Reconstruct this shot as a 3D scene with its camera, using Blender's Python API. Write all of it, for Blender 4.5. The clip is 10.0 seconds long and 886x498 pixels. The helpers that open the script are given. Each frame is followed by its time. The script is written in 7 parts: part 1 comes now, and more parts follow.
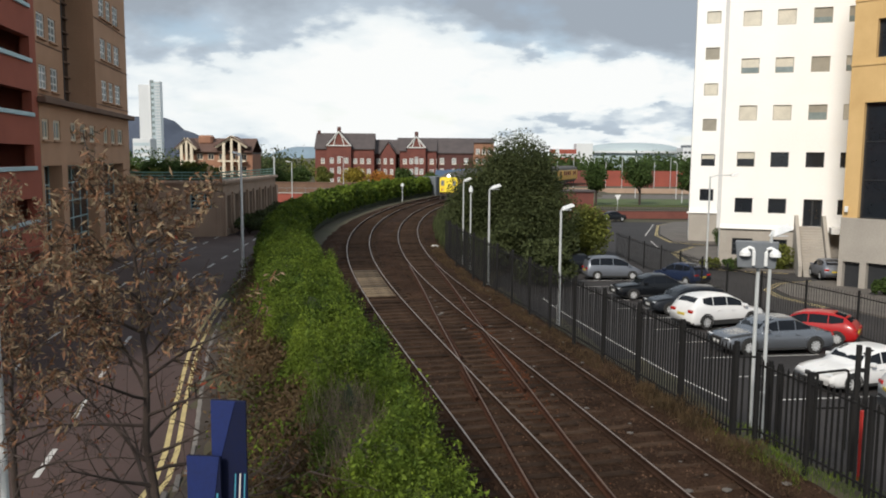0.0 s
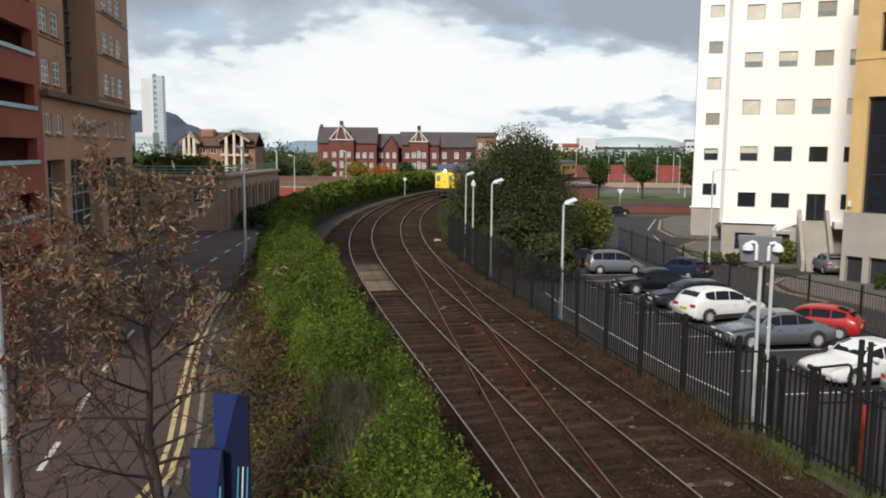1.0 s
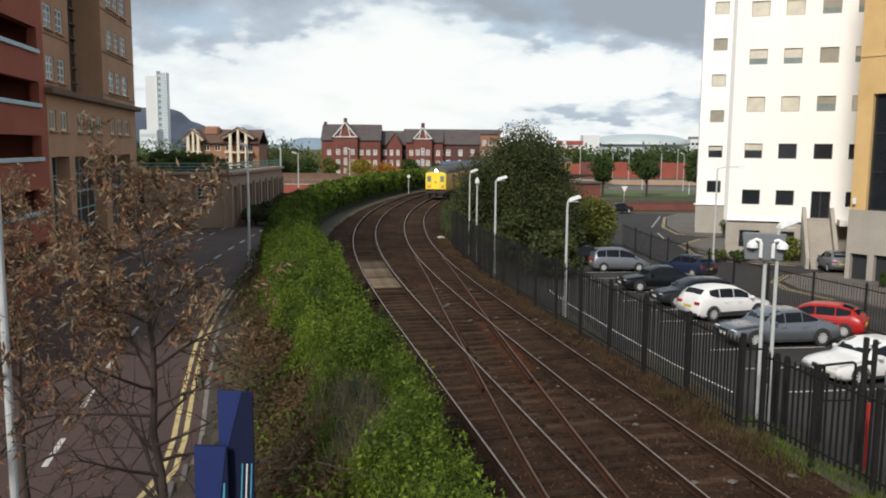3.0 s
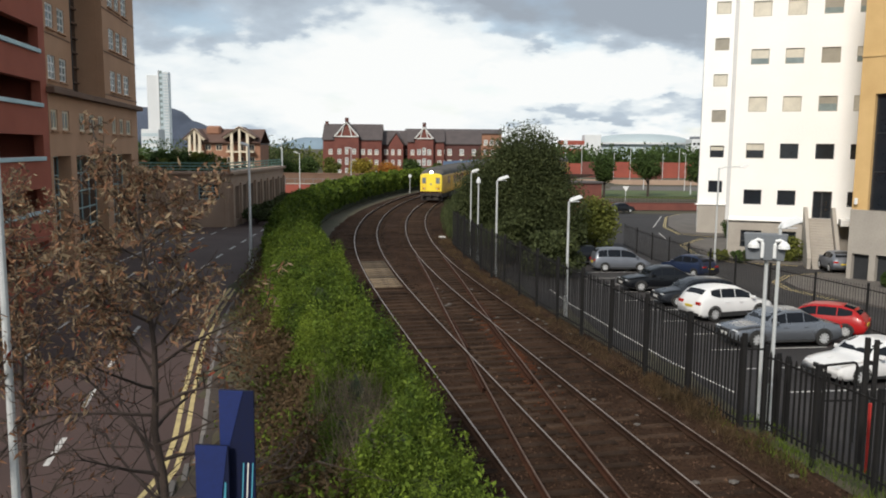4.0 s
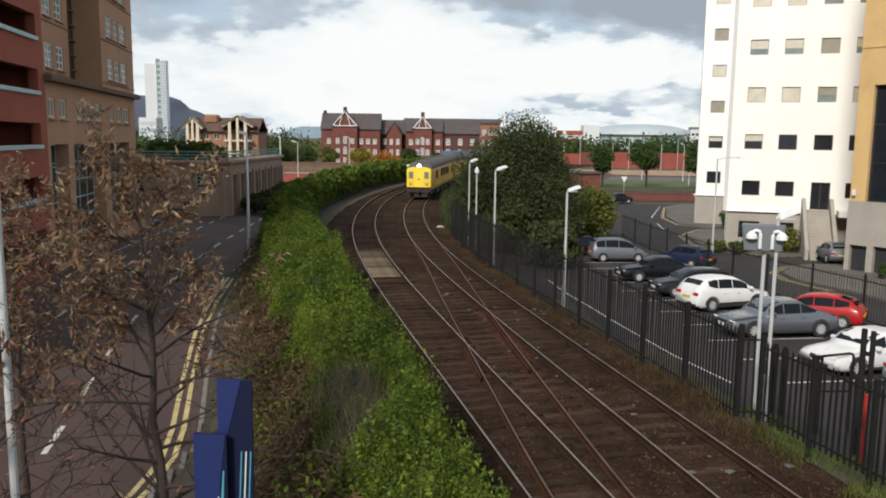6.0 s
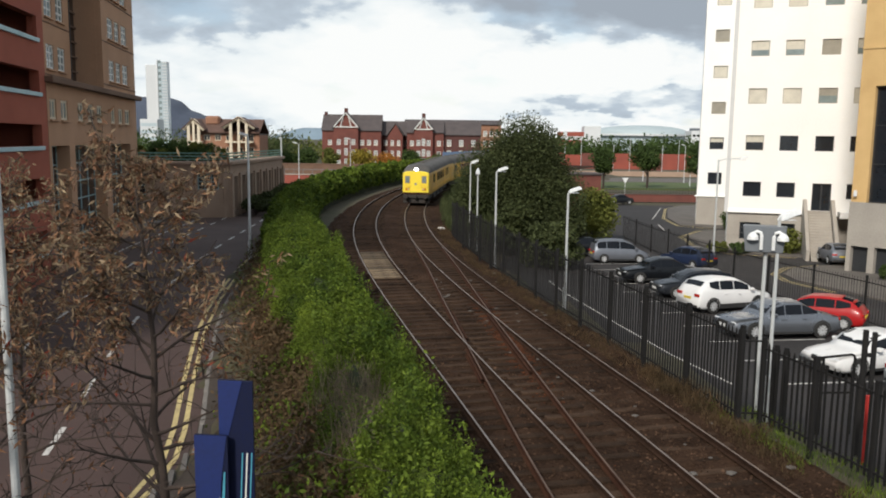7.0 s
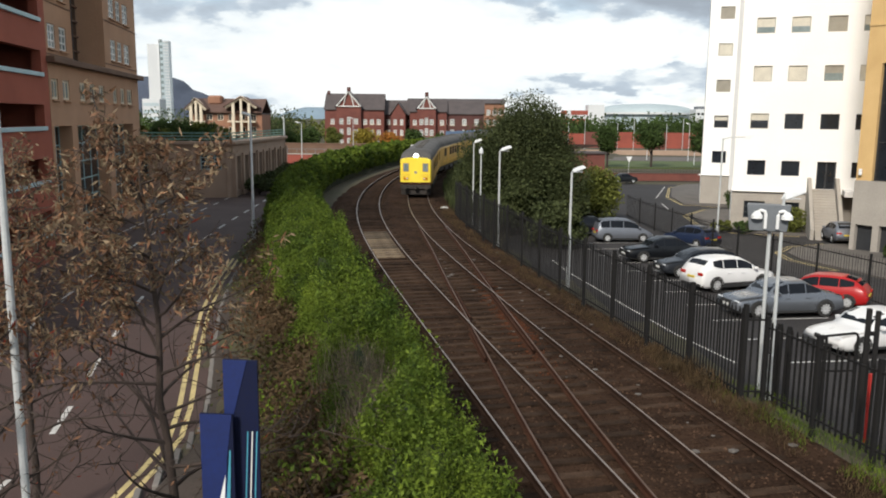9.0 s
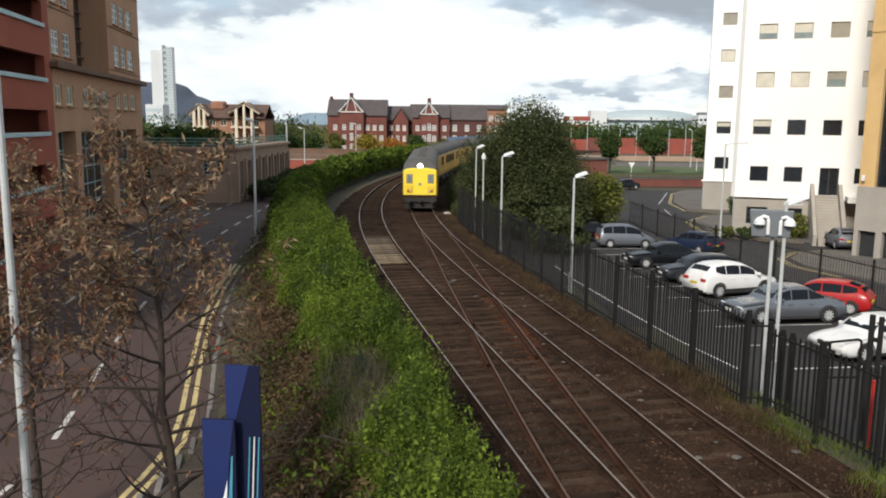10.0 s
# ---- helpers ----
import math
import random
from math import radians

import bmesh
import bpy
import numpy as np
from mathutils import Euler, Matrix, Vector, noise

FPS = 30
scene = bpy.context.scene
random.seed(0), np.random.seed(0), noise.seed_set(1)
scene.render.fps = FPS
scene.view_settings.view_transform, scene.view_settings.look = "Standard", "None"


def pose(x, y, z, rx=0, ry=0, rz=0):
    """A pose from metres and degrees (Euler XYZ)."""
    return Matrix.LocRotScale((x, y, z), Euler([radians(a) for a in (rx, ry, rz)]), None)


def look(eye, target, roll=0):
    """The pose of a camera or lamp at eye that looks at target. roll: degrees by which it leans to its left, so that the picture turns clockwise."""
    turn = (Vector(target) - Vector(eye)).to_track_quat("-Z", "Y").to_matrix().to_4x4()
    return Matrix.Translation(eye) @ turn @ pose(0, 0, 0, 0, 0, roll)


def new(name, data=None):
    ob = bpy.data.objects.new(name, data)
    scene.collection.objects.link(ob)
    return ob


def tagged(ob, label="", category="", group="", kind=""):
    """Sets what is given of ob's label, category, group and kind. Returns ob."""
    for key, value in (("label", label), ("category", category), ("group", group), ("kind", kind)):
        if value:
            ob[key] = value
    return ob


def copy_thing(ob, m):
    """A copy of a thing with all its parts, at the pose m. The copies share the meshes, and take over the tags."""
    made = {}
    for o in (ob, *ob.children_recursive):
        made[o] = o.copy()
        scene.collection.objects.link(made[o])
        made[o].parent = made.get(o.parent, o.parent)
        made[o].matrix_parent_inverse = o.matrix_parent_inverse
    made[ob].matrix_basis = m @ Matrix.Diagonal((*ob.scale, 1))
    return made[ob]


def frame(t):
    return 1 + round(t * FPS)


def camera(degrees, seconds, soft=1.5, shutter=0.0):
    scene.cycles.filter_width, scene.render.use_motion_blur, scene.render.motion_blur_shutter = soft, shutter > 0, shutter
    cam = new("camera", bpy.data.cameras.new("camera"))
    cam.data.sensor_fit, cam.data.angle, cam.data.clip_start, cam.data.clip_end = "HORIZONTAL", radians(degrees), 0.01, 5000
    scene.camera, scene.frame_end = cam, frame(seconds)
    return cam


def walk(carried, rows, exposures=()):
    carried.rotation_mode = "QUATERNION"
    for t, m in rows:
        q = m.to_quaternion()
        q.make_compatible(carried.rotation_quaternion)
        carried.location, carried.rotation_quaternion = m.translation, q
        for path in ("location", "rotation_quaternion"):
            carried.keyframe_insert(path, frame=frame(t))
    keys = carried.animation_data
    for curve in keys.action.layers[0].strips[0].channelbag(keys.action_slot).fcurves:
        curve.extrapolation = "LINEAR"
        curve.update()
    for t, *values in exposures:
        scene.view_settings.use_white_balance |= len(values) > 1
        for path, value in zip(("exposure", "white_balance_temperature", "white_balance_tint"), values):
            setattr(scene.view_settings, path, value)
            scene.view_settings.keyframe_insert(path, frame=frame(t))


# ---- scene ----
cam = camera(58.0, 10.0, soft=1.9)
PATH = [
    (0, pose(0, 0, 7.14, 90 - 6.53, -0.41, -0.21)),
    (0.5, pose(0, 0, 7.14, 90 - 6.87, -0.45, -0.12)),
    (1, pose(0, 0, 7.14, 90 - 6.95, -0.45, -0.03)),
    (1.5, pose(0, 0, 7.14, 90 - 6.90, -0.42, 0.11)),
    (2, pose(0, 0, 7.14, 90 - 7.02, -0.40, 0.14)),
    (2.5, pose(0, 0, 7.14, 90 - 7.13, -0.42, 0.19)),
    (4, pose(0, 0, 7.14, 90 - 7.17, -0.50, 0.34)),
    (4.5, pose(0, 0, 7.14, 90 - 7.59, -0.48, 0.40)),
    (5, pose(0, 0, 7.14, 90 - 8.06, -0.66, 0.28)),
    (5.5, pose(0, 0, 7.14, 90 - 7.99, -0.71, 0.22)),
    (7, pose(0, 0, 7.14, 90 - 7.81, -0.69, 0.30)),
    (7.5, pose(0, 0, 7.14, 90 - 8.82, -0.48, 0.18)),
    (8, pose(0, 0, 7.14, 90 - 9.73, -0.69, 0.05)),
    (8.5, pose(0, 0, 7.14, 90 - 9.38, -0.78, 0.16)),
    (9, pose(0, 0, 7.14, 90 - 9.28, -0.53, 0.52)),
    (9.5, pose(0, 0, 7.14, 90 - 9.17, -0.59, 0.56)),
    (10, pose(0, 0, 7.14, 90 - 8.88, -0.57, 0.70)),
]
walk(cam, PATH, [(0, 0.03), (7.5, 0.03), (8.4, 0.15), (10, 0.15)])


# ---------------------------------------------------------------- light
SUN_TO = Vector((-0.44, -0.93, 0.76)).normalized()
sun = new("sun", bpy.data.lights.new("sun", "SUN"))
sun.data.energy, sun.data.angle, sun.data.color = 3.9, radians(10.0), (1.0, 0.93, 0.83)
sun.matrix_world = look((-60, -30, 60), Vector((-60, -30, 60)) - SUN_TO)


def make_world():
    w = bpy.data.worlds.new("sky")
    scene.world = w
    w.use_nodes = True
    nt = w.node_tree
    nt.nodes.clear()
    N, L = nt.nodes.new, nt.links.new
    out, bg = N("ShaderNodeOutputWorld"), N("ShaderNodeBackground")
    sky = N("ShaderNodeTexSky")
    sky.sky_type, sky.sun_disc = "NISHITA", False
    sky.sun_elevation = math.asin(SUN_TO.z)
    sky.sun_rotation = math.atan2(SUN_TO.x, SUN_TO.y)
    co = N("ShaderNodeTexCoord")
    sep = N("ShaderNodeSeparateXYZ")
    L(co.outputs["Generated"], sep.inputs[0])
    up = N("ShaderNodeMath"); up.operation = "MAXIMUM"; up.inputs[1].default_value = 0.0
    L(sep.outputs[2], up.inputs[0])
    den = N("ShaderNodeMath"); den.operation = "ADD"; den.inputs[1].default_value = 0.34
    L(up.outputs[0], den.inputs[0])
    flat = N("ShaderNodeVectorMath"); flat.operation = "DIVIDE"
    comb = N("ShaderNodeCombineXYZ")
    for i in range(3):
        L(den.outputs[0], comb.inputs[i])
    L(co.outputs["Generated"], flat.inputs[0]); L(comb.outputs[0], flat.inputs[1])
    big = N("ShaderNodeTexNoise"); big.inputs["Scale"].default_value = 2.1
    big.inputs["Detail"].default_value = 9; big.inputs["Roughness"].default_value = 0.55
    big.inputs["Distortion"].default_value = 0.15
    mp = N("ShaderNodeMapping"); mp.inputs["Location"].default_value = (3.3, 0.6, 0.0)
    L(flat.outputs[0], mp.inputs[0]); L(mp.outputs[0], big.inputs["Vector"])
    # grey undersides overhead, white sunlit banks low down
    grad = N("ShaderNodeMapRange"); grad.inputs[1].default_value = 0.07; grad.inputs[2].default_value = 0.18
    grad.inputs[3].default_value = -0.10; grad.inputs[4].default_value = 0.10
    L(up.outputs[0], grad.inputs[0])
    add = N("ShaderNodeMath"); add.operation = "ADD"
    L(big.outputs["Fac"], add.inputs[0]); L(grad.outputs[0], add.inputs[1])
    # the larger banks: bearing and height in radians, half widths, weight (dark above zero)
    az = N("ShaderNodeMath"); az.operation = "ARCTAN2"
    L(sep.outputs[0], az.inputs[0]); L(sep.outputs[1], az.inputs[1])
    rag = N("ShaderNodeTexNoise"); rag.inputs["Scale"].default_value = 9.0; rag.inputs["Detail"].default_value = 7
    L(flat.outputs[0], rag.inputs["Vector"])
    pt = N("ShaderNodeCombineXYZ")
    L(az.outputs[0], pt.inputs[0]); L(sep.outputs[2], pt.inputs[1])
    off = N("ShaderNodeVectorMath"); off.operation = "MULTIPLY_ADD"
    off.inputs[1].default_value = (0.22, 0.075, 0.0); off.inputs[2].default_value = (-0.11, -0.0375, 0.0)
    L(rag.outputs["Color"], off.inputs[0])
    bent = N("ShaderNodeVectorMath"); bent.operation = "ADD"
    L(pt.outputs[0], bent.inputs[0]); L(off.outputs[0], bent.inputs[1])
    total = add.outputs[0]
    for a0, e0, wa, we, k in ((0.32, 0.19, 0.40, 0.10, 0.32), (-0.25, 0.165, 0.20, 0.062, 0.13), (0.25, 0.047, 0.20, 0.022, 0.24), (0.07, 0.098, 0.10, 0.018, 0.14),
                              (-0.08, 0.075, 0.30, 0.07, -0.16), (0.18, 0.088, 0.16, 0.03, -0.16), (-0.42, 0.07, 0.14, 0.03, 0.08)):
        sb = N("ShaderNodeVectorMath"); sb.operation = "SUBTRACT"; sb.inputs[1].default_value = (a0, e0, 0.0)
        L(bent.outputs[0], sb.inputs[0])
        dv = N("ShaderNodeVectorMath"); dv.operation = "DIVIDE"; dv.inputs[1].default_value = (wa, we, 1.0)
        L(sb.outputs[0], dv.inputs[0])
        ln = N("ShaderNodeVectorMath"); ln.operation = "LENGTH"
        L(dv.outputs[0], ln.inputs[0])
        mr = N("ShaderNodeMapRange"); mr.interpolation_type = "SMOOTHSTEP"
        mr.inputs[1].default_value, mr.inputs[2].default_value = 0.45, 1.15
        mr.inputs[3].default_value, mr.inputs[4].default_value = k, 0.0
        L(ln.outputs["Value"], mr.inputs[0])
        sm = N("ShaderNodeMath"); sm.operation = "ADD"
        L(total, sm.inputs[0]); L(mr.outputs[0], sm.inputs[1])
        total = sm.outputs[0]
    ramp = N("ShaderNodeValToRGB")
    els = ramp.color_ramp.elements
    els[0].position, els[0].color = 0.30, (0.95, 0.965, 0.955, 1)
    els[1].position, els[1].color = 0.72, (0.35, 0.40, 0.46, 1)
    e = els.new(0.42); e.color = (0.87, 0.915, 0.925, 1)
    e = els.new(0.49); e.color = (0.80, 0.86, 0.885, 1)
    e = els.new(0.56); e.color = (0.50, 0.58, 0.66, 1)
    L(total, ramp.inputs[0])
    # gaps of blue
    gap = N("ShaderNodeTexNoise"); gap.inputs["Scale"].default_value = 2.6; gap.inputs["Detail"].default_value = 6
    L(mp.outputs[0], gap.inputs["Vector"])
    gr = N("ShaderNodeMapRange"); gr.inputs[1].default_value = 0.58; gr.inputs[2].default_value = 0.72
    gr.inputs[3].default_value = 0.0; gr.inputs[4].default_value = 0.5
    L(gap.outputs["Fac"], gr.inputs[0])
    sc = N("ShaderNodeVectorMath"); sc.operation = "SCALE"; sc.inputs["Scale"].default_value = 0.13
    L(sky.outputs[0], sc.inputs[0])
    mix = N("ShaderNodeMix"); mix.data_type = "RGBA"
    L(gr.outputs[0], mix.inputs["Factor"]); L(ramp.outputs[0], mix.inputs["A"]); L(sc.outputs[0], mix.inputs["B"])
    L(mix.outputs["Result"], bg.inputs["Color"])
    bg.inputs["Strength"].default_value = 1.0
    L(bg.outputs[0], out.inputs[0])


make_world()


# ---------------------------------------------------------------- materials
def mat(name, a, b=None, rough=0.8, scale=3.0, fine=30.0, bump=0.15, metal=0.0, coat=0.0, rand=0.0, spec=0.5, mixat=(0.35, 0.65), island=False):
    """Two colours mixed by a coarse and a fine noise in metres, with bump from the fine one."""
    m = bpy.data.materials.new(name)
    m.use_nodes = True
    nt = m.node_tree
    p = nt.nodes["Principled BSDF"]
    N, L = nt.nodes.new, nt.links.new
    b = b or tuple(min(1, c * 0.72) for c in a)
    co = N("ShaderNodeTexCoord")
    n1, n2 = N("ShaderNodeTexNoise"), N("ShaderNodeTexNoise")
    n1.inputs["Scale"].default_value, n2.inputs["Scale"].default_value = scale, fine
    n1.inputs["Detail"].default_value, n2.inputs["Detail"].default_value = 5, 4
    for n in (n1, n2):
        L(co.outputs["Object"], n.inputs["Vector"])
    avg = N("ShaderNodeMix"); avg.inputs["Factor"].default_value = 0.42
    L(n1.outputs["Fac"], avg.inputs["A"]); L(n2.outputs["Fac"], avg.inputs["B"])
    rg = N("ShaderNodeMapRange"); rg.inputs[1].default_value, rg.inputs[2].default_value = mixat
    L(avg.outputs["Result"], rg.inputs[0])
    mix = N("ShaderNodeMix"); mix.data_type = "RGBA"
    mix.inputs["A"].default_value, mix.inputs["B"].default_value = (*a, 1), (*b, 1)
    L(rg.outputs[0], mix.inputs["Factor"])
    col = mix.outputs["Result"]
    if rand:
        if island:
            src = N("ShaderNodeNewGeometry").outputs["Random Per Island"]
        else:
            src = N("ShaderNodeObjectInfo").outputs["Random"]
        r2 = N("ShaderNodeMapRange"); r2.inputs[3].default_value, r2.inputs[4].default_value = 1 - rand, 1 + rand
        L(src, r2.inputs[0])
        hs = N("ShaderNodeHueSaturation")
        L(col, hs.inputs["Color"]); L(r2.outputs[0], hs.inputs["Value"])
        col = hs.outputs["Color"]
    L(col, p.inputs["Base Color"])
    rr = N("ShaderNodeMapRange"); rr.inputs[3].default_value, rr.inputs[4].default_value = max(0.02, rough - 0.08), min(1, rough + 0.08)
    L(n1.outputs["Fac"], rr.inputs[0]); L(rr.outputs[0], p.inputs["Roughness"])
    p.inputs["Metallic"].default_value = metal
    p.inputs["Coat Weight"].default_value = coat
    p.inputs["Coat Roughness"].default_value = 0.06
    p.inputs["Specular IOR Level"].default_value = spec
    if bump:
        bp = N("ShaderNodeBump"); bp.inputs["Strength"].default_value = bump; bp.inputs["Distance"].default_value = 0.03
        L(n2.outputs["Fac"], bp.inputs["Height"]); L(bp.outputs[0], p.inputs["Normal"])
    return m


def glow(name, colour, strength):
    m = bpy.data.materials.new(name)
    m.use_nodes = True
    p = m.node_tree.nodes["Principled BSDF"]
    p.inputs["Base Color"].default_value = (*colour, 1)
    p.inputs["Emission Color"].default_value = (*colour, 1)
    p.inputs["Emission Strength"].default_value = strength
    return m


def leaf_mat(name, a, b, through_light=0.3, rand=0.4):
    """Leaves: each its own shade, a little light coming through."""
    m = mat(name, a, b, rough=0.65, scale=0.6, fine=4.0, bump=0.0, rand=rand, island=True, spec=0.16)
    nt = m.node_tree
    p = nt.nodes["Principled BSDF"]
    tr = nt.nodes.new("ShaderNodeBsdfTranslucent")
    ms = nt.nodes.new("ShaderNodeMixShader")
    ms.inputs[0].default_value = through_light
    src = p.inputs["Base Color"].links[0].from_socket
    nt.links.new(src, tr.inputs["Color"])
    nt.links.new(p.outputs[0], ms.inputs[1]); nt.links.new(tr.outputs[0], ms.inputs[2])
    nt.links.new(ms.outputs[0], nt.nodes["Material Output"].inputs[0])
    return m


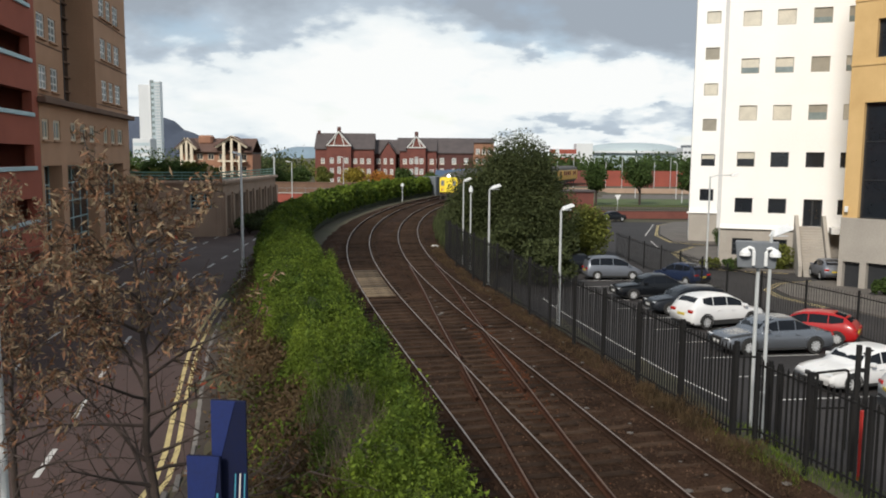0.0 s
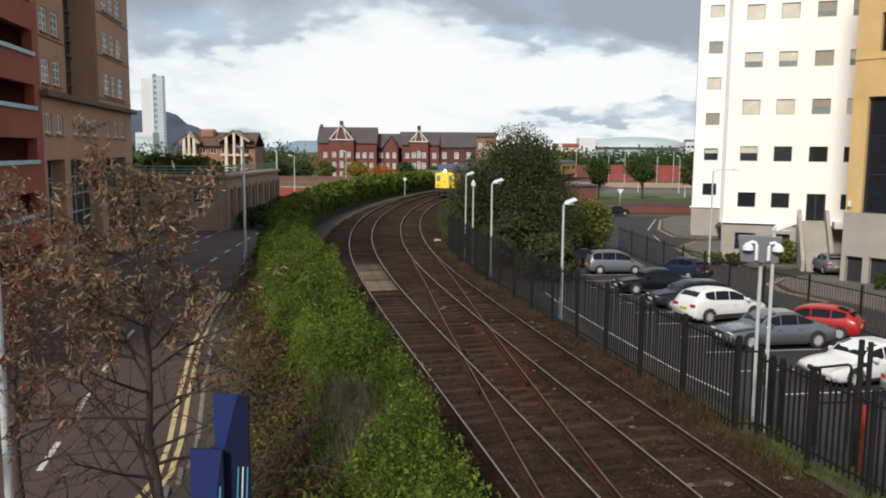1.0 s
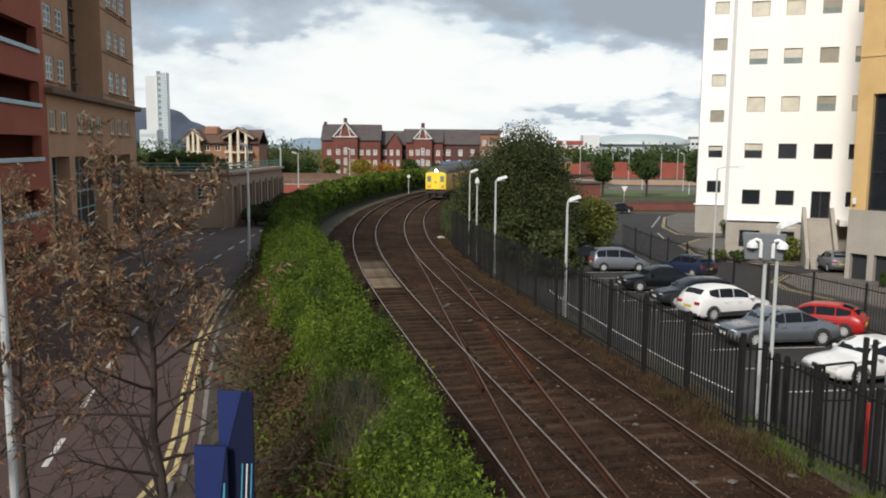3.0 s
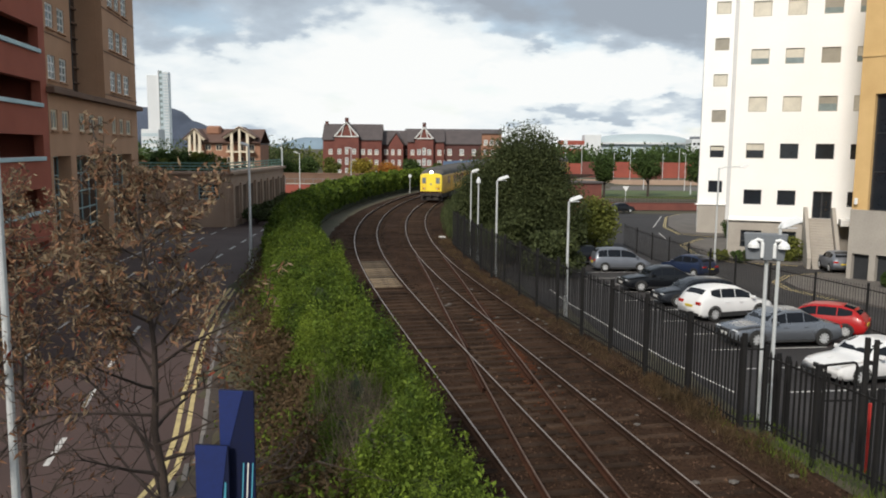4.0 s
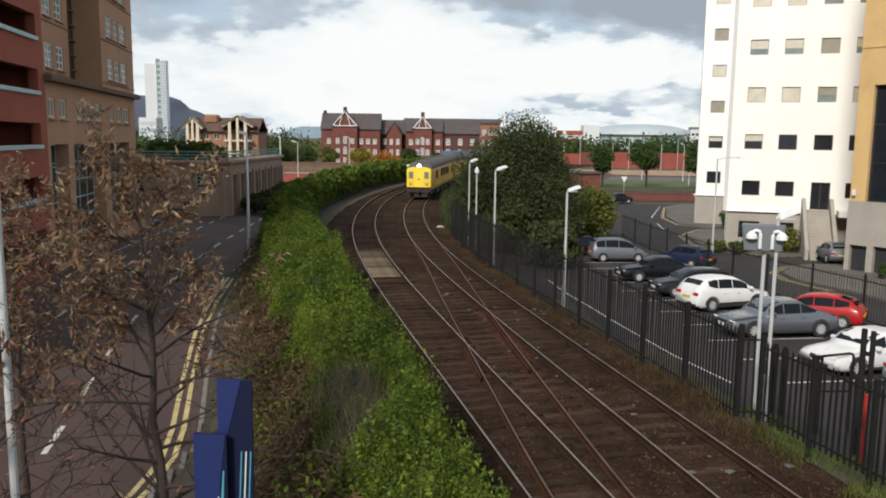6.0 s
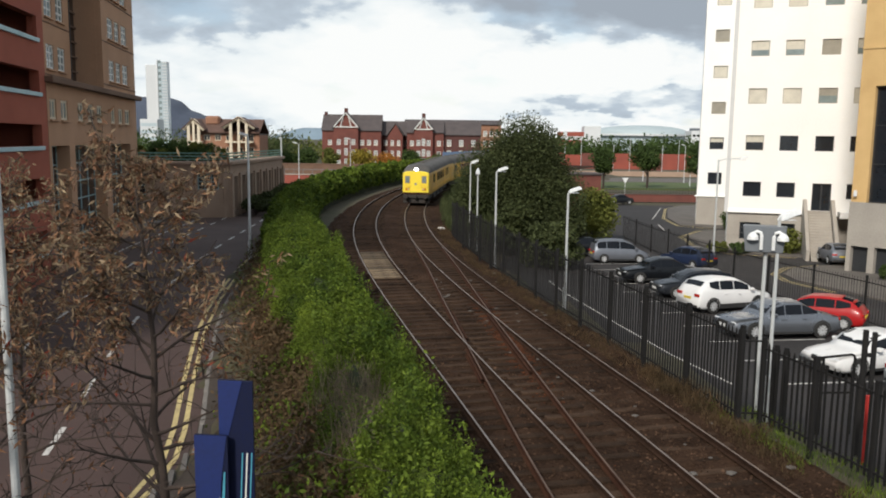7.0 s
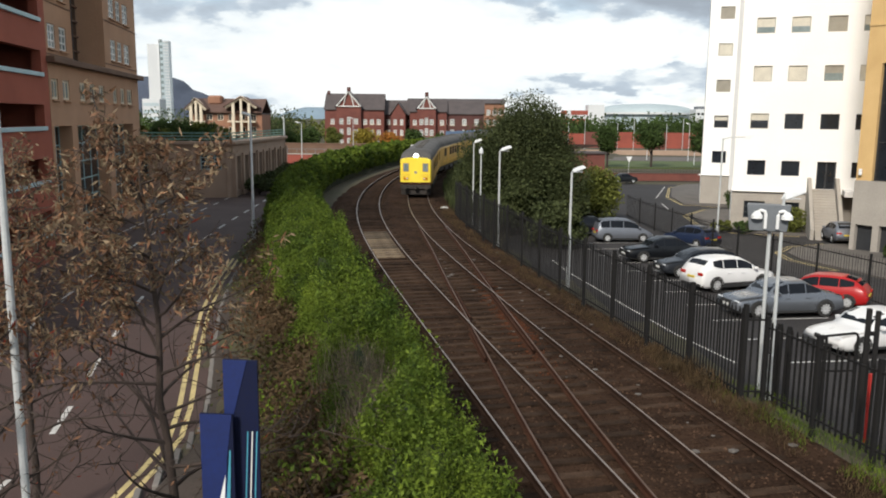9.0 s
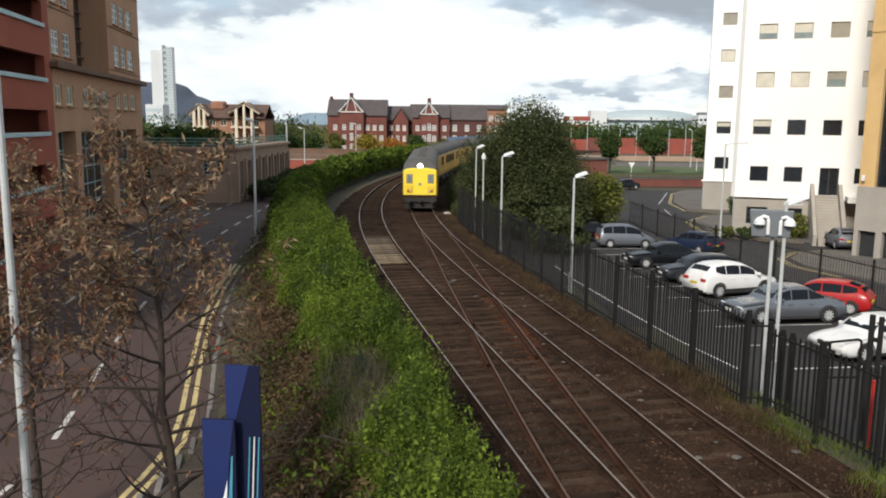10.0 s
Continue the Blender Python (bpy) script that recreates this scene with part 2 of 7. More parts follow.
M = dict(
    earth=mat("earth", (0.075, 0.055, 0.036), (0.045, 0.05, 0.02), 0.95, 0.25, 6, 0.5),
    ballast=mat("ballast", (0.058, 0.033, 0.021), (0.011, 0.0065, 0.0045), 0.97, 0.5, 14, 0.9, spec=0.06),
    stone=mat("stone", (0.084, 0.050, 0.033), (0.020, 0.012, 0.008), 0.97, 2, 20, 0.4, spec=0.06, rand=0.5, island=True),
    rust_stone=mat("rust_stone", (0.095, 0.036, 0.019), (0.050, 0.021, 0.012), 0.97, 2, 20, 0.4, spec=0.06, rand=0.4, island=True),
    sleeper=mat("sleeper", (0.060, 0.037, 0.024), (0.022, 0.0138, 0.0095), 0.95, 2.5, 26, 0.5, spec=0.1, rand=0.45),
    plank=mat("plank", (0.20, 0.15, 0.095), (0.07, 0.05, 0.034), 0.9, 2.5, 26, 0.5, rand=0.5),
    rust=mat("rust", (0.066, 0.030, 0.018), (0.034, 0.016, 0.011), 0.92, 2, 24, 0.3, spec=0.08),
    rust_rail=mat("rust_rail", (0.050, 0.028, 0.019), (0.024, 0.014, 0.010), 0.92, 2, 24, 0.3, spec=0.08),
    steel=mat("steel", (0.46, 0.39, 0.34), (0.30, 0.24, 0.20), 0.42, 2, 30, 0.05, metal=0.8),
    dull_steel=mat("dull_steel", (0.17, 0.112, 0.082), (0.10, 0.064, 0.047), 0.55, 2, 30, 0.05, metal=0.5),
    road=mat("road", (0.074, 0.043, 0.036), (0.050, 0.030, 0.026), 0.82, 0.35, 20, 0.25),
    tarmac=mat("tarmac", (0.026, 0.0225, 0.0225), (0.0165, 0.0145, 0.015), 0.88, 0.3, 20, 0.25),
    verge=mat("verge", (0.062, 0.045, 0.036), (0.038, 0.03, 0.023), 0.95, 0.6, 12, 0.4),
    paving=mat("paving", (0.13, 0.115, 0.10), (0.085, 0.075, 0.068), 0.9, 0.6, 12, 0.25),
    kerb=mat("kerb", (0.20, 0.18, 0.165), (0.13, 0.12, 0.108), 0.9, 1.5, 14, 0.25, rand=0.15),
    white_line=mat("white_line", (0.62, 0.61, 0.58), (0.36, 0.34, 0.32), 0.8, 2.5, 18, 0.1),
    yellow_line=mat("yellow_line", (0.62, 0.50, 0.22), (0.36, 0.28, 0.14), 0.8, 2.5, 18, 0.1),
    grass=mat("grass", (0.055, 0.10, 0.025), (0.08, 0.085, 0.03), 0.95, 0.5, 12, 0.5),
    leaf=leaf_mat("leaf", (0.142, 0.192, 0.022), (0.030, 0.060, 0.011), 0.3, 0.6),
    leaf_dark=leaf_mat("leaf_dark", (0.078, 0.093, 0.036), (0.042, 0.055, 0.022)),
    leaf_olive=leaf_mat("leaf_olive", (0.16, 0.17, 0.035), (0.09, 0.11, 0.03)),
    leaf_mid=leaf_mat("leaf_mid", (0.065, 0.10, 0.026), (0.04, 0.066, 0.02)),
    leaf_yellow=leaf_mat("leaf_yellow", (0.36, 0.27, 0.04), (0.24, 0.20, 0.04)),
    leaf_orange=leaf_mat("leaf_orange", (0.42, 0.19, 0.04), (0.3, 0.13, 0.03)),
    leaf_brown=leaf_mat("leaf_brown", (0.27, 0.145, 0.08), (0.12, 0.062, 0.038), 0.3, 0.55),
    leaf_red=leaf_mat("leaf_red", (0.26, 0.035, 0.022), (0.2, 0.05, 0.03)),
    leaf_dry=leaf_mat("leaf_dry", (0.31, 0.23, 0.145), (0.13, 0.095, 0.06), 0.3, 0.6),
    leaf_brush=leaf_mat("leaf_brush", (0.125, 0.080, 0.044), (0.05, 0.038, 0.02)),
    leaf_stalk=leaf_mat("leaf_stalk", (0.24, 0.20, 0.15), (0.13, 0.105, 0.075)),
    # near-black green: the shade inside the hedge put into a colour
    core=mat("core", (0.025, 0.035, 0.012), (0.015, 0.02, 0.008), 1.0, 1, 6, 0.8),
    core_dry=mat("core_dry", (0.05, 0.038, 0.022), (0.03, 0.025, 0.015), 1.0, 1, 6, 0.8),
    bark=mat("bark", (0.055, 0.038, 0.03), (0.028, 0.02, 0.017), 0.95, 4, 30, 0.6),
    black_metal=mat("black_metal", (0.010, 0.010, 0.011), (0.016, 0.015, 0.014), 0.75, 3, 30, 0.1, spec=0.2),
    galv=mat("galv", (0.58, 0.60, 0.60), (0.46, 0.48, 0.49), 0.5, 2, 20, 0.05, metal=0.25),
    grey_paint=mat("grey_paint", (0.14, 0.155, 0.17), (0.11, 0.12, 0.135), 0.5, 2, 20, 0.05),
    white_metal=mat("white_metal", (0.75, 0.76, 0.76), (0.62, 0.63, 0.63), 0.45, 2, 20, 0.03),
    white_render=mat("white_render", (0.88, 0.87, 0.85), (0.82, 0.81, 0.79), 0.85, 0.25, 8, 0.05),
    # white render greyed to carry the shade on the corner chamfer
    chamfer_shade=mat("chamfer_shade", (0.60, 0.60, 0.60), (0.52, 0.52, 0.52), 0.8, 0.4, 8, 0.05),
    concrete=mat("concrete", (0.38, 0.35, 0.31), (0.29, 0.265, 0.235), 0.9, 0.5, 12, 0.15),
    yellow_brick=mat("yellow_brick", (0.62, 0.42, 0.19), (0.52, 0.34, 0.145), 0.9, 0.7, 16, 0.15),
    red_wall=mat("red_wall", (0.34, 0.090, 0.052), (0.26, 0.07, 0.043), 0.88, 0.4, 12, 0.15),
    brown_brick=mat("brown_brick", (0.46, 0.27, 0.165), (0.37, 0.215, 0.13), 0.9, 0.4, 14, 0.15),
    brown_dark=mat("brown_dark", (0.17, 0.10, 0.066), (0.13, 0.077, 0.053), 0.9, 0.5, 14, 0.15),
    podium=mat("podium", (0.38, 0.27, 0.20), (0.30, 0.21, 0.155), 0.9, 0.5, 14, 0.15),
    brick=mat("brick", (0.17, 0.056, 0.042), (0.12, 0.042, 0.034), 0.9, 0.6, 9, 0.2),
    brick_dark=mat("brick_dark", (0.10, 0.04, 0.034), (0.075, 0.032, 0.028), 0.9, 0.6, 9, 0.2),
    slate=mat("slate", (0.085, 0.068, 0.066), (0.06, 0.05, 0.05), 0.8, 0.6, 9, 0.2),
    roof_brown=mat("roof_brown", (0.12, 0.065, 0.048), (0.085, 0.05, 0.038), 0.85, 0.6, 9, 0.2),
    tile_red=mat("tile_red", (0.30, 0.15, 0.09), (0.22, 0.11, 0.07), 0.85, 0.6, 9, 0.2),
    cream=mat("cream", (0.66, 0.58, 0.45), (0.56, 0.49, 0.38), 0.85, 0.6, 9, 0.08),
    blue_sill=mat("blue_sill", (0.42, 0.56, 0.60), (0.34, 0.47, 0.51), 0.6, 1, 12, 0.05),
    green_rail=mat("green_rail", (0.15, 0.27, 0.22), (0.11, 0.21, 0.17), 0.6, 1, 12, 0.05),
    frame_white=mat("frame_white", (0.72, 0.72, 0.70), (0.62, 0.62, 0.6), 0.6, 2, 12, 0.03),
    frame_teal=mat("frame_teal", (0.30, 0.42, 0.43), (0.25, 0.36, 0.37), 0.5, 2, 12, 0.03),
    frame_dark=mat("frame_dark", (0.03, 0.032, 0.036), (0.022, 0.024, 0.027), 0.5, 2, 12, 0.03),
    # opaque panes: room gloom, then reflected sky, put into the base colours
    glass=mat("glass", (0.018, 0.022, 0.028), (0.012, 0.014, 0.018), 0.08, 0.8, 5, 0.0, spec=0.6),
    glass_sky_tint=mat("glass_sky_tint", (0.24, 0.29, 0.29), (0.16, 0.20, 0.20), 0.1, 0.8, 5, 0.0, spec=0.8),
    blind=mat("blind", (0.66, 0.62, 0.52), (0.48, 0.45, 0.38), 0.4, 1.2, 9, 0.0),
    blind_dark=mat("blind_dark", (0.33, 0.305, 0.25), (0.25, 0.23, 0.19), 0.3, 1.2, 9, 0.0),
    # near-black for inside surfaces: the shade of unlit interiors as a colour
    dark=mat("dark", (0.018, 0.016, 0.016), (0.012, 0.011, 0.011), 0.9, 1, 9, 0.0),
    tower_white=mat("tower_white", (0.60, 0.62, 0.63), (0.53, 0.55, 0.57), 0.7, 0.05, 1, 0.0),
    tower_glass=mat("tower_glass", (0.44, 0.52, 0.56), (0.36, 0.44, 0.48), 0.3, 0.05, 1, 0.0),
    # distance haze put into the hill colours: bluer, and paler on the farther one
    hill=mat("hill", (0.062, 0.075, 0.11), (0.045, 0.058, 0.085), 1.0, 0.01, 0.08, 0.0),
    hill_hazed=mat("hill_hazed", (0.20, 0.27, 0.33), (0.17, 0.23, 0.28), 1.0, 0.01, 0.08, 0.0),
    arena=mat("arena", (0.40, 0.47, 0.49), (0.34, 0.40, 0.42), 0.6, 0.05, 1, 0.0),
    red_fence=mat("red_fence", (0.30, 0.07, 0.045), (0.21, 0.055, 0.04), 0.85, 0.3, 4, 0.1),
    train_yellow=mat("train_yellow", (0.90, 0.71, 0.06), (0.84, 0.64, 0.05), 0.45, 1.2, 14, 0.03, coat=0.2),
    train_side=mat("train_side", (0.62, 0.36, 0.03), (0.44, 0.24, 0.025), 0.5, 0.9, 12, 0.04, coat=0.15),
    train_orange=mat("train_orange", (0.72, 0.40, 0.02), (0.55, 0.29, 0.02), 0.5, 2, 14, 0.03),
    train_roof=mat("train_roof", (0.10, 0.093, 0.086), (0.055, 0.05, 0.046), 0.8, 0.8, 12, 0.08),
    train_black=mat("train_black", (0.02, 0.018, 0.017), (0.035, 0.027, 0.022), 0.8, 1.5, 16, 0.15),
    headlamp=glow("headlamp", (1.0, 0.97, 0.88), 6.0),
    tyre=mat("tyre", (0.014, 0.014, 0.014), (0.022, 0.021, 0.02), 0.85, 6, 40, 0.1),
    alloy=mat("alloy", (0.62, 0.63, 0.64), (0.5, 0.51, 0.52), 0.35, 6, 40, 0.0, metal=0.3),
    car_glass=mat("car_glass", (0.008, 0.010, 0.014), (0.012, 0.014, 0.018), 0.06, 2, 9, 0.0, spec=0.16),
    lens_white=mat("lens_white", (0.72, 0.74, 0.76), (0.55, 0.57, 0.6), 0.15, 6, 30, 0.0),
    lens_red=mat("lens_red", (0.42, 0.02, 0.015), (0.32, 0.015, 0.012), 0.2, 6, 30, 0.0),
    plate_yellow=mat("plate_yellow", (0.62, 0.47, 0.05), (0.55, 0.42, 0.05), 0.5, 6, 30, 0.0),
    plate_white=mat("plate_white", (0.68, 0.68, 0.66), (0.6, 0.6, 0.58), 0.5, 6, 30, 0.0),
    trim_black=mat("trim_black", (0.02, 0.02, 0.021), (0.028, 0.028, 0.028), 0.6, 6, 30, 0.03),
    sign_blue=mat("sign_blue", (0.006, 0.019, 0.115), (0.005, 0.014, 0.08), 0.55, 1.2, 18, 0.03),
    sign_navy=mat("sign_navy", (0.006, 0.010, 0.040), (0.009, 0.011, 0.028), 0.7, 1.2, 18, 0.03, spec=0.15),
    sign_teal=mat("sign_teal", (0.07, 0.30, 0.40), (0.05, 0.23, 0.32), 0.4, 1.2, 18, 0.03),
    red_post=mat("red_post", (0.42, 0.03, 0.025), (0.32, 0.025, 0.02), 0.55, 2, 18, 0.04),
    hoarding_blue=mat("hoarding_blue", (0.09, 0.15, 0.25), (0.07, 0.11, 0.19), 0.7, 0.5, 9, 0.04),
    wagon_grey=mat("wagon_grey", (0.15, 0.17, 0.19), (0.10, 0.115, 0.13), 0.7, 0.8, 9, 0.04),
)


def paint(name, a, rough=0.3, metal=0.0):
    return mat(name, a, tuple(c * 0.9 for c in a), rough, 1.5, 60, 0.0, metal=metal, coat=0.15, spec=0.3)


# ---------------------------------------------------------------- mesh helpers
def put(bm, name, material, parent=None, label="", smooth=False):
    """Link a bmesh as one mesh object; material may be a list."""
    me = bpy.data.meshes.new(name)
    bm.to_mesh(me)
    bm.free()
    for m in (material if isinstance(material, (list, tuple)) else [material]):
        me.materials.append(m)
    if smooth:
        me.polygons.foreach_set("use_smooth", [True] * len(me.polygons))
    ob = new(name, me)
    if parent is not None:
        ob.parent = parent
    if label:
        ob["label"] = label
    return ob


def part(name, bm, material, parent, label="", smooth=False):
    return put(bm, name, material, parent, label, smooth)


def shell(name, verts, faces, materials, parent=None, index=None, smooth=False):
    me = bpy.data.meshes.new(name)
    me.from_pydata([tuple(v) for v in verts], [], faces)
    for m in (materials if isinstance(materials, (list, tuple)) else [materials]):
        me.materials.append(m)
    if index is not None:
        me.polygons.foreach_set("material_index", index)
    if smooth:
        me.polygons.foreach_set("use_smooth", [True] * len(me.polygons))
    me.update()
    ob = new(name, me)
    if parent is not None:
        ob.parent = parent
    return ob


def thing(name, m, label, category, group="", kind=""):
    e = new(name)
    e.empty_display_size = 0.3
    e.matrix_basis = m
    return tagged(e, label, category, group, kind)


def box(bm, x0, y0, z0, x1, y1, z1, mi=0, m=None):
    vs = [bm.verts.new((x, y, z)) for z in (z0, z1) for x, y in ((x0, y0), (x1, y0), (x1, y1), (x0, y1))]
    if m is not None:
        for v in vs:
            v.co = m @ v.co
    for q in ((3, 2, 1, 0), (4, 5, 6, 7), (0, 1, 5, 4), (1, 2, 6, 5), (2, 3, 7, 6), (3, 0, 4, 7)):
        f = bm.faces.new([vs[i] for i in q])
        f.material_index = mi
    return vs


def boxes(*rows, bevel=0.0, m=None):
    bm = bmesh.new()
    for r in rows:
        box(bm, *r, m=m)
    if bevel:
        bmesh.ops.bevel(bm, geom=bm.edges[:], offset=bevel, segments=1, affect="EDGES")
    return bm


def tube(bm, pts, radii, n=8, cap=True, mi=0):
    """A tapered tube through points."""
    rings = []
    pts = [Vector(p) for p in pts]
    for i, p in enumerate(pts):
        d = (pts[min(i + 1, len(pts) - 1)] - pts[max(i - 1, 0)]).normalized()
        a = d.orthogonal().normalized()
        if abs(d.z) < 0.98:
            a = d.cross(Vector((0, 0, 1))).normalized()
        b = d.cross(a)
        rings.append([bm.verts.new(p + (a * math.cos(t) + b * math.sin(t)) * radii[i]) for t in [2 * math.pi * k / n for k in range(n)]])
    for r0, r1 in zip(rings, rings[1:]):
        for k in range(n):
            bm.faces.new((r0[k], r0[(k + 1) % n], r1[(k + 1) % n], r1[k])).material_index = mi
    if cap:
        bm.faces.new(rings[-1]).material_index = mi
        bm.faces.new(list(reversed(rings[0]))).material_index = mi


def prism(bm, pts, y0, y1, mi=0):
    """Polygon in x, z pushed from y0 to y1."""
    a = [bm.verts.new((x, y0, z)) for x, z in pts]
    b = [bm.verts.new((x, y1, z)) for x, z in pts]
    bm.faces.new(a).material_index = mi
    bm.faces.new(list(reversed(b))).material_index = mi
    for i in range(len(pts)):
        j = (i + 1) % len(pts)
        bm.faces.new((a[j], a[i], b[i], b[j])).material_index = mi


def leaves(centres, size, rng, up=0.3, long=1.6):
    """Small bent leaf blades at centres: vertices and faces."""
    n = len(centres)
    nrm = rng.normal(size=(n, 3)) + np.array([0, 0, up])
    nrm /= np.linalg.norm(nrm, axis=1)[:, None]
    t = np.cross(nrm, rng.normal(size=(n, 3)))
    t /= np.linalg.norm(t, axis=1)[:, None] + 1e-9
    b = np.cross(nrm, t)
    s = (size * rng.uniform(0.6, 1.3, n))[:, None]
    c = np.asarray(centres)
    v = np.stack([c - t * s * long / 2, c + b * s * 0.5 + nrm * s * 0.12, c + t * s * long / 2, c - b * s * 0.5 + nrm * s * 0.12], 1).reshape(-1, 3)
    f = [(4 * i, 4 * i + 1, 4 * i + 2, 4 * i + 3) for i in range(n)]
    return v, f


# ---------------------------------------------------------------- the line of the railway
GAUGE, APART = 1.60, 3.65
STEP = 0.25


def centre_line():
    """Left track's centre: nearly straight, then a transition to a right-hand curve."""
    x, y, th = 2.746, 14.0, -0.22643
    rows = []
    back = [(x - s * math.sin(th), y - s * math.cos(th), th) for s in np.arange(40, 0, -STEP)]
    s = 0.0
    for _ in range(1000):
        rows.append((x, y, th))
        f = min(1, max(0, (s - 8.16) / 31.64))
        k = (-0.000456 + (0.0069726 + 0.000456) * f) * (1 if s < 112 else 0)
        x, y, th, s = x + STEP * math.sin(th), y + STEP * math.cos(th), th + k * STEP, s + STEP
    return np.array(back + rows)


CL = centre_line()
S0 = -40.0


def line_at(s):
    u = (s - S0) / STEP
    i = int(min(max(u, 0), len(CL) - 2))
    f = u - i
    return CL[i] * (1 - f) + CL[i + 1] * f


def track_z(y):
    return 0.014 * min(max(y, -30), 125)


def on_line(s, o, dz=0.0):
    """Point at s along the line and o metres to its right, dz above the rail tops."""
    x, y, th = line_at(s)
    return Vector((x + o * math.cos(th), y - o * math.sin(th), track_z(y) + dz))


def apart(s):
    """Offset of the right-hand track, a little wider round the curve."""
    return APART + 0.17 * smooth(30, 52, s)


def cross_off(s):
    """Crossover's centre: eases out of the left track, runs straight, eases into the right."""
    k = 0.1088
    if s < 5:
        return k * max(0.0, s + 10) ** 2 / 30
    if s < 23:
        return k * (7.5 + s - 5)
    return APART - 0.011 - k * max(0.0, 39 - s) ** 2 / 32


def road_line(s):
    """Road reference: beside the railway, then straight on."""
    x, y, th = line_at(min(s, 50.0))
    if s > 50:
        x, y = x + (s - 50) * math.sin(th), y + (s - 50) * math.cos(th)
    return x, y, th


ROAD_Z, FAR_Z = -0.8, -1.7


def road_bend(s):
    """Shift of the kerb side: it swings left into a junction by the bridge and right further on."""
    return float(np.interp(s, (-2, 0, 2, 3.75, 5.5, 7, 9, 14, 20, 26, 32, 39, 46, 60), (-2.7, -2.0, -1.3, -0.7, -0.2, 0.08, 0.13, 0.0, -0.09, 0.05, 0.35, 0.7, 0.9, 0.9)))


def on_road(s, o, dz=0.0):
    x, y, th = road_line(s)
    o += smooth(-14.5, -9.5, o) * road_bend(s)
    return Vector((x + o * math.cos(th), y - o * math.sin(th), ROAD_Z + dz))


def park_z(y):
    return 0.2 - 0.029 * min(max(y, 0), 65.5)


def smooth(a, b, x):
    u = min(1, max(0, (x - a) / (b - a)))
    return u * u * (3 - 2 * u)


def so_of(x, y):
    d = (CL[:, 0] - x) ** 2 + (CL[:, 1] - y) ** 2
    i = int(np.argmin(d))
    th = CL[i, 2]
    return S0 + i * STEP, (x - CL[i, 0]) * math.cos(th) - (y - CL[i, 1]) * math.sin(th)


def ground_z(x, y):
    s, o = so_of(x, y)
    left, right = ROAD_Z - 0.16, park_z(y) - 0.1
    mid = track_z(y) - 0.45
    z = mid + (left - mid) * smooth(-5.5, -7.6, o) if o < 0 else mid + (right - mid) * smooth(5.9, 8.5, o)
    if o < -7:
        z += (FAR_Z - 0.1 - z) * smooth(135, 190, y)
    else:
        z += (FAR_Z - 0.1 - z) * smooth(150, 230, y)
    return z


def strip(name, rows, cols, fn, material, parent=None, smooth_faces=False):
    """A sheet over a grid of two parameters."""
    vs = [fn(a, b) for a in rows for b in cols]
    n = len(cols)
    fs = [(i * n + j, i * n + j + 1, (i + 1) * n + j + 1, (i + 1) * n + j) for i in range(len(rows) - 1) for j in range(n - 1)]
    return shell(name, vs, fs, material, parent, smooth=smooth_faces)


def make_ground():
    xs = sorted(set([-4000, -1500, -600, -250, -120, -70] + list(range(-45, 61, 2)) + [70, 90, 140, 250, 600, 1500, 4000]))
    ys = sorted(set([-1500, -400, -120, -60] + list(range(-40, 150, 3)) + list(range(150, 260, 10)) + [300, 400, 700, 1500, 4500]))
    g = strip("ground", ys, xs, lambda y, x: (x, y, ground_z(x, y)), M["earth"])
    tagged(g, "brown earth ground with grass beneath the railway and streets", "ground", kind="structure")


make_ground()
rng = np.random.default_rng(7)


def ballast_h(s, o):
    p = Vector((s * 0.9, o * 0.9, 0))
    h = -0.196 + 0.05 * noise.noise(p) + 0.03 * noise.noise(p * 3.1)
    edge = max(0, -2.0 - o, o - 5.7)
    return h - 0.30 * min(edge, 1.2)


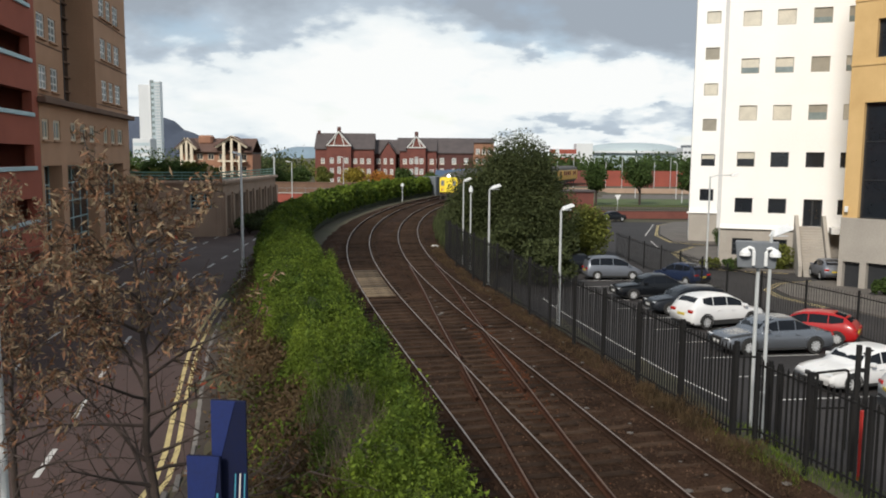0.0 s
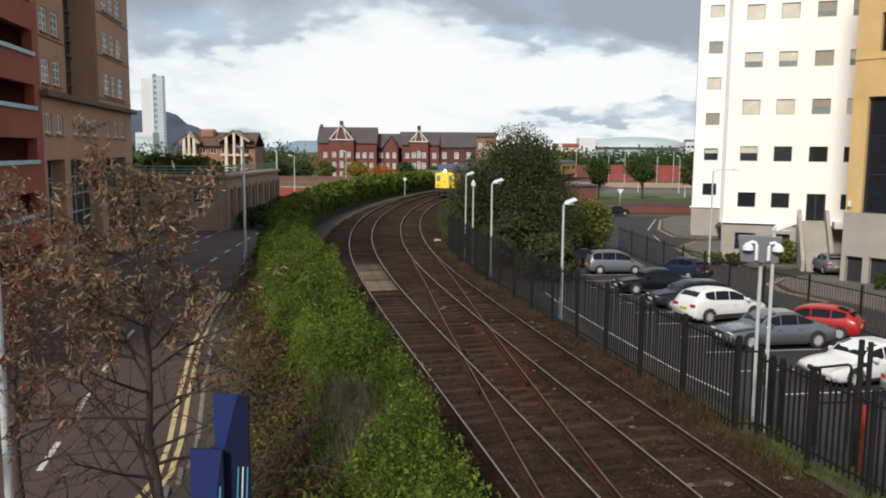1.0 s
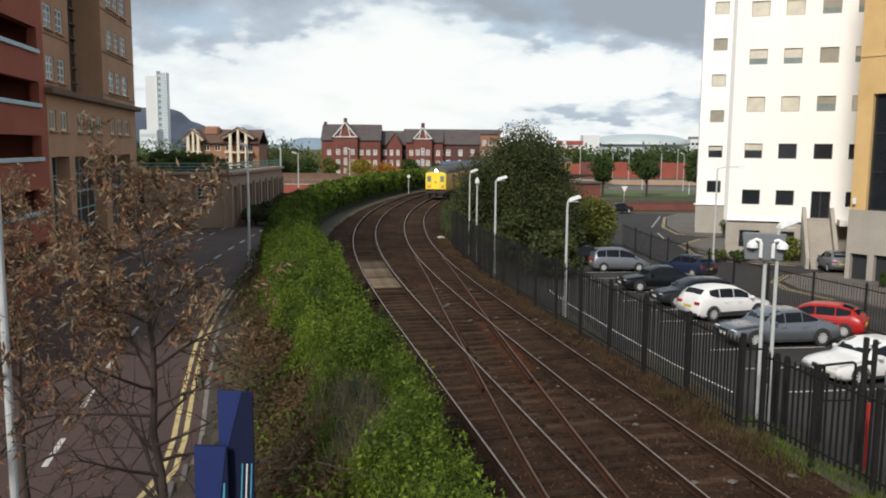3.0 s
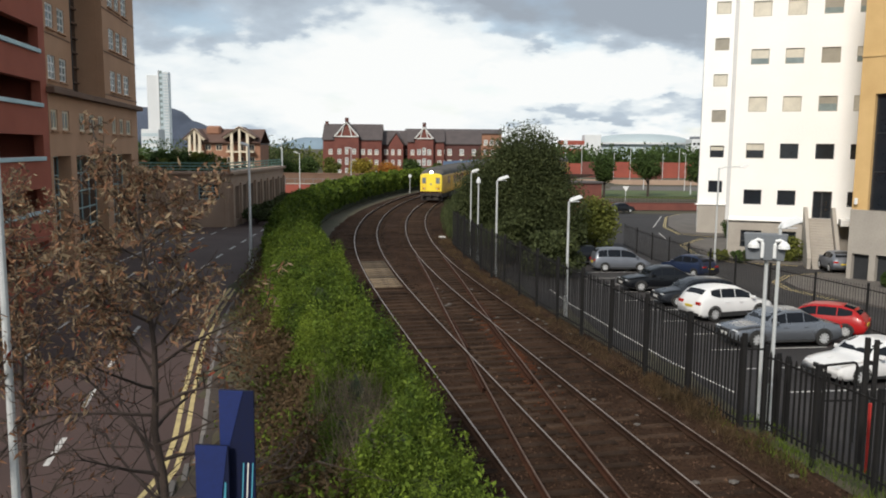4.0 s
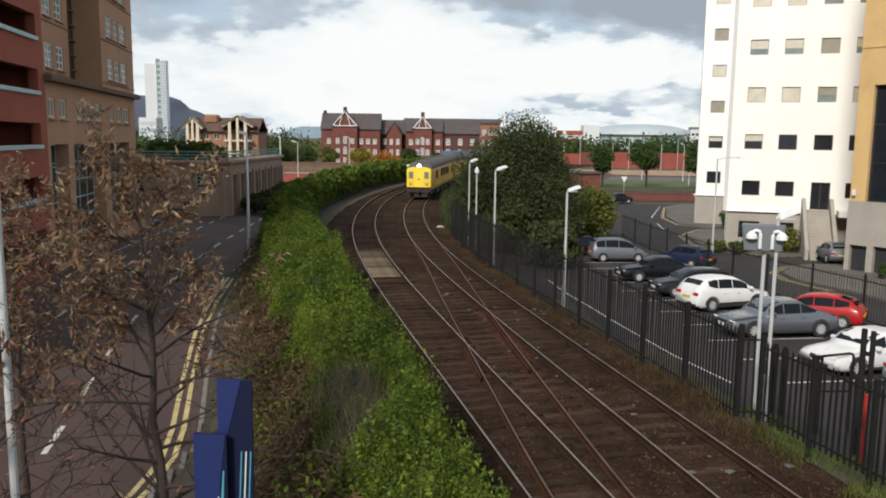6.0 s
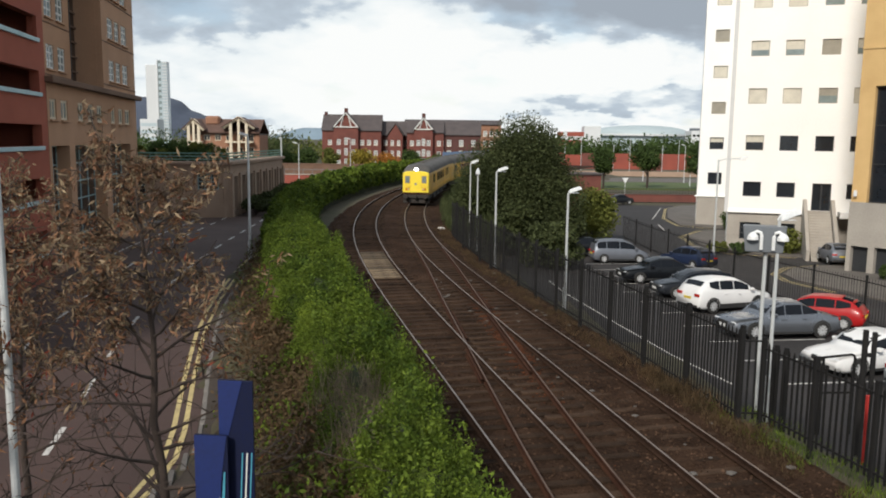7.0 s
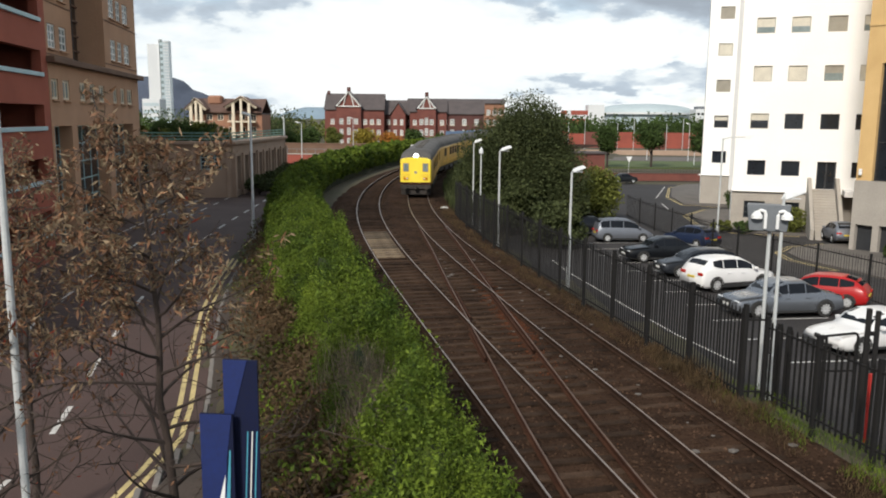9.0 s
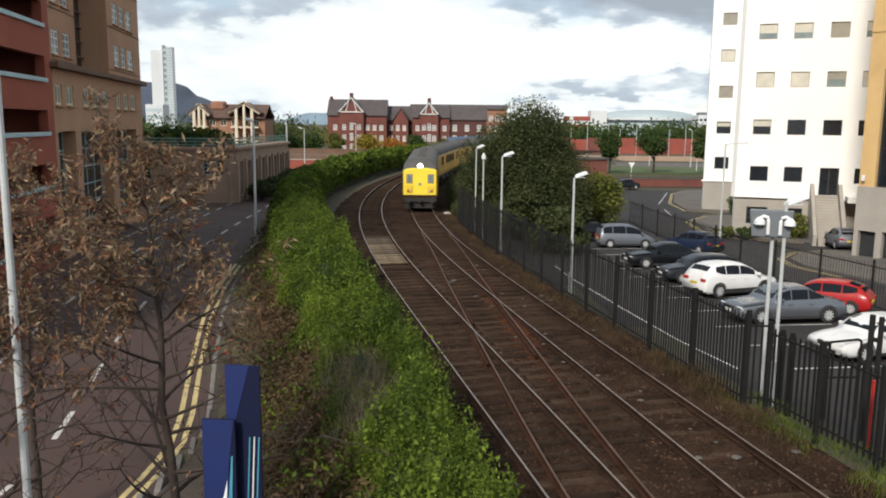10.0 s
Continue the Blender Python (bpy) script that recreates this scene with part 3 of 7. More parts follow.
def make_track_bed():
    ss = list(np.arange(-12, 60, 0.35)) + list(np.arange(60, 180, 1.0))
    oo = list(np.arange(-3.0, 6.75, 0.25))
    b = strip("track_bed", ss, oo, lambda s, o: on_line(s, o, ballast_h(s, o)), M["ballast"], smooth_faces=True)
    tagged(b, "dirty brown stone ballast bed under two railway tracks", "track bed", kind="structure")
    # loose stones
    vs, fs = [], []
    base = np.array([(1, 0, 0), (-1, 0, 0), (0, 1, 0), (0, -1, 0), (0, 0, 1), (0, 0, -1)], float)
    tri = [(0, 2, 4), (2, 1, 4), (1, 3, 4), (3, 0, 4), (2, 0, 5), (1, 2, 5), (3, 1, 5), (0, 3, 5)]
    for i in range(24000):
        s = -6 + 70 * rng.random() ** 1.7
        o = rng.uniform(-2.6, 6.4)
        c = on_line(s, o, ballast_h(s, o) + 0.012)
        r = rng.uniform(0.02, 0.05) * (1.0 if rng.random() < 0.993 else 2.0)
        k = len(vs)
        pts = base * rng.uniform(0.55, 1.1, (6, 3)) * r
        a = rng.uniform(0, 6.28)
        ca, sa = math.cos(a), math.sin(a)
        vs += [(c.x + p[0] * ca - p[1] * sa, c.y + p[0] * sa + p[1] * ca, c.z + p[2] * 0.8) for p in pts]
        fs += [tuple(k + j for j in t) for t in tri]
    vr, fr = [], []
    for i in range(4200):
        s = rng.normal(14.0, 3.0)
        o = cross_off(s) + rng.normal(0.78, 0.22)
        c = on_line(s, o, ballast_h(s, o) + 0.016)
        r = rng.uniform(0.02, 0.05)
        k = len(vr)
        vr += [(c.x + p[0], c.y + p[1], c.z + p[2] * 0.8) for p in base * rng.uniform(0.55, 1.1, (6, 3)) * r]
        fr += [tuple(k + j for j in t) for t in tri]
    tagged(shell("rusty_stones", vr, fr, M["rust_stone"]), "rust-stained red ballast stones at the crossing", "stones", kind="stuff")
    st = shell("ballast_stones", vs, fs, M["stone"])
    tagged(st, "loose brown and grey ballast stones between the rails", "stones", kind="stuff")


make_track_bed()


def rail(parent, ofn, s0, s1, worn, step=0.5, dz=0.0):
    prof = [(-0.07, -0.15), (-0.07, -0.135), (-0.01, -0.12), (-0.01, -0.045), (-0.036, -0.035), (-0.036, -0.006), (-0.021, 0.0), (0.021, 0.0), (0.036, -0.006), (0.036, -0.035), (0.01, -0.045), (0.01, -0.12), (0.07, -0.135), (0.07, -0.15)]
    ss = np.arange(s0, s1 + 0.01, step)
    vs = [on_line(s, ofn(s) + px, pz + dz) for s in ss for px, pz in prof]
    n = len(prof)
    fs, mi = [], []
    for i in range(len(ss) - 1):
        for j in range(n - 1):
            fs.append((i * n + j, i * n + j + 1, (i + 1) * n + j + 1, (i + 1) * n + j))
            mi.append(1 if j == 6 else 0)
    return shell("rail", vs, fs, [M["rust_rail"] if worn else M["rust"], M["steel"] if worn else M["dull_steel"]], parent, mi)


def sleeper_mesh(length, name="sleeper"):
    bm = bmesh.new()
    box(bm, -length / 2, -0.125, -0.13, length / 2, 0.125, 0)
    bmesh.ops.bevel(bm, geom=bm.edges[:], offset=0.012, segments=1, affect="EDGES")
    me = bpy.data.meshes.new(name)
    bm.to_mesh(me)
    bm.free()
    return me


def make_tracks():
    r = random.Random(4)
    short, plank_me = sleeper_mesh(2.6), sleeper_mesh(1.42, "plank")
    short.materials.append(M["sleeper"]); plank_me.materials.append(M["plank"])
    for nm, off, s_end in (("railway_track", 0.0, 150), ("railway_track", 1.0, 150)):
        t = tagged(new(nm), "worn railway track on old dark timber sleepers, curving", "railway track", group="railway tracks", kind="structure")
        rail(t, lambda s: off * apart(s) - GAUGE / 2, -14, s_end, True)
        rail(t, lambda s: off * apart(s) + GAUGE / 2, -14, s_end, True)
        s = -8.0
        while s < 88:
            p = on_line(s, off * apart(s), -0.146 - r.uniform(0, 0.02) - (0.034 * (1 - smooth(6, 16, s)) if off else 0.0))
            ob = new("sleeper", short)
            ob.parent = t
            ob.matrix_basis = Matrix.Translation(p) @ pose(0, 0, 0, 0, 0, -math.degrees(line_at(s)[2]) + r.uniform(-1, 1))
            s += 0.66
        if off == 0.0:
            for k in range(13):
                s = 25.2 + k * 0.64
                ob = new("plank", plank_me)
                ob.parent = t
                ob.matrix_basis = Matrix.Translation(on_line(s, 0, -0.07 - r.uniform(0, 0.015))) @ pose(0, 0, 0, 0, 0, -math.degrees(line_at(s)[2]) + r.uniform(-1.2, 1.2))
    # crossover between the tracks, rusty and little used
    t = tagged(new("crossover_track"), "rusty crossover track joining the two railway lines", "railway track", kind="structure")
    rail(t, lambda s: cross_off(s) - GAUGE / 2, -6, 34.5, False, dz=-0.004)
    rail(t, lambda s: cross_off(s) + GAUGE / 2, -6, 34.5, False, dz=-0.004)
    # wing and check rails at the two crossings
    for o, s0, s1 in ((GAUGE / 2 - 0.13, 9.0, 16.5), (GAUGE / 2 + 0.12, 17.5, 20.5), (-GAUGE / 2 + 0.12, 13.0, 17.0), (-GAUGE / 2 - 0.12, 8.5, 11.5)):
        ck = rail(t, lambda s: cross_off(s) + o, s0, s1, False, dz=-0.012)
        ck.data.materials[1] = M["rust"]
    mid = sleeper_mesh(1.3)
    mid.materials.append(M["sleeper"])
    s = 3.0
    while s < 24:
        ob = new("sleeper", mid)
        ob.parent = t
        ob.matrix_basis = Matrix.Translation(on_line(s, APART / 2, -0.155)) @ pose(0, 0, 0, 0, 0, -math.degrees(line_at(s)[2]))
        s += 0.66


make_tracks()


# ---------------------------------------------------------------- road and car park
def flat_band(name, material, s0, s1, o0, o1, dz, parent=None, step=2.0):
    ss = list(np.arange(s0, s1, step)) + [s1]
    top = [on_road(s, o, dz) for s in ss for o in (o0, o1)]
    n = len(top)
    low = [v - Vector((0, 0, 0.14)) for v in top]
    fs = []
    for i in range(len(ss) - 1):
        a, b, c, d = 2 * i, 2 * i + 1, 2 * i + 3, 2 * i + 2
        fs += [(a, b, c, d), (a, d, d + n, a + n), (b, b + n, c + n, c)]
    fs += [(0, n, n + 1, 1), (n - 2, n - 1, 2 * n - 1, 2 * n - 2)]
    return shell(name, top + low, fs, material, parent)


def make_road():
    rd = tagged(flat_band("road", M["road"], -25, 150, -19.5, -7.75, 0.0, None, 1.0), "dark reddish asphalt street beside the railway hedge", "road", kind="structure")
    pv = tagged(flat_band("pavement", M["verge"], -2, 150, -7.6, -5.9, 0.11, None, 1.0), "worn brown asphalt pavement strip beside the road", "pavement", kind="structure")
    tagged(flat_band("pavement", M["paving"], -25, 150, -24.6, -19.65, 0.11), "grey paved forecourt before the buildings", "pavement", kind="structure")
    kb = tagged(new("kerb"), "concrete kerb edging the street", "kerb", kind="structure")
    bm = bmesh.new()
    box(bm, -0.07, 0.01, -0.12, 0.07, 0.985, 0.115)
    bmesh.ops.bevel(bm, geom=bm.edges[:], offset=0.015, segments=1, affect="EDGES")
    me = bpy.data.meshes.new("kerb_stone")
    bm.to_mesh(me); bm.free(); me.materials.append(M["kerb"])
    for o in (-7.67, -19.58):
        for k in range(72):
            s = k * 1.0
            ob = new("kerb_stone", me)
            ob.parent = kb
            ob.matrix_basis = Matrix.Translation(on_road(s, o)) @ pose(0, 0, 0, 0, 0, -math.degrees(road_line(s)[2]))
    mk = tagged(new("road_markings"), "worn double yellow and dashed white road lines", "road markings", kind="structure")
    for o in (-8.12, -8.42):
        flat_band("yellow_line", M["yellow_line"], 0, 95, o - 0.07, o + 0.07, 0.006, mk, 1.0)
    for o, ph in ((-11.3, 0.0), (-14.6, 1.5)):
        s = -6 + ph
        while s < 110:
            flat_band("dash", M["white_line"], s, s + 2.0, o - 0.07, o + 0.07, 0.006, mk)
            s += 4.6
    for o in (-16.9,):
        flat_band("edge_line", M["white_line"], 40, 90, o - 0.06, o + 0.06, 0.006, mk)


make_road()
FENCE_O = 6.05


def make_car_park():
    ys = [-10, 0, 8, 16, 24, 32, 40, 48, 56, 62, 65.5, 70, 80, 95, 112]

    def left_x(y):
        best = min(np.arange(-30, 110, 0.5), key=lambda s: abs(on_line(s, 7.6).y - y))
        x = on_line(best, 7.6).x
        return max(x, 5.0 + (y - 60) * 0.28) if y > 52 else x
    rows = [(y, left_x(y)) for y in ys]
    vs, fs = [], []
    for y, x0 in rows:
        for u in np.linspace(0, 1, 12):
            vs.append((x0 + (75 - x0) * u, y, park_z(y)))
    for i in range(len(rows) - 1):
        for j in range(11):
            fs.append((i * 12 + j, i * 12 + j + 1, (i + 1) * 12 + j + 1, (i + 1) * 12 + j))
    tagged(shell("car_park", vs, fs, M["tarmac"]), "dark asphalt car park and access road", "car park", kind="structure")
    mk = tagged(new("parking_lines"), "white painted parking bay lines on asphalt", "parking lines", kind="structure")

    def stripe(name, p, q, w, material=M["white_line"]):
        p, q = Vector(p), Vector(q)
        n = Vector((-(q - p).y, (q - p).x)).normalized() * w / 2
        k = max(1, int((q - p).length / 3))
        pts = [p.lerp(q, i / k) for i in range(k + 1)]
        vs = [(a.x + sg * n.x, a.y + sg * n.y, park_z(a.y) + 0.008) for a in pts for sg in (1, -1)]
        shell(name, vs, [(2 * i, 2 * i + 1, 2 * i + 3, 2 * i + 2) for i in range(k)], material, mk)
    for k in range(11):
        y = 24.9 + k * 3.05
        x = 11.0 - (y - 24) * 0.065
        stripe("bay_line", (x, y), (x + 4.9, y + 0.75), 0.1)
    edge = [(9.24, 24.8), (8.39, 28.6), (7.61, 34.0), (7.11, 38.0), (6.5, 42.5), (6.2, 47.0)]
    for p, q in zip(edge, edge[1:]):
        stripe("front_line", p, q, 0.1)
    for p, q in (((29, 108), (23.8, 92)), ((22.9, 86), (22, 80))):
        stripe("dash", p, q, 0.12)
    # pavement islands by the offices
    for nm, pts in (("pavement", [(33, 112), (29.3, 105.7), (25.8, 93), (25.0, 85.2), (27.9, 82.6), (40, 82.2), (42, 112)]),
                    ("pavement", [(26.1, 80.2), (22.6, 74.5), (22.0, 68.7), (23.1, 63.3), (27.1, 61.3), (36, 58.5), (42, 62), (42, 80.4)]),
                    ("pavement", [(26.8, 55.7), (23.8, 54.1), (21.8, 51.0), (21.4, 48.0), (22.3, 44.2), (22.9, 41.0), (27, 33), (46, 33), (46, 56.2)])):
        bm = bmesh.new()
        lo = [bm.verts.new((x, y, park_z(y) - 0.1)) for x, y in pts]
        hi = [bm.verts.new((x, y, park_z(y) + 0.12)) for x, y in pts]
        bm.faces.new(hi)
        for i in range(len(pts)):
            j = (i + 1) % len(pts)
            bm.faces.new((lo[i], lo[j], hi[j], hi[i]))
        bmesh.ops.recalc_face_normals(bm, faces=bm.faces[:])
        tagged(put(bm, nm, M["paving"]), "raised grey pavement beside the office buildings", "pavement", kind="structure")
        c = Vector((sum(p[0] for p in pts), sum(p[1] for p in pts))) / len(pts)
        for d in (0.45, 0.75):
            ring = [Vector(p) + (Vector(p) - c).normalized() * d for p in pts]
            for i in range(0, 4):
                stripe("yellow_line", ring[i], ring[i + 1], 0.09, M["yellow_line"])


make_car_park()


# ---------------------------------------------------------------- hedge
def hedge_shape(s):
    """Centre offset, half width, height of the hedge at s."""
    near = 1 - smooth(2, 20, s)
    wild = 1 - 0.85 * smooth(22, 42, s)
    c = -4.05 + 0.45 * near - 1.75 * smooth(18, 62, s)
    w = 1.5 - 0.5 * near + 0.3 * wild * noise.noise(Vector((s * 0.5, 3, 0)))
    h = 2.0 + 0.3 * smooth(30, 70, s) + 0.45 * wild * noise.noise(Vector((s * 0.45, 9, 0)))
    return c, w, h


def hedge_point(s, u, puff=1.0):
    """u 0..1 round the section from the track side's foot over the top to the road side's foot."""
    c, w, h = hedge_shape(s)
    a = math.pi * u
    ex = math.copysign(abs(math.cos(a)) ** 0.8, math.cos(a))
    ez = abs(math.sin(a)) ** 0.55
    wild = 1 - 0.75 * smooth(24, 44, s)
    lump = 1 + (0.1 + 0.24 * wild) * noise.noise(Vector((s * 0.8, u * 5, 1))) + (0.06 + 0.2 * wild) * noise.noise(Vector((s * 2.2, u * 11, 5)))
    return on_line(s, c + w * ex * puff * lump, -0.35 + (h + 0.35) * ez * puff * lump)


def dead(s, u):
    """The withered gap in the hedge near the bridge."""
    return ((s - 2.3) / 2.4) ** 2 + ((u - 0.64) / 0.17) ** 2 < 1 + 0.5 * noise.noise(Vector((s * 1.5, u * 6, 3)))


def make_hedge():
    hd = thing("hedge", Matrix(), "long clipped green hedge following the curved railway", "hedge")
    ss = list(np.arange(-6, 40, 0.5)) + list(np.arange(40, 118, 1.0))
    # dark sheet under the leaves stands in for the hedge's shaded depth
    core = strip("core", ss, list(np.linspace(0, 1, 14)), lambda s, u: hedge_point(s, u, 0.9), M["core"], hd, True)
    for nm, s0, s1, count, size, spread in (("foliage", -4, 8, 170000, 0.033, 0.16), ("foliage", 8, 18, 100000, 0.040, 0.15), ("foliage", 18, 32, 90000, 0.052, 0.13), ("foliage", 32, 62, 60000, 0.10, 0.10), ("foliage", 62, 117, 24000, 0.24, 0.10)):
        pts = []
        for _ in range(count):
            s = rng.uniform(s0, s1)
            u = rng.uniform(0.02, 0.98)
            if dead(s, u) and rng.random() < 0.9:
                continue
            clump = noise.noise(Vector((s * 1.6, u * 9, 2)))
            p = hedge_point(s, u, 0.93 + 0.09 * rng.random() + 0.05 * clump)
            pts.append(p + Vector(rng.normal(size=3)) * spread * 0.6)
        v, f = leaves(np.array(pts), size * (0.85 if s1 < 40 else 1.0), rng, up=0.3, long=2.1)
        shell(nm, v, f, M["leaf"], hd)
    # upright young shoots on top near the bridge
    pts = []
    for _ in range(11000):
        s = rng.uniform(-4, 46)
        u = rng.uniform(0.08, 0.75)
        if noise.noise(Vector((s * 1.3, u * 6, 11))) < 0.05 or dead(s, u):
            continue
        p = hedge_point(s, u, 0.97)
        hgt = rng.uniform(0.2, 0.95) * (1.0 - 0.45 * smooth(18, 40, s))
        for k in range(14):
            pts.append(p + Vector((rng.normal() * 0.05, rng.normal() * 0.05, hgt * k / 14)))
    v, f = leaves(np.array(pts), 0.045, rng, up=0.2, long=2.2)
    shell("foliage", v, f, M["leaf"], hd)
    # dry brush on the road side
    br = thing("dry_brush", Matrix(), "brown tangled dry brush and weeds beside the hedge", "bushes", kind="stuff")
    pts = []
    for _ in range(44000):
        s = -4 + 44 * rng.random() ** 1.5
        o = -4.3 - 0.5 * smooth(6, 20, s) - abs(rng.normal()) * 1.0
        if o < -7.3:
            continue
        z = rng.random() ** 0.7 * (2.1 - 0.55 * (-4.4 - o)) - 0.6
        z += 0.35 * noise.noise(Vector((s * 0.9, o, 4)))
        pts.append(on_line(s, o, z))
    v, f = leaves(np.array(pts), 0.065, rng, long=2.4)
    shell("brush", v, f, M["leaf_brush"], br)
    pick = np.array([p for p in pts if noise.noise(p * 0.9) > 0.12 and rng.random() < 0.6])
    v, f = leaves(pick + rng.normal(size=pick.shape) * 0.06 + np.array([0, 0, 0.12]), 0.062, rng, long=2.0)
    shell("green_shoots", v, f, M["leaf"], br)
    # a dry patch of stalks in the hedge's face
    bm = bmesh.new()
    for _ in range(3800):
        s = rng.normal(2.3, 1.25)
        c, w, h = hedge_shape(s)
        p = on_line(s, c + rng.normal(-0.4, 0.3), h * rng.uniform(0.3, 0.75))
        q = p + Vector((rng.normal() * 0.16, rng.normal() * 0.16, rng.uniform(0.3, 0.8)))
        tube(bm, [p, q], [0.007, 0.003], 3, False)
    part("dry_stalks", bm, M["leaf_stalk"], br)


make_hedge()


# ---------------------------------------------------------------- railings
def make_railings():
    r = random.Random(11)
    bar_me = {}

    def bar(h, wide):
        k = round(h, 2), wide
        if k not in bar_me:
            bm = bmesh.new()
            prism(bm, [(-wide, 0), (wide, 0), (wide, h - 0.09), (0, h), (-wide, h - 0.09)], -0.008, 0.008)
            bmesh.ops.recalc_face_normals(bm, faces=bm.faces[:])
            me = bpy.data.meshes.new("bar")
            bm.to_mesh(me); bm.free(); me.materials.append(M["black_metal"])
            bar_me[k] = me
        return bar_me[k]

    def panel(p, q, h, gap, label, post=0.055, wide=0.028):
        p, q = Vector(p), Vector(q)
        d = q - p
        flat = Vector((d.x, d.y, 0))
        ang = math.degrees(math.atan2(d.y, d.x))
        rise = d.z / flat.length
        L = flat.length
        f = thing("fence_panel", pose(*p, 0, 0, ang), label, "fence", group="railing panels")
        part("post", boxes((-post, -post, -0.25, post, post, h + 0.1), bevel=0.01), M["black_metal"], f)
        for z in (0.22, h - 0.2):
            bm = boxes((post, -0.02, z - 0.022, L - post, 0.02, z + 0.022))
            for v in bm.verts:
                v.co.z += rise * v.co.x
            part("rail", bm, M["black_metal"], f)
        n = int(L / gap)
        for k in range(1, n):
            x = L * k / n
            b = new("bar", bar(h - 0.08, wide))
            b.parent = f
            b.matrix_basis = pose(x, 0, 0.06 + rise * x, r.uniform(-0.5, 0.5), r.uniform(-0.5, 0.5))
    ss = [4.35 + 2.58 * k for k in range(15)]
    pts = []
    for s in ss:
        p = on_line(s, 5.85)
        pts.append((p.x, p.y, p.z - 0.12))
    for p, q in zip(pts, pts[1:]):
        panel(p, q, 2.4, 0.152, "tall black steel railing panel on the railway boundary")
    # lower run by the car park gate, towards the bridge
    a = Vector(pts[0])
    near = [on_line(s, o) - Vector((0, 0, 0.15)) for s, o in ((4.3, 6.45), (2.5, 6.55), (0.7, 6.65), (-1.1, 6.75), (-2.9, 6.85), (-4.7, 6.9))]
    panel(a, near[0], 2.3, 0.152, "tall black steel railing panel on the railway boundary", 0.06)
    for p, q in zip(near, near[1:]):
        panel(p, q, 2.12, 0.168, "low black steel railing panel above the trackside weeds", 0.055, 0.034)
    # far railing beyond the parked cars
    far = [Vector((18.9 - 1.55 * smooth(0, 4.2, k) - 0.1 * k, 31.2 + 3.55 * k + 0.07 * k * k, 0)) for k in range(11)]
    for p in far:
        p.z = park_z(p.y)
    for p, q in zip(far, far[1:]):
        panel(p, q, 2.15, 0.2, "thin black steel railing panel behind parked cars", 0.045, 0.006)
    # gate posts, hoop rail and red post by the car park entrance
    g = thing("gate", pose(9.96, 18.5, -0.3, 0, 0, -20), "black steel gate posts standing at the railing", "gate")
    part("gate_post", boxes((-0.06, -0.06, 0, 0.06, 0.06, 3.1), bevel=0.012), M["black_metal"], g)
    part("gate_post", boxes((0.14, -0.05, 0, 0.25, 0.06, 3.06), bevel=0.012), M["black_metal"], g)
    for z in (0.7, 1.6, 2.45):
        part("hinge", boxes((0.06, -0.03, z, 0.14, 0.03, z + 0.1)), M["black_metal"], g)
    hp = thing("hoop_rail", pose(9.64, 20.0, -0.35, 0, 0, 4), "black tubular hoop rail behind the railing", "railing")
    bm = bmesh.new()
    tube(bm, [(0, 0, 0), (0, 0, 1.98), (0.03, 0, 2.04), (0.1, 0, 2.06), (0.84, 0, 2.13), (0.91, 0, 2.1), (0.94, 0, 2.04), (0.94, 0, 0)], [0.035] * 8, 8)
    part("hoop", bm, M["black_metal"], hp)
    part("cross_bar", boxes((0.035, -0.02, 1.1, 0.905, 0.02, 1.15)), M["black_metal"], hp)
    part("inner_post", boxes((0.08, -0.025, 0, 0.13, 0.025, 2.03)), M["black_metal"], hp)
    for x, y in ((8.66, 20.3), (8.78, 20.0)):
        o = put(boxes((-0.05, -0.05, 0, 0.05, 0.05, 2.25), bevel=0.012), "post_stub", M["black_metal"])
        o.matrix_basis = pose(x, y, -0.3, 0, 0, 15)
        tagged(o, "short black steel post beside the railing corner", "post", group="corner posts")
    rp = boxes((-0.04, -0.04, 0, 0.04, 0.04, 1.75), bevel=0.01)
    o = put(rp, "marker_post", M["red_post"])
    o.matrix_basis = pose(9.78, 17.8, -0.32, 0, -1, 20)
    tagged(o, "red painted steel marker post beside the railing", "post")


make_railings()


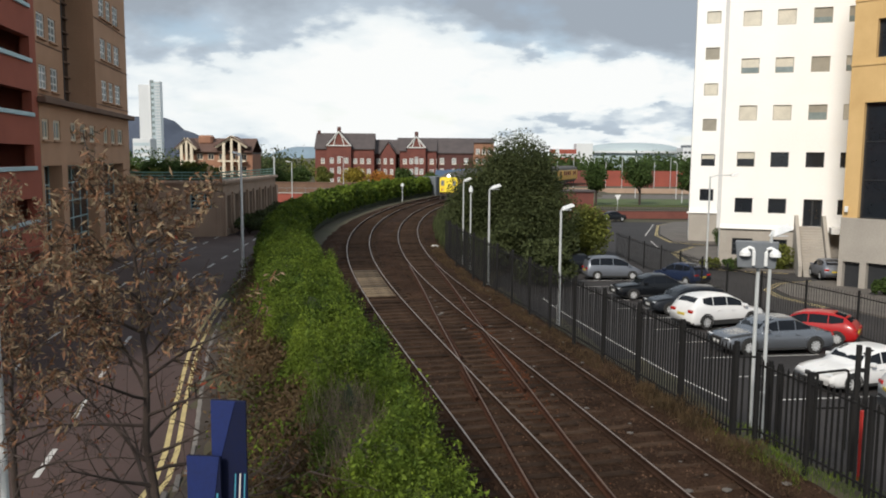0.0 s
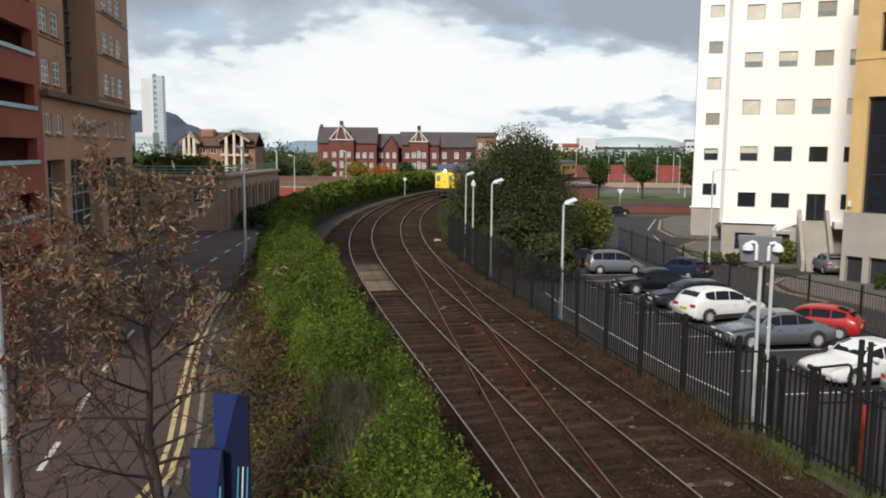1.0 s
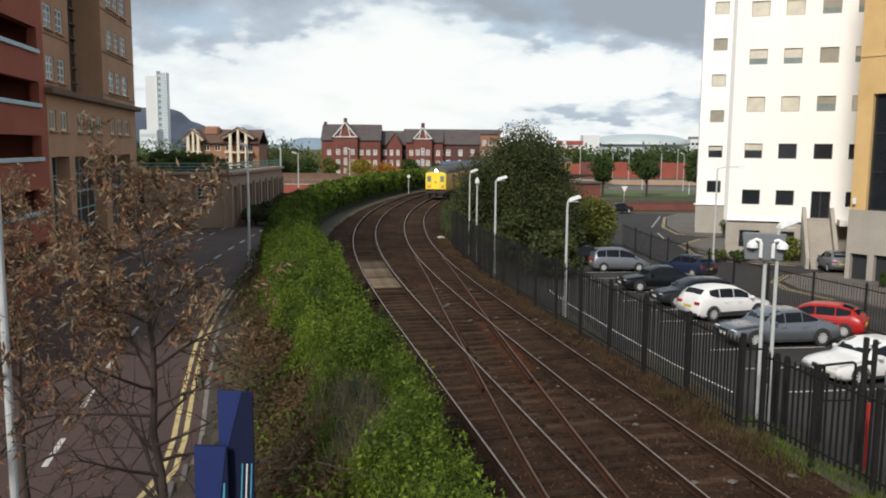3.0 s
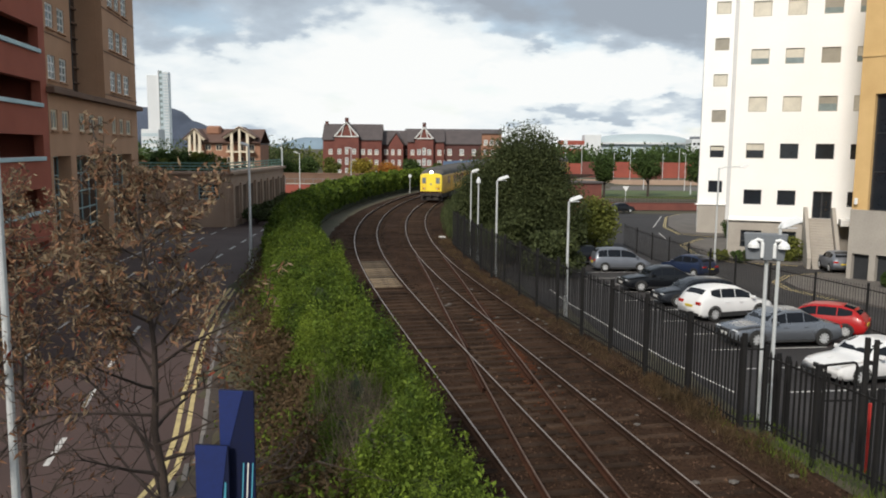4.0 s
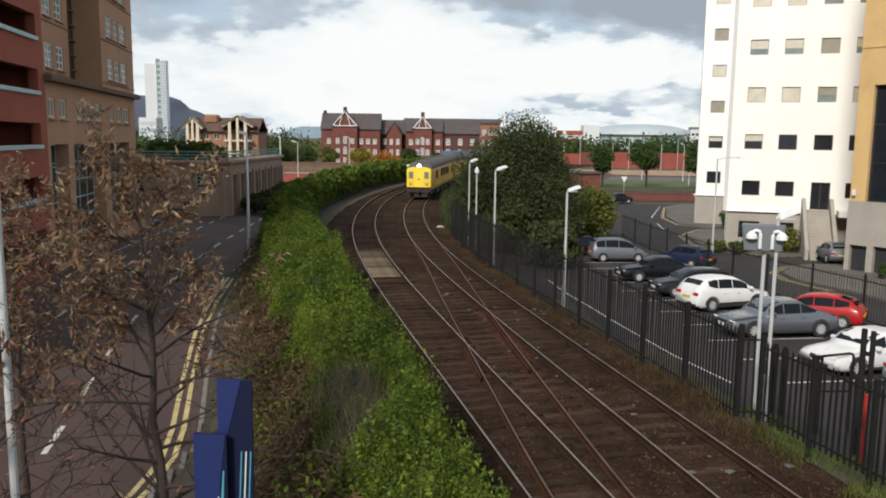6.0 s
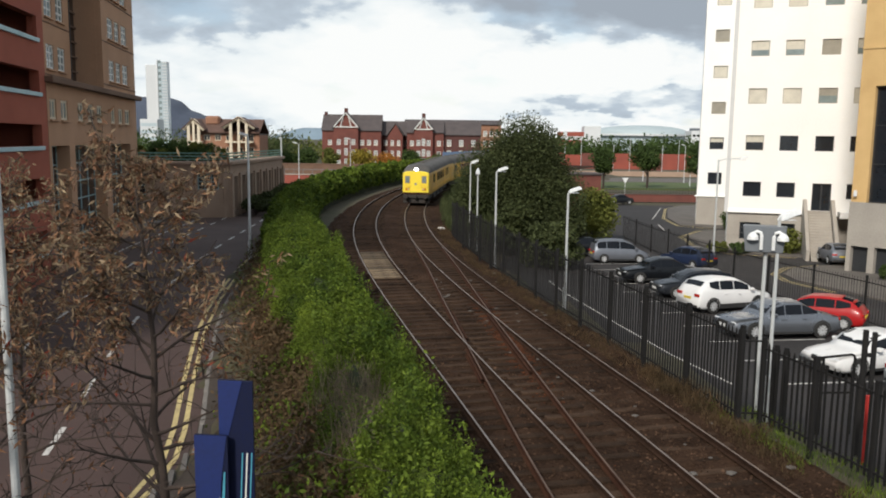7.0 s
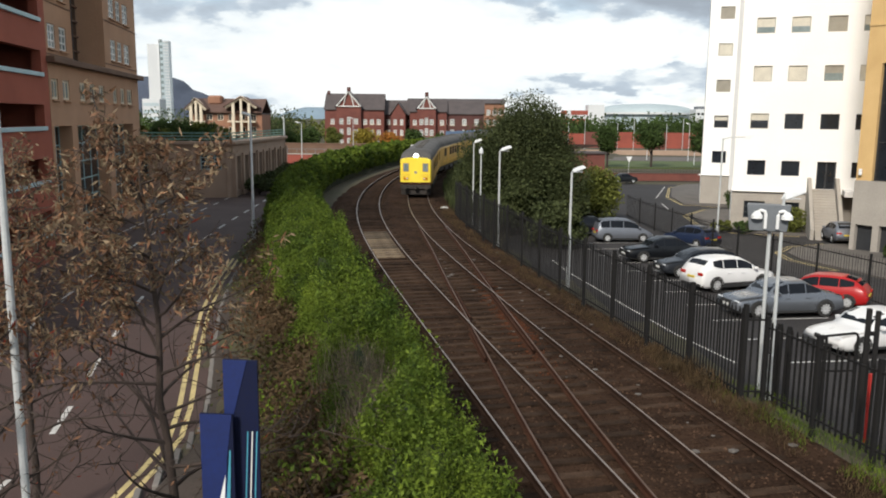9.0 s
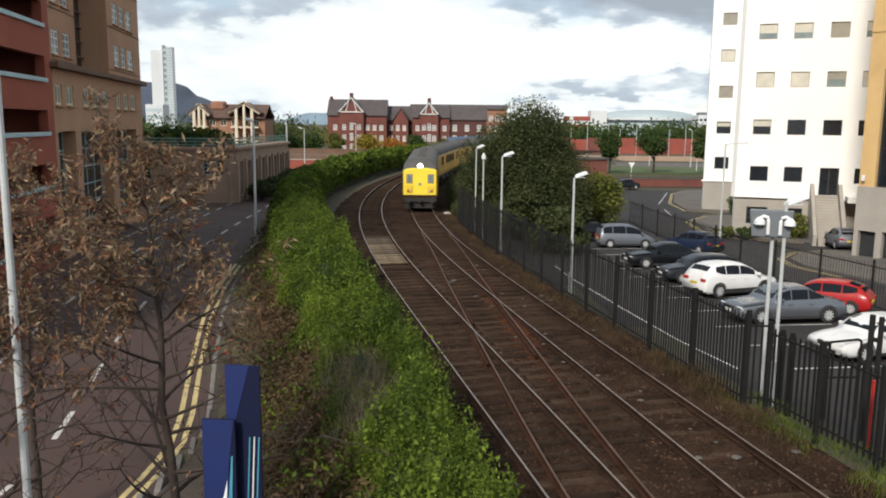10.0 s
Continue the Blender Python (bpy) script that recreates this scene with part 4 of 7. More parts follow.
# ---------------------------------------------------------------- buildings
def wall_sheet(bm, L, z0, z1, openings, thick=0.35, mi=0):
    """Wall in the x, z plane facing -y, with openings (x0, z0, x1, z1) cut through."""
    xs = sorted({0.0, L, *[o[0] for o in openings], *[o[2] for o in openings]})
    zs = sorted({z0, z1, *[o[1] for o in openings], *[o[3] for o in openings]})
    xs = [x for x in xs if 0 <= x <= L]
    zs = [z for z in zs if z0 <= z <= z1]

    def q(*ps):
        bm.faces.new([bm.verts.new(p) for p in ps]).material_index = mi
    for i in range(len(xs) - 1):
        for j in range(len(zs) - 1):
            cx, cz = (xs[i] + xs[i + 1]) / 2, (zs[j] + zs[j + 1]) / 2
            if any(o[0] < cx < o[2] and o[1] < cz < o[3] for o in openings):
                continue
            a, b, c, d = xs[i], xs[i + 1], zs[j], zs[j + 1]
            q((a, 0, c), (b, 0, c), (b, 0, d), (a, 0, d))
            q((a, thick, c), (a, thick, d), (b, thick, d), (b, thick, c))
    for x0, a, x1, b in openings:
        q((x0, 0, a), (x0, 0, b), (x0, thick, b), (x0, thick, a))
        q((x1, 0, a), (x1, thick, a), (x1, thick, b), (x1, 0, b))
        q((x0, 0, a), (x0, thick, a), (x1, thick, a), (x1, 0, a))
        q((x0, 0, b), (x1, 0, b), (x1, thick, b), (x0, thick, b))
    q((0, 0, z0), (0, 0, z1), (0, thick, z1), (0, thick, z0))
    q((L, 0, z0), (L, thick, z0), (L, thick, z1), (L, 0, z1))
    q((0, 0, z1), (L, 0, z1), (L, thick, z1), (0, thick, z1))


def window(parent, x0, z0, x1, z1, y, frame_mat, pane_mat, bars=(1, 1), fw=0.07, sill=None, blind=None, blind_share=0.5):
    """A framed window set back at y, with glazing bars and its pane."""
    bm = bmesh.new()
    W, Hh, g = x1 - x0, z1 - z0, fw * 0.4
    holes = []
    for i in range(bars[0]):
        for j in range(bars[1]):
            a0 = W * i / bars[0] + (fw if i == 0 else g)
            a1 = W * (i + 1) / bars[0] - (fw if i == bars[0] - 1 else g)
            b0 = Hh * j / bars[1] + (fw if j == 0 else g)
            b1 = Hh * (j + 1) / bars[1] - (fw if j == bars[1] - 1 else g)
            holes.append((round(a0, 4), round(b0, 4), round(a1, 4), round(b1, 4)))
    wall_sheet(bm, W, 0.0, Hh, holes, 0.08)
    bmesh.ops.remove_doubles(bm, verts=bm.verts[:], dist=0.0005)
    for v in bm.verts:
        v.co += Vector((x0, y, z0))
    w = part("window", bm, frame_mat, parent)
    if blind is not None:
        zb = z1 - (z1 - z0) * blind_share
        part("blind", boxes((x0 + 0.02, y + 0.045, zb, x1 - 0.02, y + 0.055, z1 - 0.02)), blind, w)
        if blind_share < 0.97:
            part("pane", boxes((x0 + 0.02, y + 0.045, z0 + 0.02, x1 - 0.02, y + 0.055, zb)), pane_mat, w)
    else:
        part("pane", boxes((x0 + 0.02, y + 0.045, z0 + 0.02, x1 - 0.02, y + 0.055, z1 - 0.02)), pane_mat, w)
    if sill is not None:
        part("sill", boxes((x0 - 0.1, y - 0.22, z0 - 0.12, x1 + 0.1, y, z0 - 0.005), bevel=0.01), sill, w)
    return w


def closed_back(parent, L, depth, z0, z1, material, name="side_wall", y=0.35):
    """Side and rear walls and a flat roof behind a front wall."""
    part(name, boxes((0.0, y, z0, 0.3, depth, z1)), material, parent)
    part(name, boxes((L - 0.3, y, z0, L, depth, z1)), material, parent)
    part("rear_wall", boxes((0.3, depth - 0.3, z0, L - 0.3, depth, z1)), material, parent)
    part("roof", boxes((0.0, 0.0, z1, L, depth, z1 + 0.3)), M["slate"], parent)


FU = math.degrees(math.atan2(0.986, -0.165))


def street_side(t, back=0.0):
    """Point on the street front of the tall buildings, t metres along it."""
    return (-22.2 - 0.165 * t - 0.986 * back, 45.0 + 0.986 * t - 0.165 * back)


def make_car_park_building():
    x, y = street_side(-26.3)
    b = thing("parking_garage", pose(x, y, -0.8, 0, 0, FU), "tall dark red parking garage with open storeys and pale blue sills", "building")
    L, H = 26.0, 17.6
    op = []
    for k in range(9):
        z = 1.6 + 2.86 * k
        for x0, x1 in ((0.8, 7.6), (8.4, 15.2), (16.0, 25.0)):
            if z + 1.25 < H:
                op.append((x0, z, x1, z + 1.15))
    bm = bmesh.new()
    wall_sheet(bm, L, 0, H, op, 0.5)
    part("front_wall", bm, M["red_wall"], b)
    for x0, z0, x1, z1 in op:
        part("sill", boxes((x0 - 0.05, -0.12, z0 - 0.22, x1 + 0.05, 0.5, z0 - 0.002), bevel=0.012), M["blue_sill"], b)
    for k in range(10):
        part("floor_slab", boxes((0.3, 0.5, 0.9 + 2.86 * k - 0.25, L - 0.3, 16, 0.9 + 2.86 * k)), M["brown_dark"], b)
    # added near-black backing stands in for the garage's shaded depth
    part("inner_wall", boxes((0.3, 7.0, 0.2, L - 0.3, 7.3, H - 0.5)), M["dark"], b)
    closed_back(b, L, 16.3, 0, H, M["red_wall"], y=0.5)


def make_hotel():
    x, y = street_side(-0.2)
    b = thing("hotel", pose(x, y, -0.8, 0, 0, FU), "brown brick hotel with stacked small windows and a dark ledge", "building")
    # lower storeys, flush with the street
    L, ledge, H = 22.8, 10.8, 21.6
    op_low = [(0.4, 0.3, 3.8, 7.3), (4.95, 0.3, 12.2, 7.3), (13.8, 0.3, 20.3, 7.3)]
    op_row = [(a, 8.8, c, 9.95) for a, c in ((0.4, 1.6), (2.45, 3.8), (5.95, 7.25), (8.2, 9.6), (10.45, 11.9), (14.3, 15.6), (16.6, 18.0), (18.8, 20.5))]
    bm = bmesh.new()
    wall_sheet(bm, L, 0, ledge, op_low + op_row, 0.9)
    part("front_wall", bm, M["brown_brick"], b)
    for o in op_low:
        window(b, *o, 0.75, M["frame_teal"], M["glass"], (4, 6), 0.1)
    for x0, z0, x1, z1 in op_row:
        window(b, x0, z0, x1, z1, 0.07, M["cream"], M["glass_sky_tint"], (2, 1), 0.14, sill=M["brown_brick"])
    part("ledge", boxes((-0.25, -0.45, ledge, L + 0.35, 0.3, ledge + 0.35), bevel=0.04), M["brown_dark"], b)
    # set-back upper wall
    op = []
    for k in range(3):
        z = 12.0 + 3.15 * k
        op += [(5.6, z, 7.1, z + 1.5), (7.9, z, 9.4, z + 1.5)]
    bm = bmesh.new()
    wall_sheet(bm, 10.7, ledge, H, op, 0.4)
    for v in bm.verts:
        v.co.y += 1.6
    part("upper_wall", bm, M["brown_brick"], b)
    for o in op:
        window(b, *o, 1.66, M["frame_white"], M["glass_sky_tint"], (2, 3), 0.12, sill=M["brown_brick"])
    # slot of glass beside the bay
    part("glass_slot", boxes((10.7, 1.8, ledge, 12.6, 1.9, H)), M["glass"], b)
    for k in range(10):
        part("slot_bar", boxes((10.8, 1.65, ledge + 0.4 + k * 1.0, 12.6, 1.8, ledge + 0.5 + k * 1.0)), M["brown_dark"], b)
    part("slot_post", boxes((10.7, 1.55, ledge, 10.8, 1.8, H)), M["frame_dark"], b)
    # projecting bay
    op = []
    for k in range(3):
        z = 11.85 + 3.0 * k
        op += [(x0 - 12.6, z, x1 - 12.6, z + 1.5) for x0, x1 in ((14.3, 15.9), (16.4, 17.8), (18.5, 20.3))]
    bm = bmesh.new()
    wall_sheet(bm, L - 12.6, ledge + 0.002, H, op, 0.4)
    for v in bm.verts:
        v.co.x += 12.6
    part("bay_wall", bm, M["brown_brick"], b)
    part("bay_side", boxes((12.6, 0.41, ledge, 12.9, 2.2, H)), M["brown_brick"], b)
    for x0, z0, x1, z1 in op:
        window(b, x0 + 12.6, z0, x1 + 12.6, z1, 0.06, M["frame_white"], M["glass_sky_tint"], (2, 3), 0.12, sill=M["brown_brick"])
    for k in range(3):
        part("string_course", boxes((12.6, -0.04, 11.5 + 3.0 * k, L, 0, 11.57 + 3.0 * k)), M["brown_dark"], b)
        part("string_course", boxes((3.0, 1.56, 11.6 + 3.15 * k, 10.7, 1.6, 11.67 + 3.15 * k)), M["brown_dark"], b)
    part("side_wall", boxes((L - 0.4, 0.9, 0, L, 16, H)), M["brown_brick"], b)
    part("side_wall", boxes((0.0, 0.9, 0, 0.3, 16, ledge)), M["brown_brick"], b)
    part("side_wall", boxes((0.0, 2.0, ledge, 0.3, 16, H)), M["brown_brick"], b)
    part("rear_wall", boxes((0.3, 15.7, 0, L - 0.4, 16, H)), M["brown_brick"], b)
    part("roof", boxes((0.0, 0.0, H, L, 16, H + 0.3)), M["slate"], b)
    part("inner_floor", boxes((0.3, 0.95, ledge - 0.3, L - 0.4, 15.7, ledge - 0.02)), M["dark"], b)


def make_podium():
    # long side runs along the street from its near corner
    cx, cy, ang = -21.35, 79.0, 90.4
    p = thing("podium_building", pose(cx, cy, -0.8, 0, 0, ang), "low brown brick podium block with columns and a planted roof terrace", "building")
    L, H, bay = 26.0, 5.2, 3.2
    op = [(0.75 + bay * k, 0.6, 2.95 + bay * k, 4.0) for k in range(8)]
    bm = bmesh.new()
    wall_sheet(bm, L, 0, H, op, 0.9)
    part("street_wall", bm, M["podium"], p)
    for o in op:
        window(p, *o, 0.7, M["frame_dark"], M["glass"], (2, 3), 0.1)
    for k in range(9):
        part("column", boxes((bay * k + 0.02, -0.22, 0, bay * k + 0.62, 0.0, H - 0.9), bevel=0.03), M["podium"], p)
    part("cornice", boxes((-0.3, -0.35, H, L, 0.9, H + 0.32), bevel=0.04), M["podium"], p)
    part("terrace_floor", boxes((0.05, 0.9, H - 0.3, L, 16, H)), M["paving"], p)
    part("rear_wall", boxes((0.05, 16.0, 0, L, 16.4, H)), M["podium"], p)
    part("side_wall", boxes((L - 0.4, 0.9, 0, L - 0.002, 16, H - 0.31)), M["podium"], p)
    # end wall towards the bridge
    ea, W = 12.0, 13.0
    ex, ey = cx - W * math.cos(radians(ea)), cy - W * math.sin(radians(ea))
    e = thing("podium_end_block", pose(ex, ey, -0.8, 0, 0, ea), "brown brick end block with a wide window under a terrace", "building")
    bm = bmesh.new()
    opn = [(1.6, 0.6, 5.0, 4.0), (9.85, 2.75, 11.85, 4.3)]
    wall_sheet(bm, W - 0.1, 0, H, opn, 0.5)
    part("end_wall", bm, M["podium"], e)
    for o in opn:
        window(e, *o, 0.3, M["frame_teal"], M["glass"], (3, 4), 0.09)
    part("cornice", boxes((0, -0.35, H, W, 0.5, H + 0.32), bevel=0.04), M["podium"], e)
    for x in (1.0, 6.0, 9.2, 12.5):
        part("pilaster", boxes((x - 0.2, -0.18, 0, x + 0.2, 0, H - 0.3), bevel=0.02), M["podium"], e)
    part("sign_panel", boxes((8.3, -0.32, 1.6, 9.7, -0.19, 2.0), bevel=0.01), M["cream"], e)
    # terrace guard rails
    for x, y, a2, n, length in ((cx, cy, ang, 14, L - 0.4), (ex, ey, ea, 8, W - 0.2)):
        gr = thing("terrace_railing", pose(x, y, -0.8 + H + 0.33, 0, 0, a2), "pale green metal guard rail along the roof terrace", "railing", group="terrace railings")
        for k in range(n):
            xx = 0.1 + k * (length - 0.2) / (n - 1)
            part("baluster", boxes((xx, 0.1, 0, xx + 0.06, 0.16, 0.78)), M["green_rail"], gr)
        for z in (0.12, 0.42, 0.72):
            part("rail", boxes((0.1, 0.17, z, length, 0.21, z + 0.14)), M["green_rail"], gr)


def make_white_offices():
    ang = math.degrees(math.atan2(-0.326, 0.945))
    b = thing("white_office_building", pose(23.25, 66.0, -1.7, 0, 0, ang), "tall white rendered office block with square windows and steps", "building")
    L, H, foot = 26.0, 38.0, 3.2
    r = random.Random(5)
    cols = [1.75, 4.3, 6.9, 9.4, 11.9, 14.4, 16.9, 19.4, 21.9, 24.2]
    op = []
    for row in range(9):
        zc = 5.13 + 3.735 * row
        for ci, c in enumerate(cols):
            if row == 0 and ci == 2:
                op.append((c - 0.65, 3.55, c + 0.75, 5.72, row, ci))
            else:
                op.append((c - 0.68, zc - 0.6, c + 0.68, zc + 0.6, row, ci))
    bm = bmesh.new()
    wall_sheet(bm, L, foot, H, [o[:4] for o in op], 0.4)
    for v in bm.verts:
        if v.co.z < foot + 0.01 and v.co.y < 0.1:
            v.co.y -= 0.12
    part("front_wall", bm, M["white_render"], b)
    for x0, z0, x1, z1, row, ci in op:
        if row == 0 and ci == 2:
            d = part("entrance_door", boxes((x0, 0.25, z0, x1, 0.33, z1)), M["glass"], b, "dark glazed double entrance door")
            part("door_frame", boxes((x0, 0.18, z0, x0 + 0.09, 0.25, z1), (x1 - 0.09, 0.18, z0, x1, 0.25, z1), ((x0 + x1) / 2 - 0.05, 0.18, z0, (x0 + x1) / 2 + 0.05, 0.25, z1), (x0 + 0.09, 0.18, z1 - 0.09, x1 - 0.09, 0.25, z1)), M["frame_dark"], d)
            continue
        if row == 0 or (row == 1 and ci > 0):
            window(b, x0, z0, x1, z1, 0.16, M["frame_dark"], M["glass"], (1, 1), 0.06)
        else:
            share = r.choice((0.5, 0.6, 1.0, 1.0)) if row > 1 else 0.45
            window(b, x0, z0, x1, z1, 0.07, M["blind_dark"], M["glass_sky_tint"] if row > 1 else M["glass"], (1, 1), 0.05, blind=M["blind_dark"] if ci % 3 == 2 or share < 1 and row > 1 and r.random() < 0.3 else M["blind"], blind_share=share)
    # stone foot with low windows
    opn = [(1.0, 1.0, 2.6, 2.4), (3.9, 1.0, 5.2, 2.4)]
    bm = bmesh.new()
    wall_sheet(bm, L, 0, foot, opn, 0.35)
    for v in bm.verts:
        v.co.y += 0.12
    part("stone_base", bm, M["concrete"], b)
    for o in opn:
        window(b, *o, 0.3, M["frame_dark"], M["glass"], (1, 3), 0.08)
    # corner chamfer, its shade put into the greyer colour
    part("corner_strip", boxes((-0.28, 0.02, foot, -0.002, 0.5, H), bevel=0.02), M["chamfer_shade"], b)
    part("side_wall", boxes((0.0, 0.52, 0, 0.4, 14, H)), M["white_render"], b)
    part("side_wall", boxes((L - 0.4, 0.48, 0, L, 14, H)), M["white_render"], b)
    part("rear_wall", boxes((0.4, 13.6, 0, L - 0.4, 14, H)), M["white_render"], b)
    part("roof", boxes((0, 0, H, L, 14, H + 0.3)), M["slate"], b)
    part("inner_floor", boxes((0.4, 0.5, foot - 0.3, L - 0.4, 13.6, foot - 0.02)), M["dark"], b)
    # entrance steps down to the pavement
    for k in range(18):
        z1 = 3.5 - 0.185 * k
        part("step", boxes((6.0, -0.55 - 0.28 * (k + 1), 0.0, 7.6, -0.55 - 0.28 * k, z1)), M["concrete"], b)
    part("landing", boxes((5.9, -0.55, 0, 7.7, -0.01, 3.55)), M["concrete"], b)
    for x in (5.62, 7.62):
        bm = bmesh.new()
        prism(bm, [(0, 0), (-5.6, 0), (-5.6, 1.0), (-0.55, 4.45), (0, 4.45)], 0, 0.26)
        for v in bm.verts:
            v.co = Vector((x + v.co.y, v.co.x - 0.01, v.co.z))
        bmesh.ops.recalc_face_normals(bm, faces=bm.faces[:])
        part("stair_wall", bm, M["concrete"], b)
    part("canopy", boxes((8.2, -1.6, 3.1, 11.4, 0.1, 3.6), bevel=0.03), M["white_render"], b)
    # the wing further back
    w = thing("white_office_wing", pose(26.9, 86.0, -1.7, 0, 0, -17), "white rendered wing of the office block with one window column", "building")
    op = [(1.0, 4.45 + 3.7 * k, 2.4, 5.7 + 3.7 * k) for k in range(9)]
    bm = bmesh.new()
    wall_sheet(bm, 7.0, 3.1, H, op, 0.4)
    part("front_wall", bm, M["white_render"], w)
    for k, o in enumerate(op):
        if k < 2:
            window(w, *o, 0.16, M["frame_dark"], M["glass"], (1, 1), 0.07, blind=M["blind"] if k == 1 else None, blind_share=0.4)
        else:
            window(w, *o, 0.07, M["blind_dark"], M["glass_sky_tint"], (1, 1), 0.07, blind=M["blind"] if k % 2 else M["blind_dark"], blind_share=1.0)
    part("stone_base", boxes((0.0, -0.15, 0, 7.0, 0.4, 3.1)), M["concrete"], w)
    part("sill_band", boxes((-0.25, -0.3, 3.1, 7.0, 0.0, 3.25), bevel=0.02), M["white_render"], w)
    closed_back(w, 7.0, 10, 0, H, M["white_render"], y=0.4)


def make_yellow_offices():
    ang = math.degrees(math.atan2(-0.81, 0.586))
    b = thing("yellow_brick_building", pose(26.74, 52.9, -1.35, 0, 0, ang), "yellow brick building with tall dark glazing over a concrete base", "building")
    L, H, foot = 20.0, 27.0, 4.75
    op = [(1.0 + 4.6 * k, foot + 0.0, 5.0 + 4.6 * k, 12.2) for k in range(4)] + [(1.5 + 4.6 * k, 15.0, 5.0 + 4.6 * k, 17.4) for k in range(4)] + [(1.5 + 4.6 * k, 19.4, 5.0 + 4.6 * k, 21.6) for k in range(4)]
    bm = bmesh.new()
    wall_sheet(bm, L, foot, H, op, 0.5)
    part("front_wall", bm, M["yellow_brick"], b)
    for k, o in enumerate(op):
        window(b, *o, 0.3, M["frame_dark"], M["glass"], (1, 3 if k < 4 else 1), 0.07)
    part("string_course", boxes((0.0, -0.06, 14.55, L, 0, 14.7)), M["yellow_brick"], b)
    part("string_course", boxes((0.0, -0.06, 18.6, L, 0, 18.72)), M["yellow_brick"], b)
    opn = [(0.3, 0.0, 1.42, 1.85), (1.84, 0.0, 3.6, 1.9), (4.4, 0.0, 7.4, 1.9)]
    bm = bmesh.new()
    wall_sheet(bm, L, 0, foot, opn, 0.6)
    for v in bm.verts:
        v.co.y -= 0.15
    part("concrete_base", bm, M["concrete"], b)
    for o in opn:
        part("garage_door", boxes((o[0], 0.2, o[1], o[2], 0.28, o[3])), M["frame_dark"], b)
    part("side_wall", boxes((0.0, 0.5, 0, 0.4, 16, H)), M["yellow_brick"], b)
    part("side_wall", boxes((L - 0.4, 0.5, 0, L, 16, H)), M["yellow_brick"], b)
    part("rear_wall", boxes((0.4, 15.6, 0, L - 0.4, 16, H)), M["yellow_brick"], b)
    part("roof", boxes((0, 0, H, L, 16, H + 0.3)), M["slate"], b)
    part("wall_lamp", boxes((0.25, -0.28, 5.1, 0.45, -0.16, 5.5), bevel=0.02), M["white_metal"], b)


def pitched(bm, x0, x1, y0, y1, eave, ridge, along="x", over=0.4, mi=0):
    """A gable roof with thickness."""
    if along == "x":
        ym = (y0 + y1) / 2
        a, b = x0 - 0.2, x1 + 0.2
        for sgn, ye in ((-1, y0 - over), (1, y1 + over)):
            vs = [(a, ye, eave), (b, ye, eave), (b, ym, ridge), (a, ym, ridge)]
            lo = [bm.verts.new(v) for v in vs]
            hi = [bm.verts.new((v[0], v[1], v[2] + 0.22)) for v in vs]
            for f in (lo, hi[::-1], *[(lo[i], lo[(i + 1) % 4], hi[(i + 1) % 4], hi[i]) for i in range(4)]):
                bm.faces.new(f)
    else:
        xm = (x0 + x1) / 2
        for xe in (x0 - over, x1 + over):
            vs = [(xe, y0 - 0.25, eave), (xe, y1, eave), (xm, y1, ridge), (xm, y0 - 0.25, ridge)]
            lo = [bm.verts.new(v) for v in vs]
            hi = [bm.verts.new((v[0], v[1], v[2] + 0.22)) for v in vs]
            for f in (lo, hi[::-1], *[(lo[i], lo[(i + 1) % 4], hi[(i + 1) % 4], hi[i]) for i in range(4)]):
                bm.faces.new(f)
    bmesh.ops.recalc_face_normals(bm, faces=bm.faces[:])


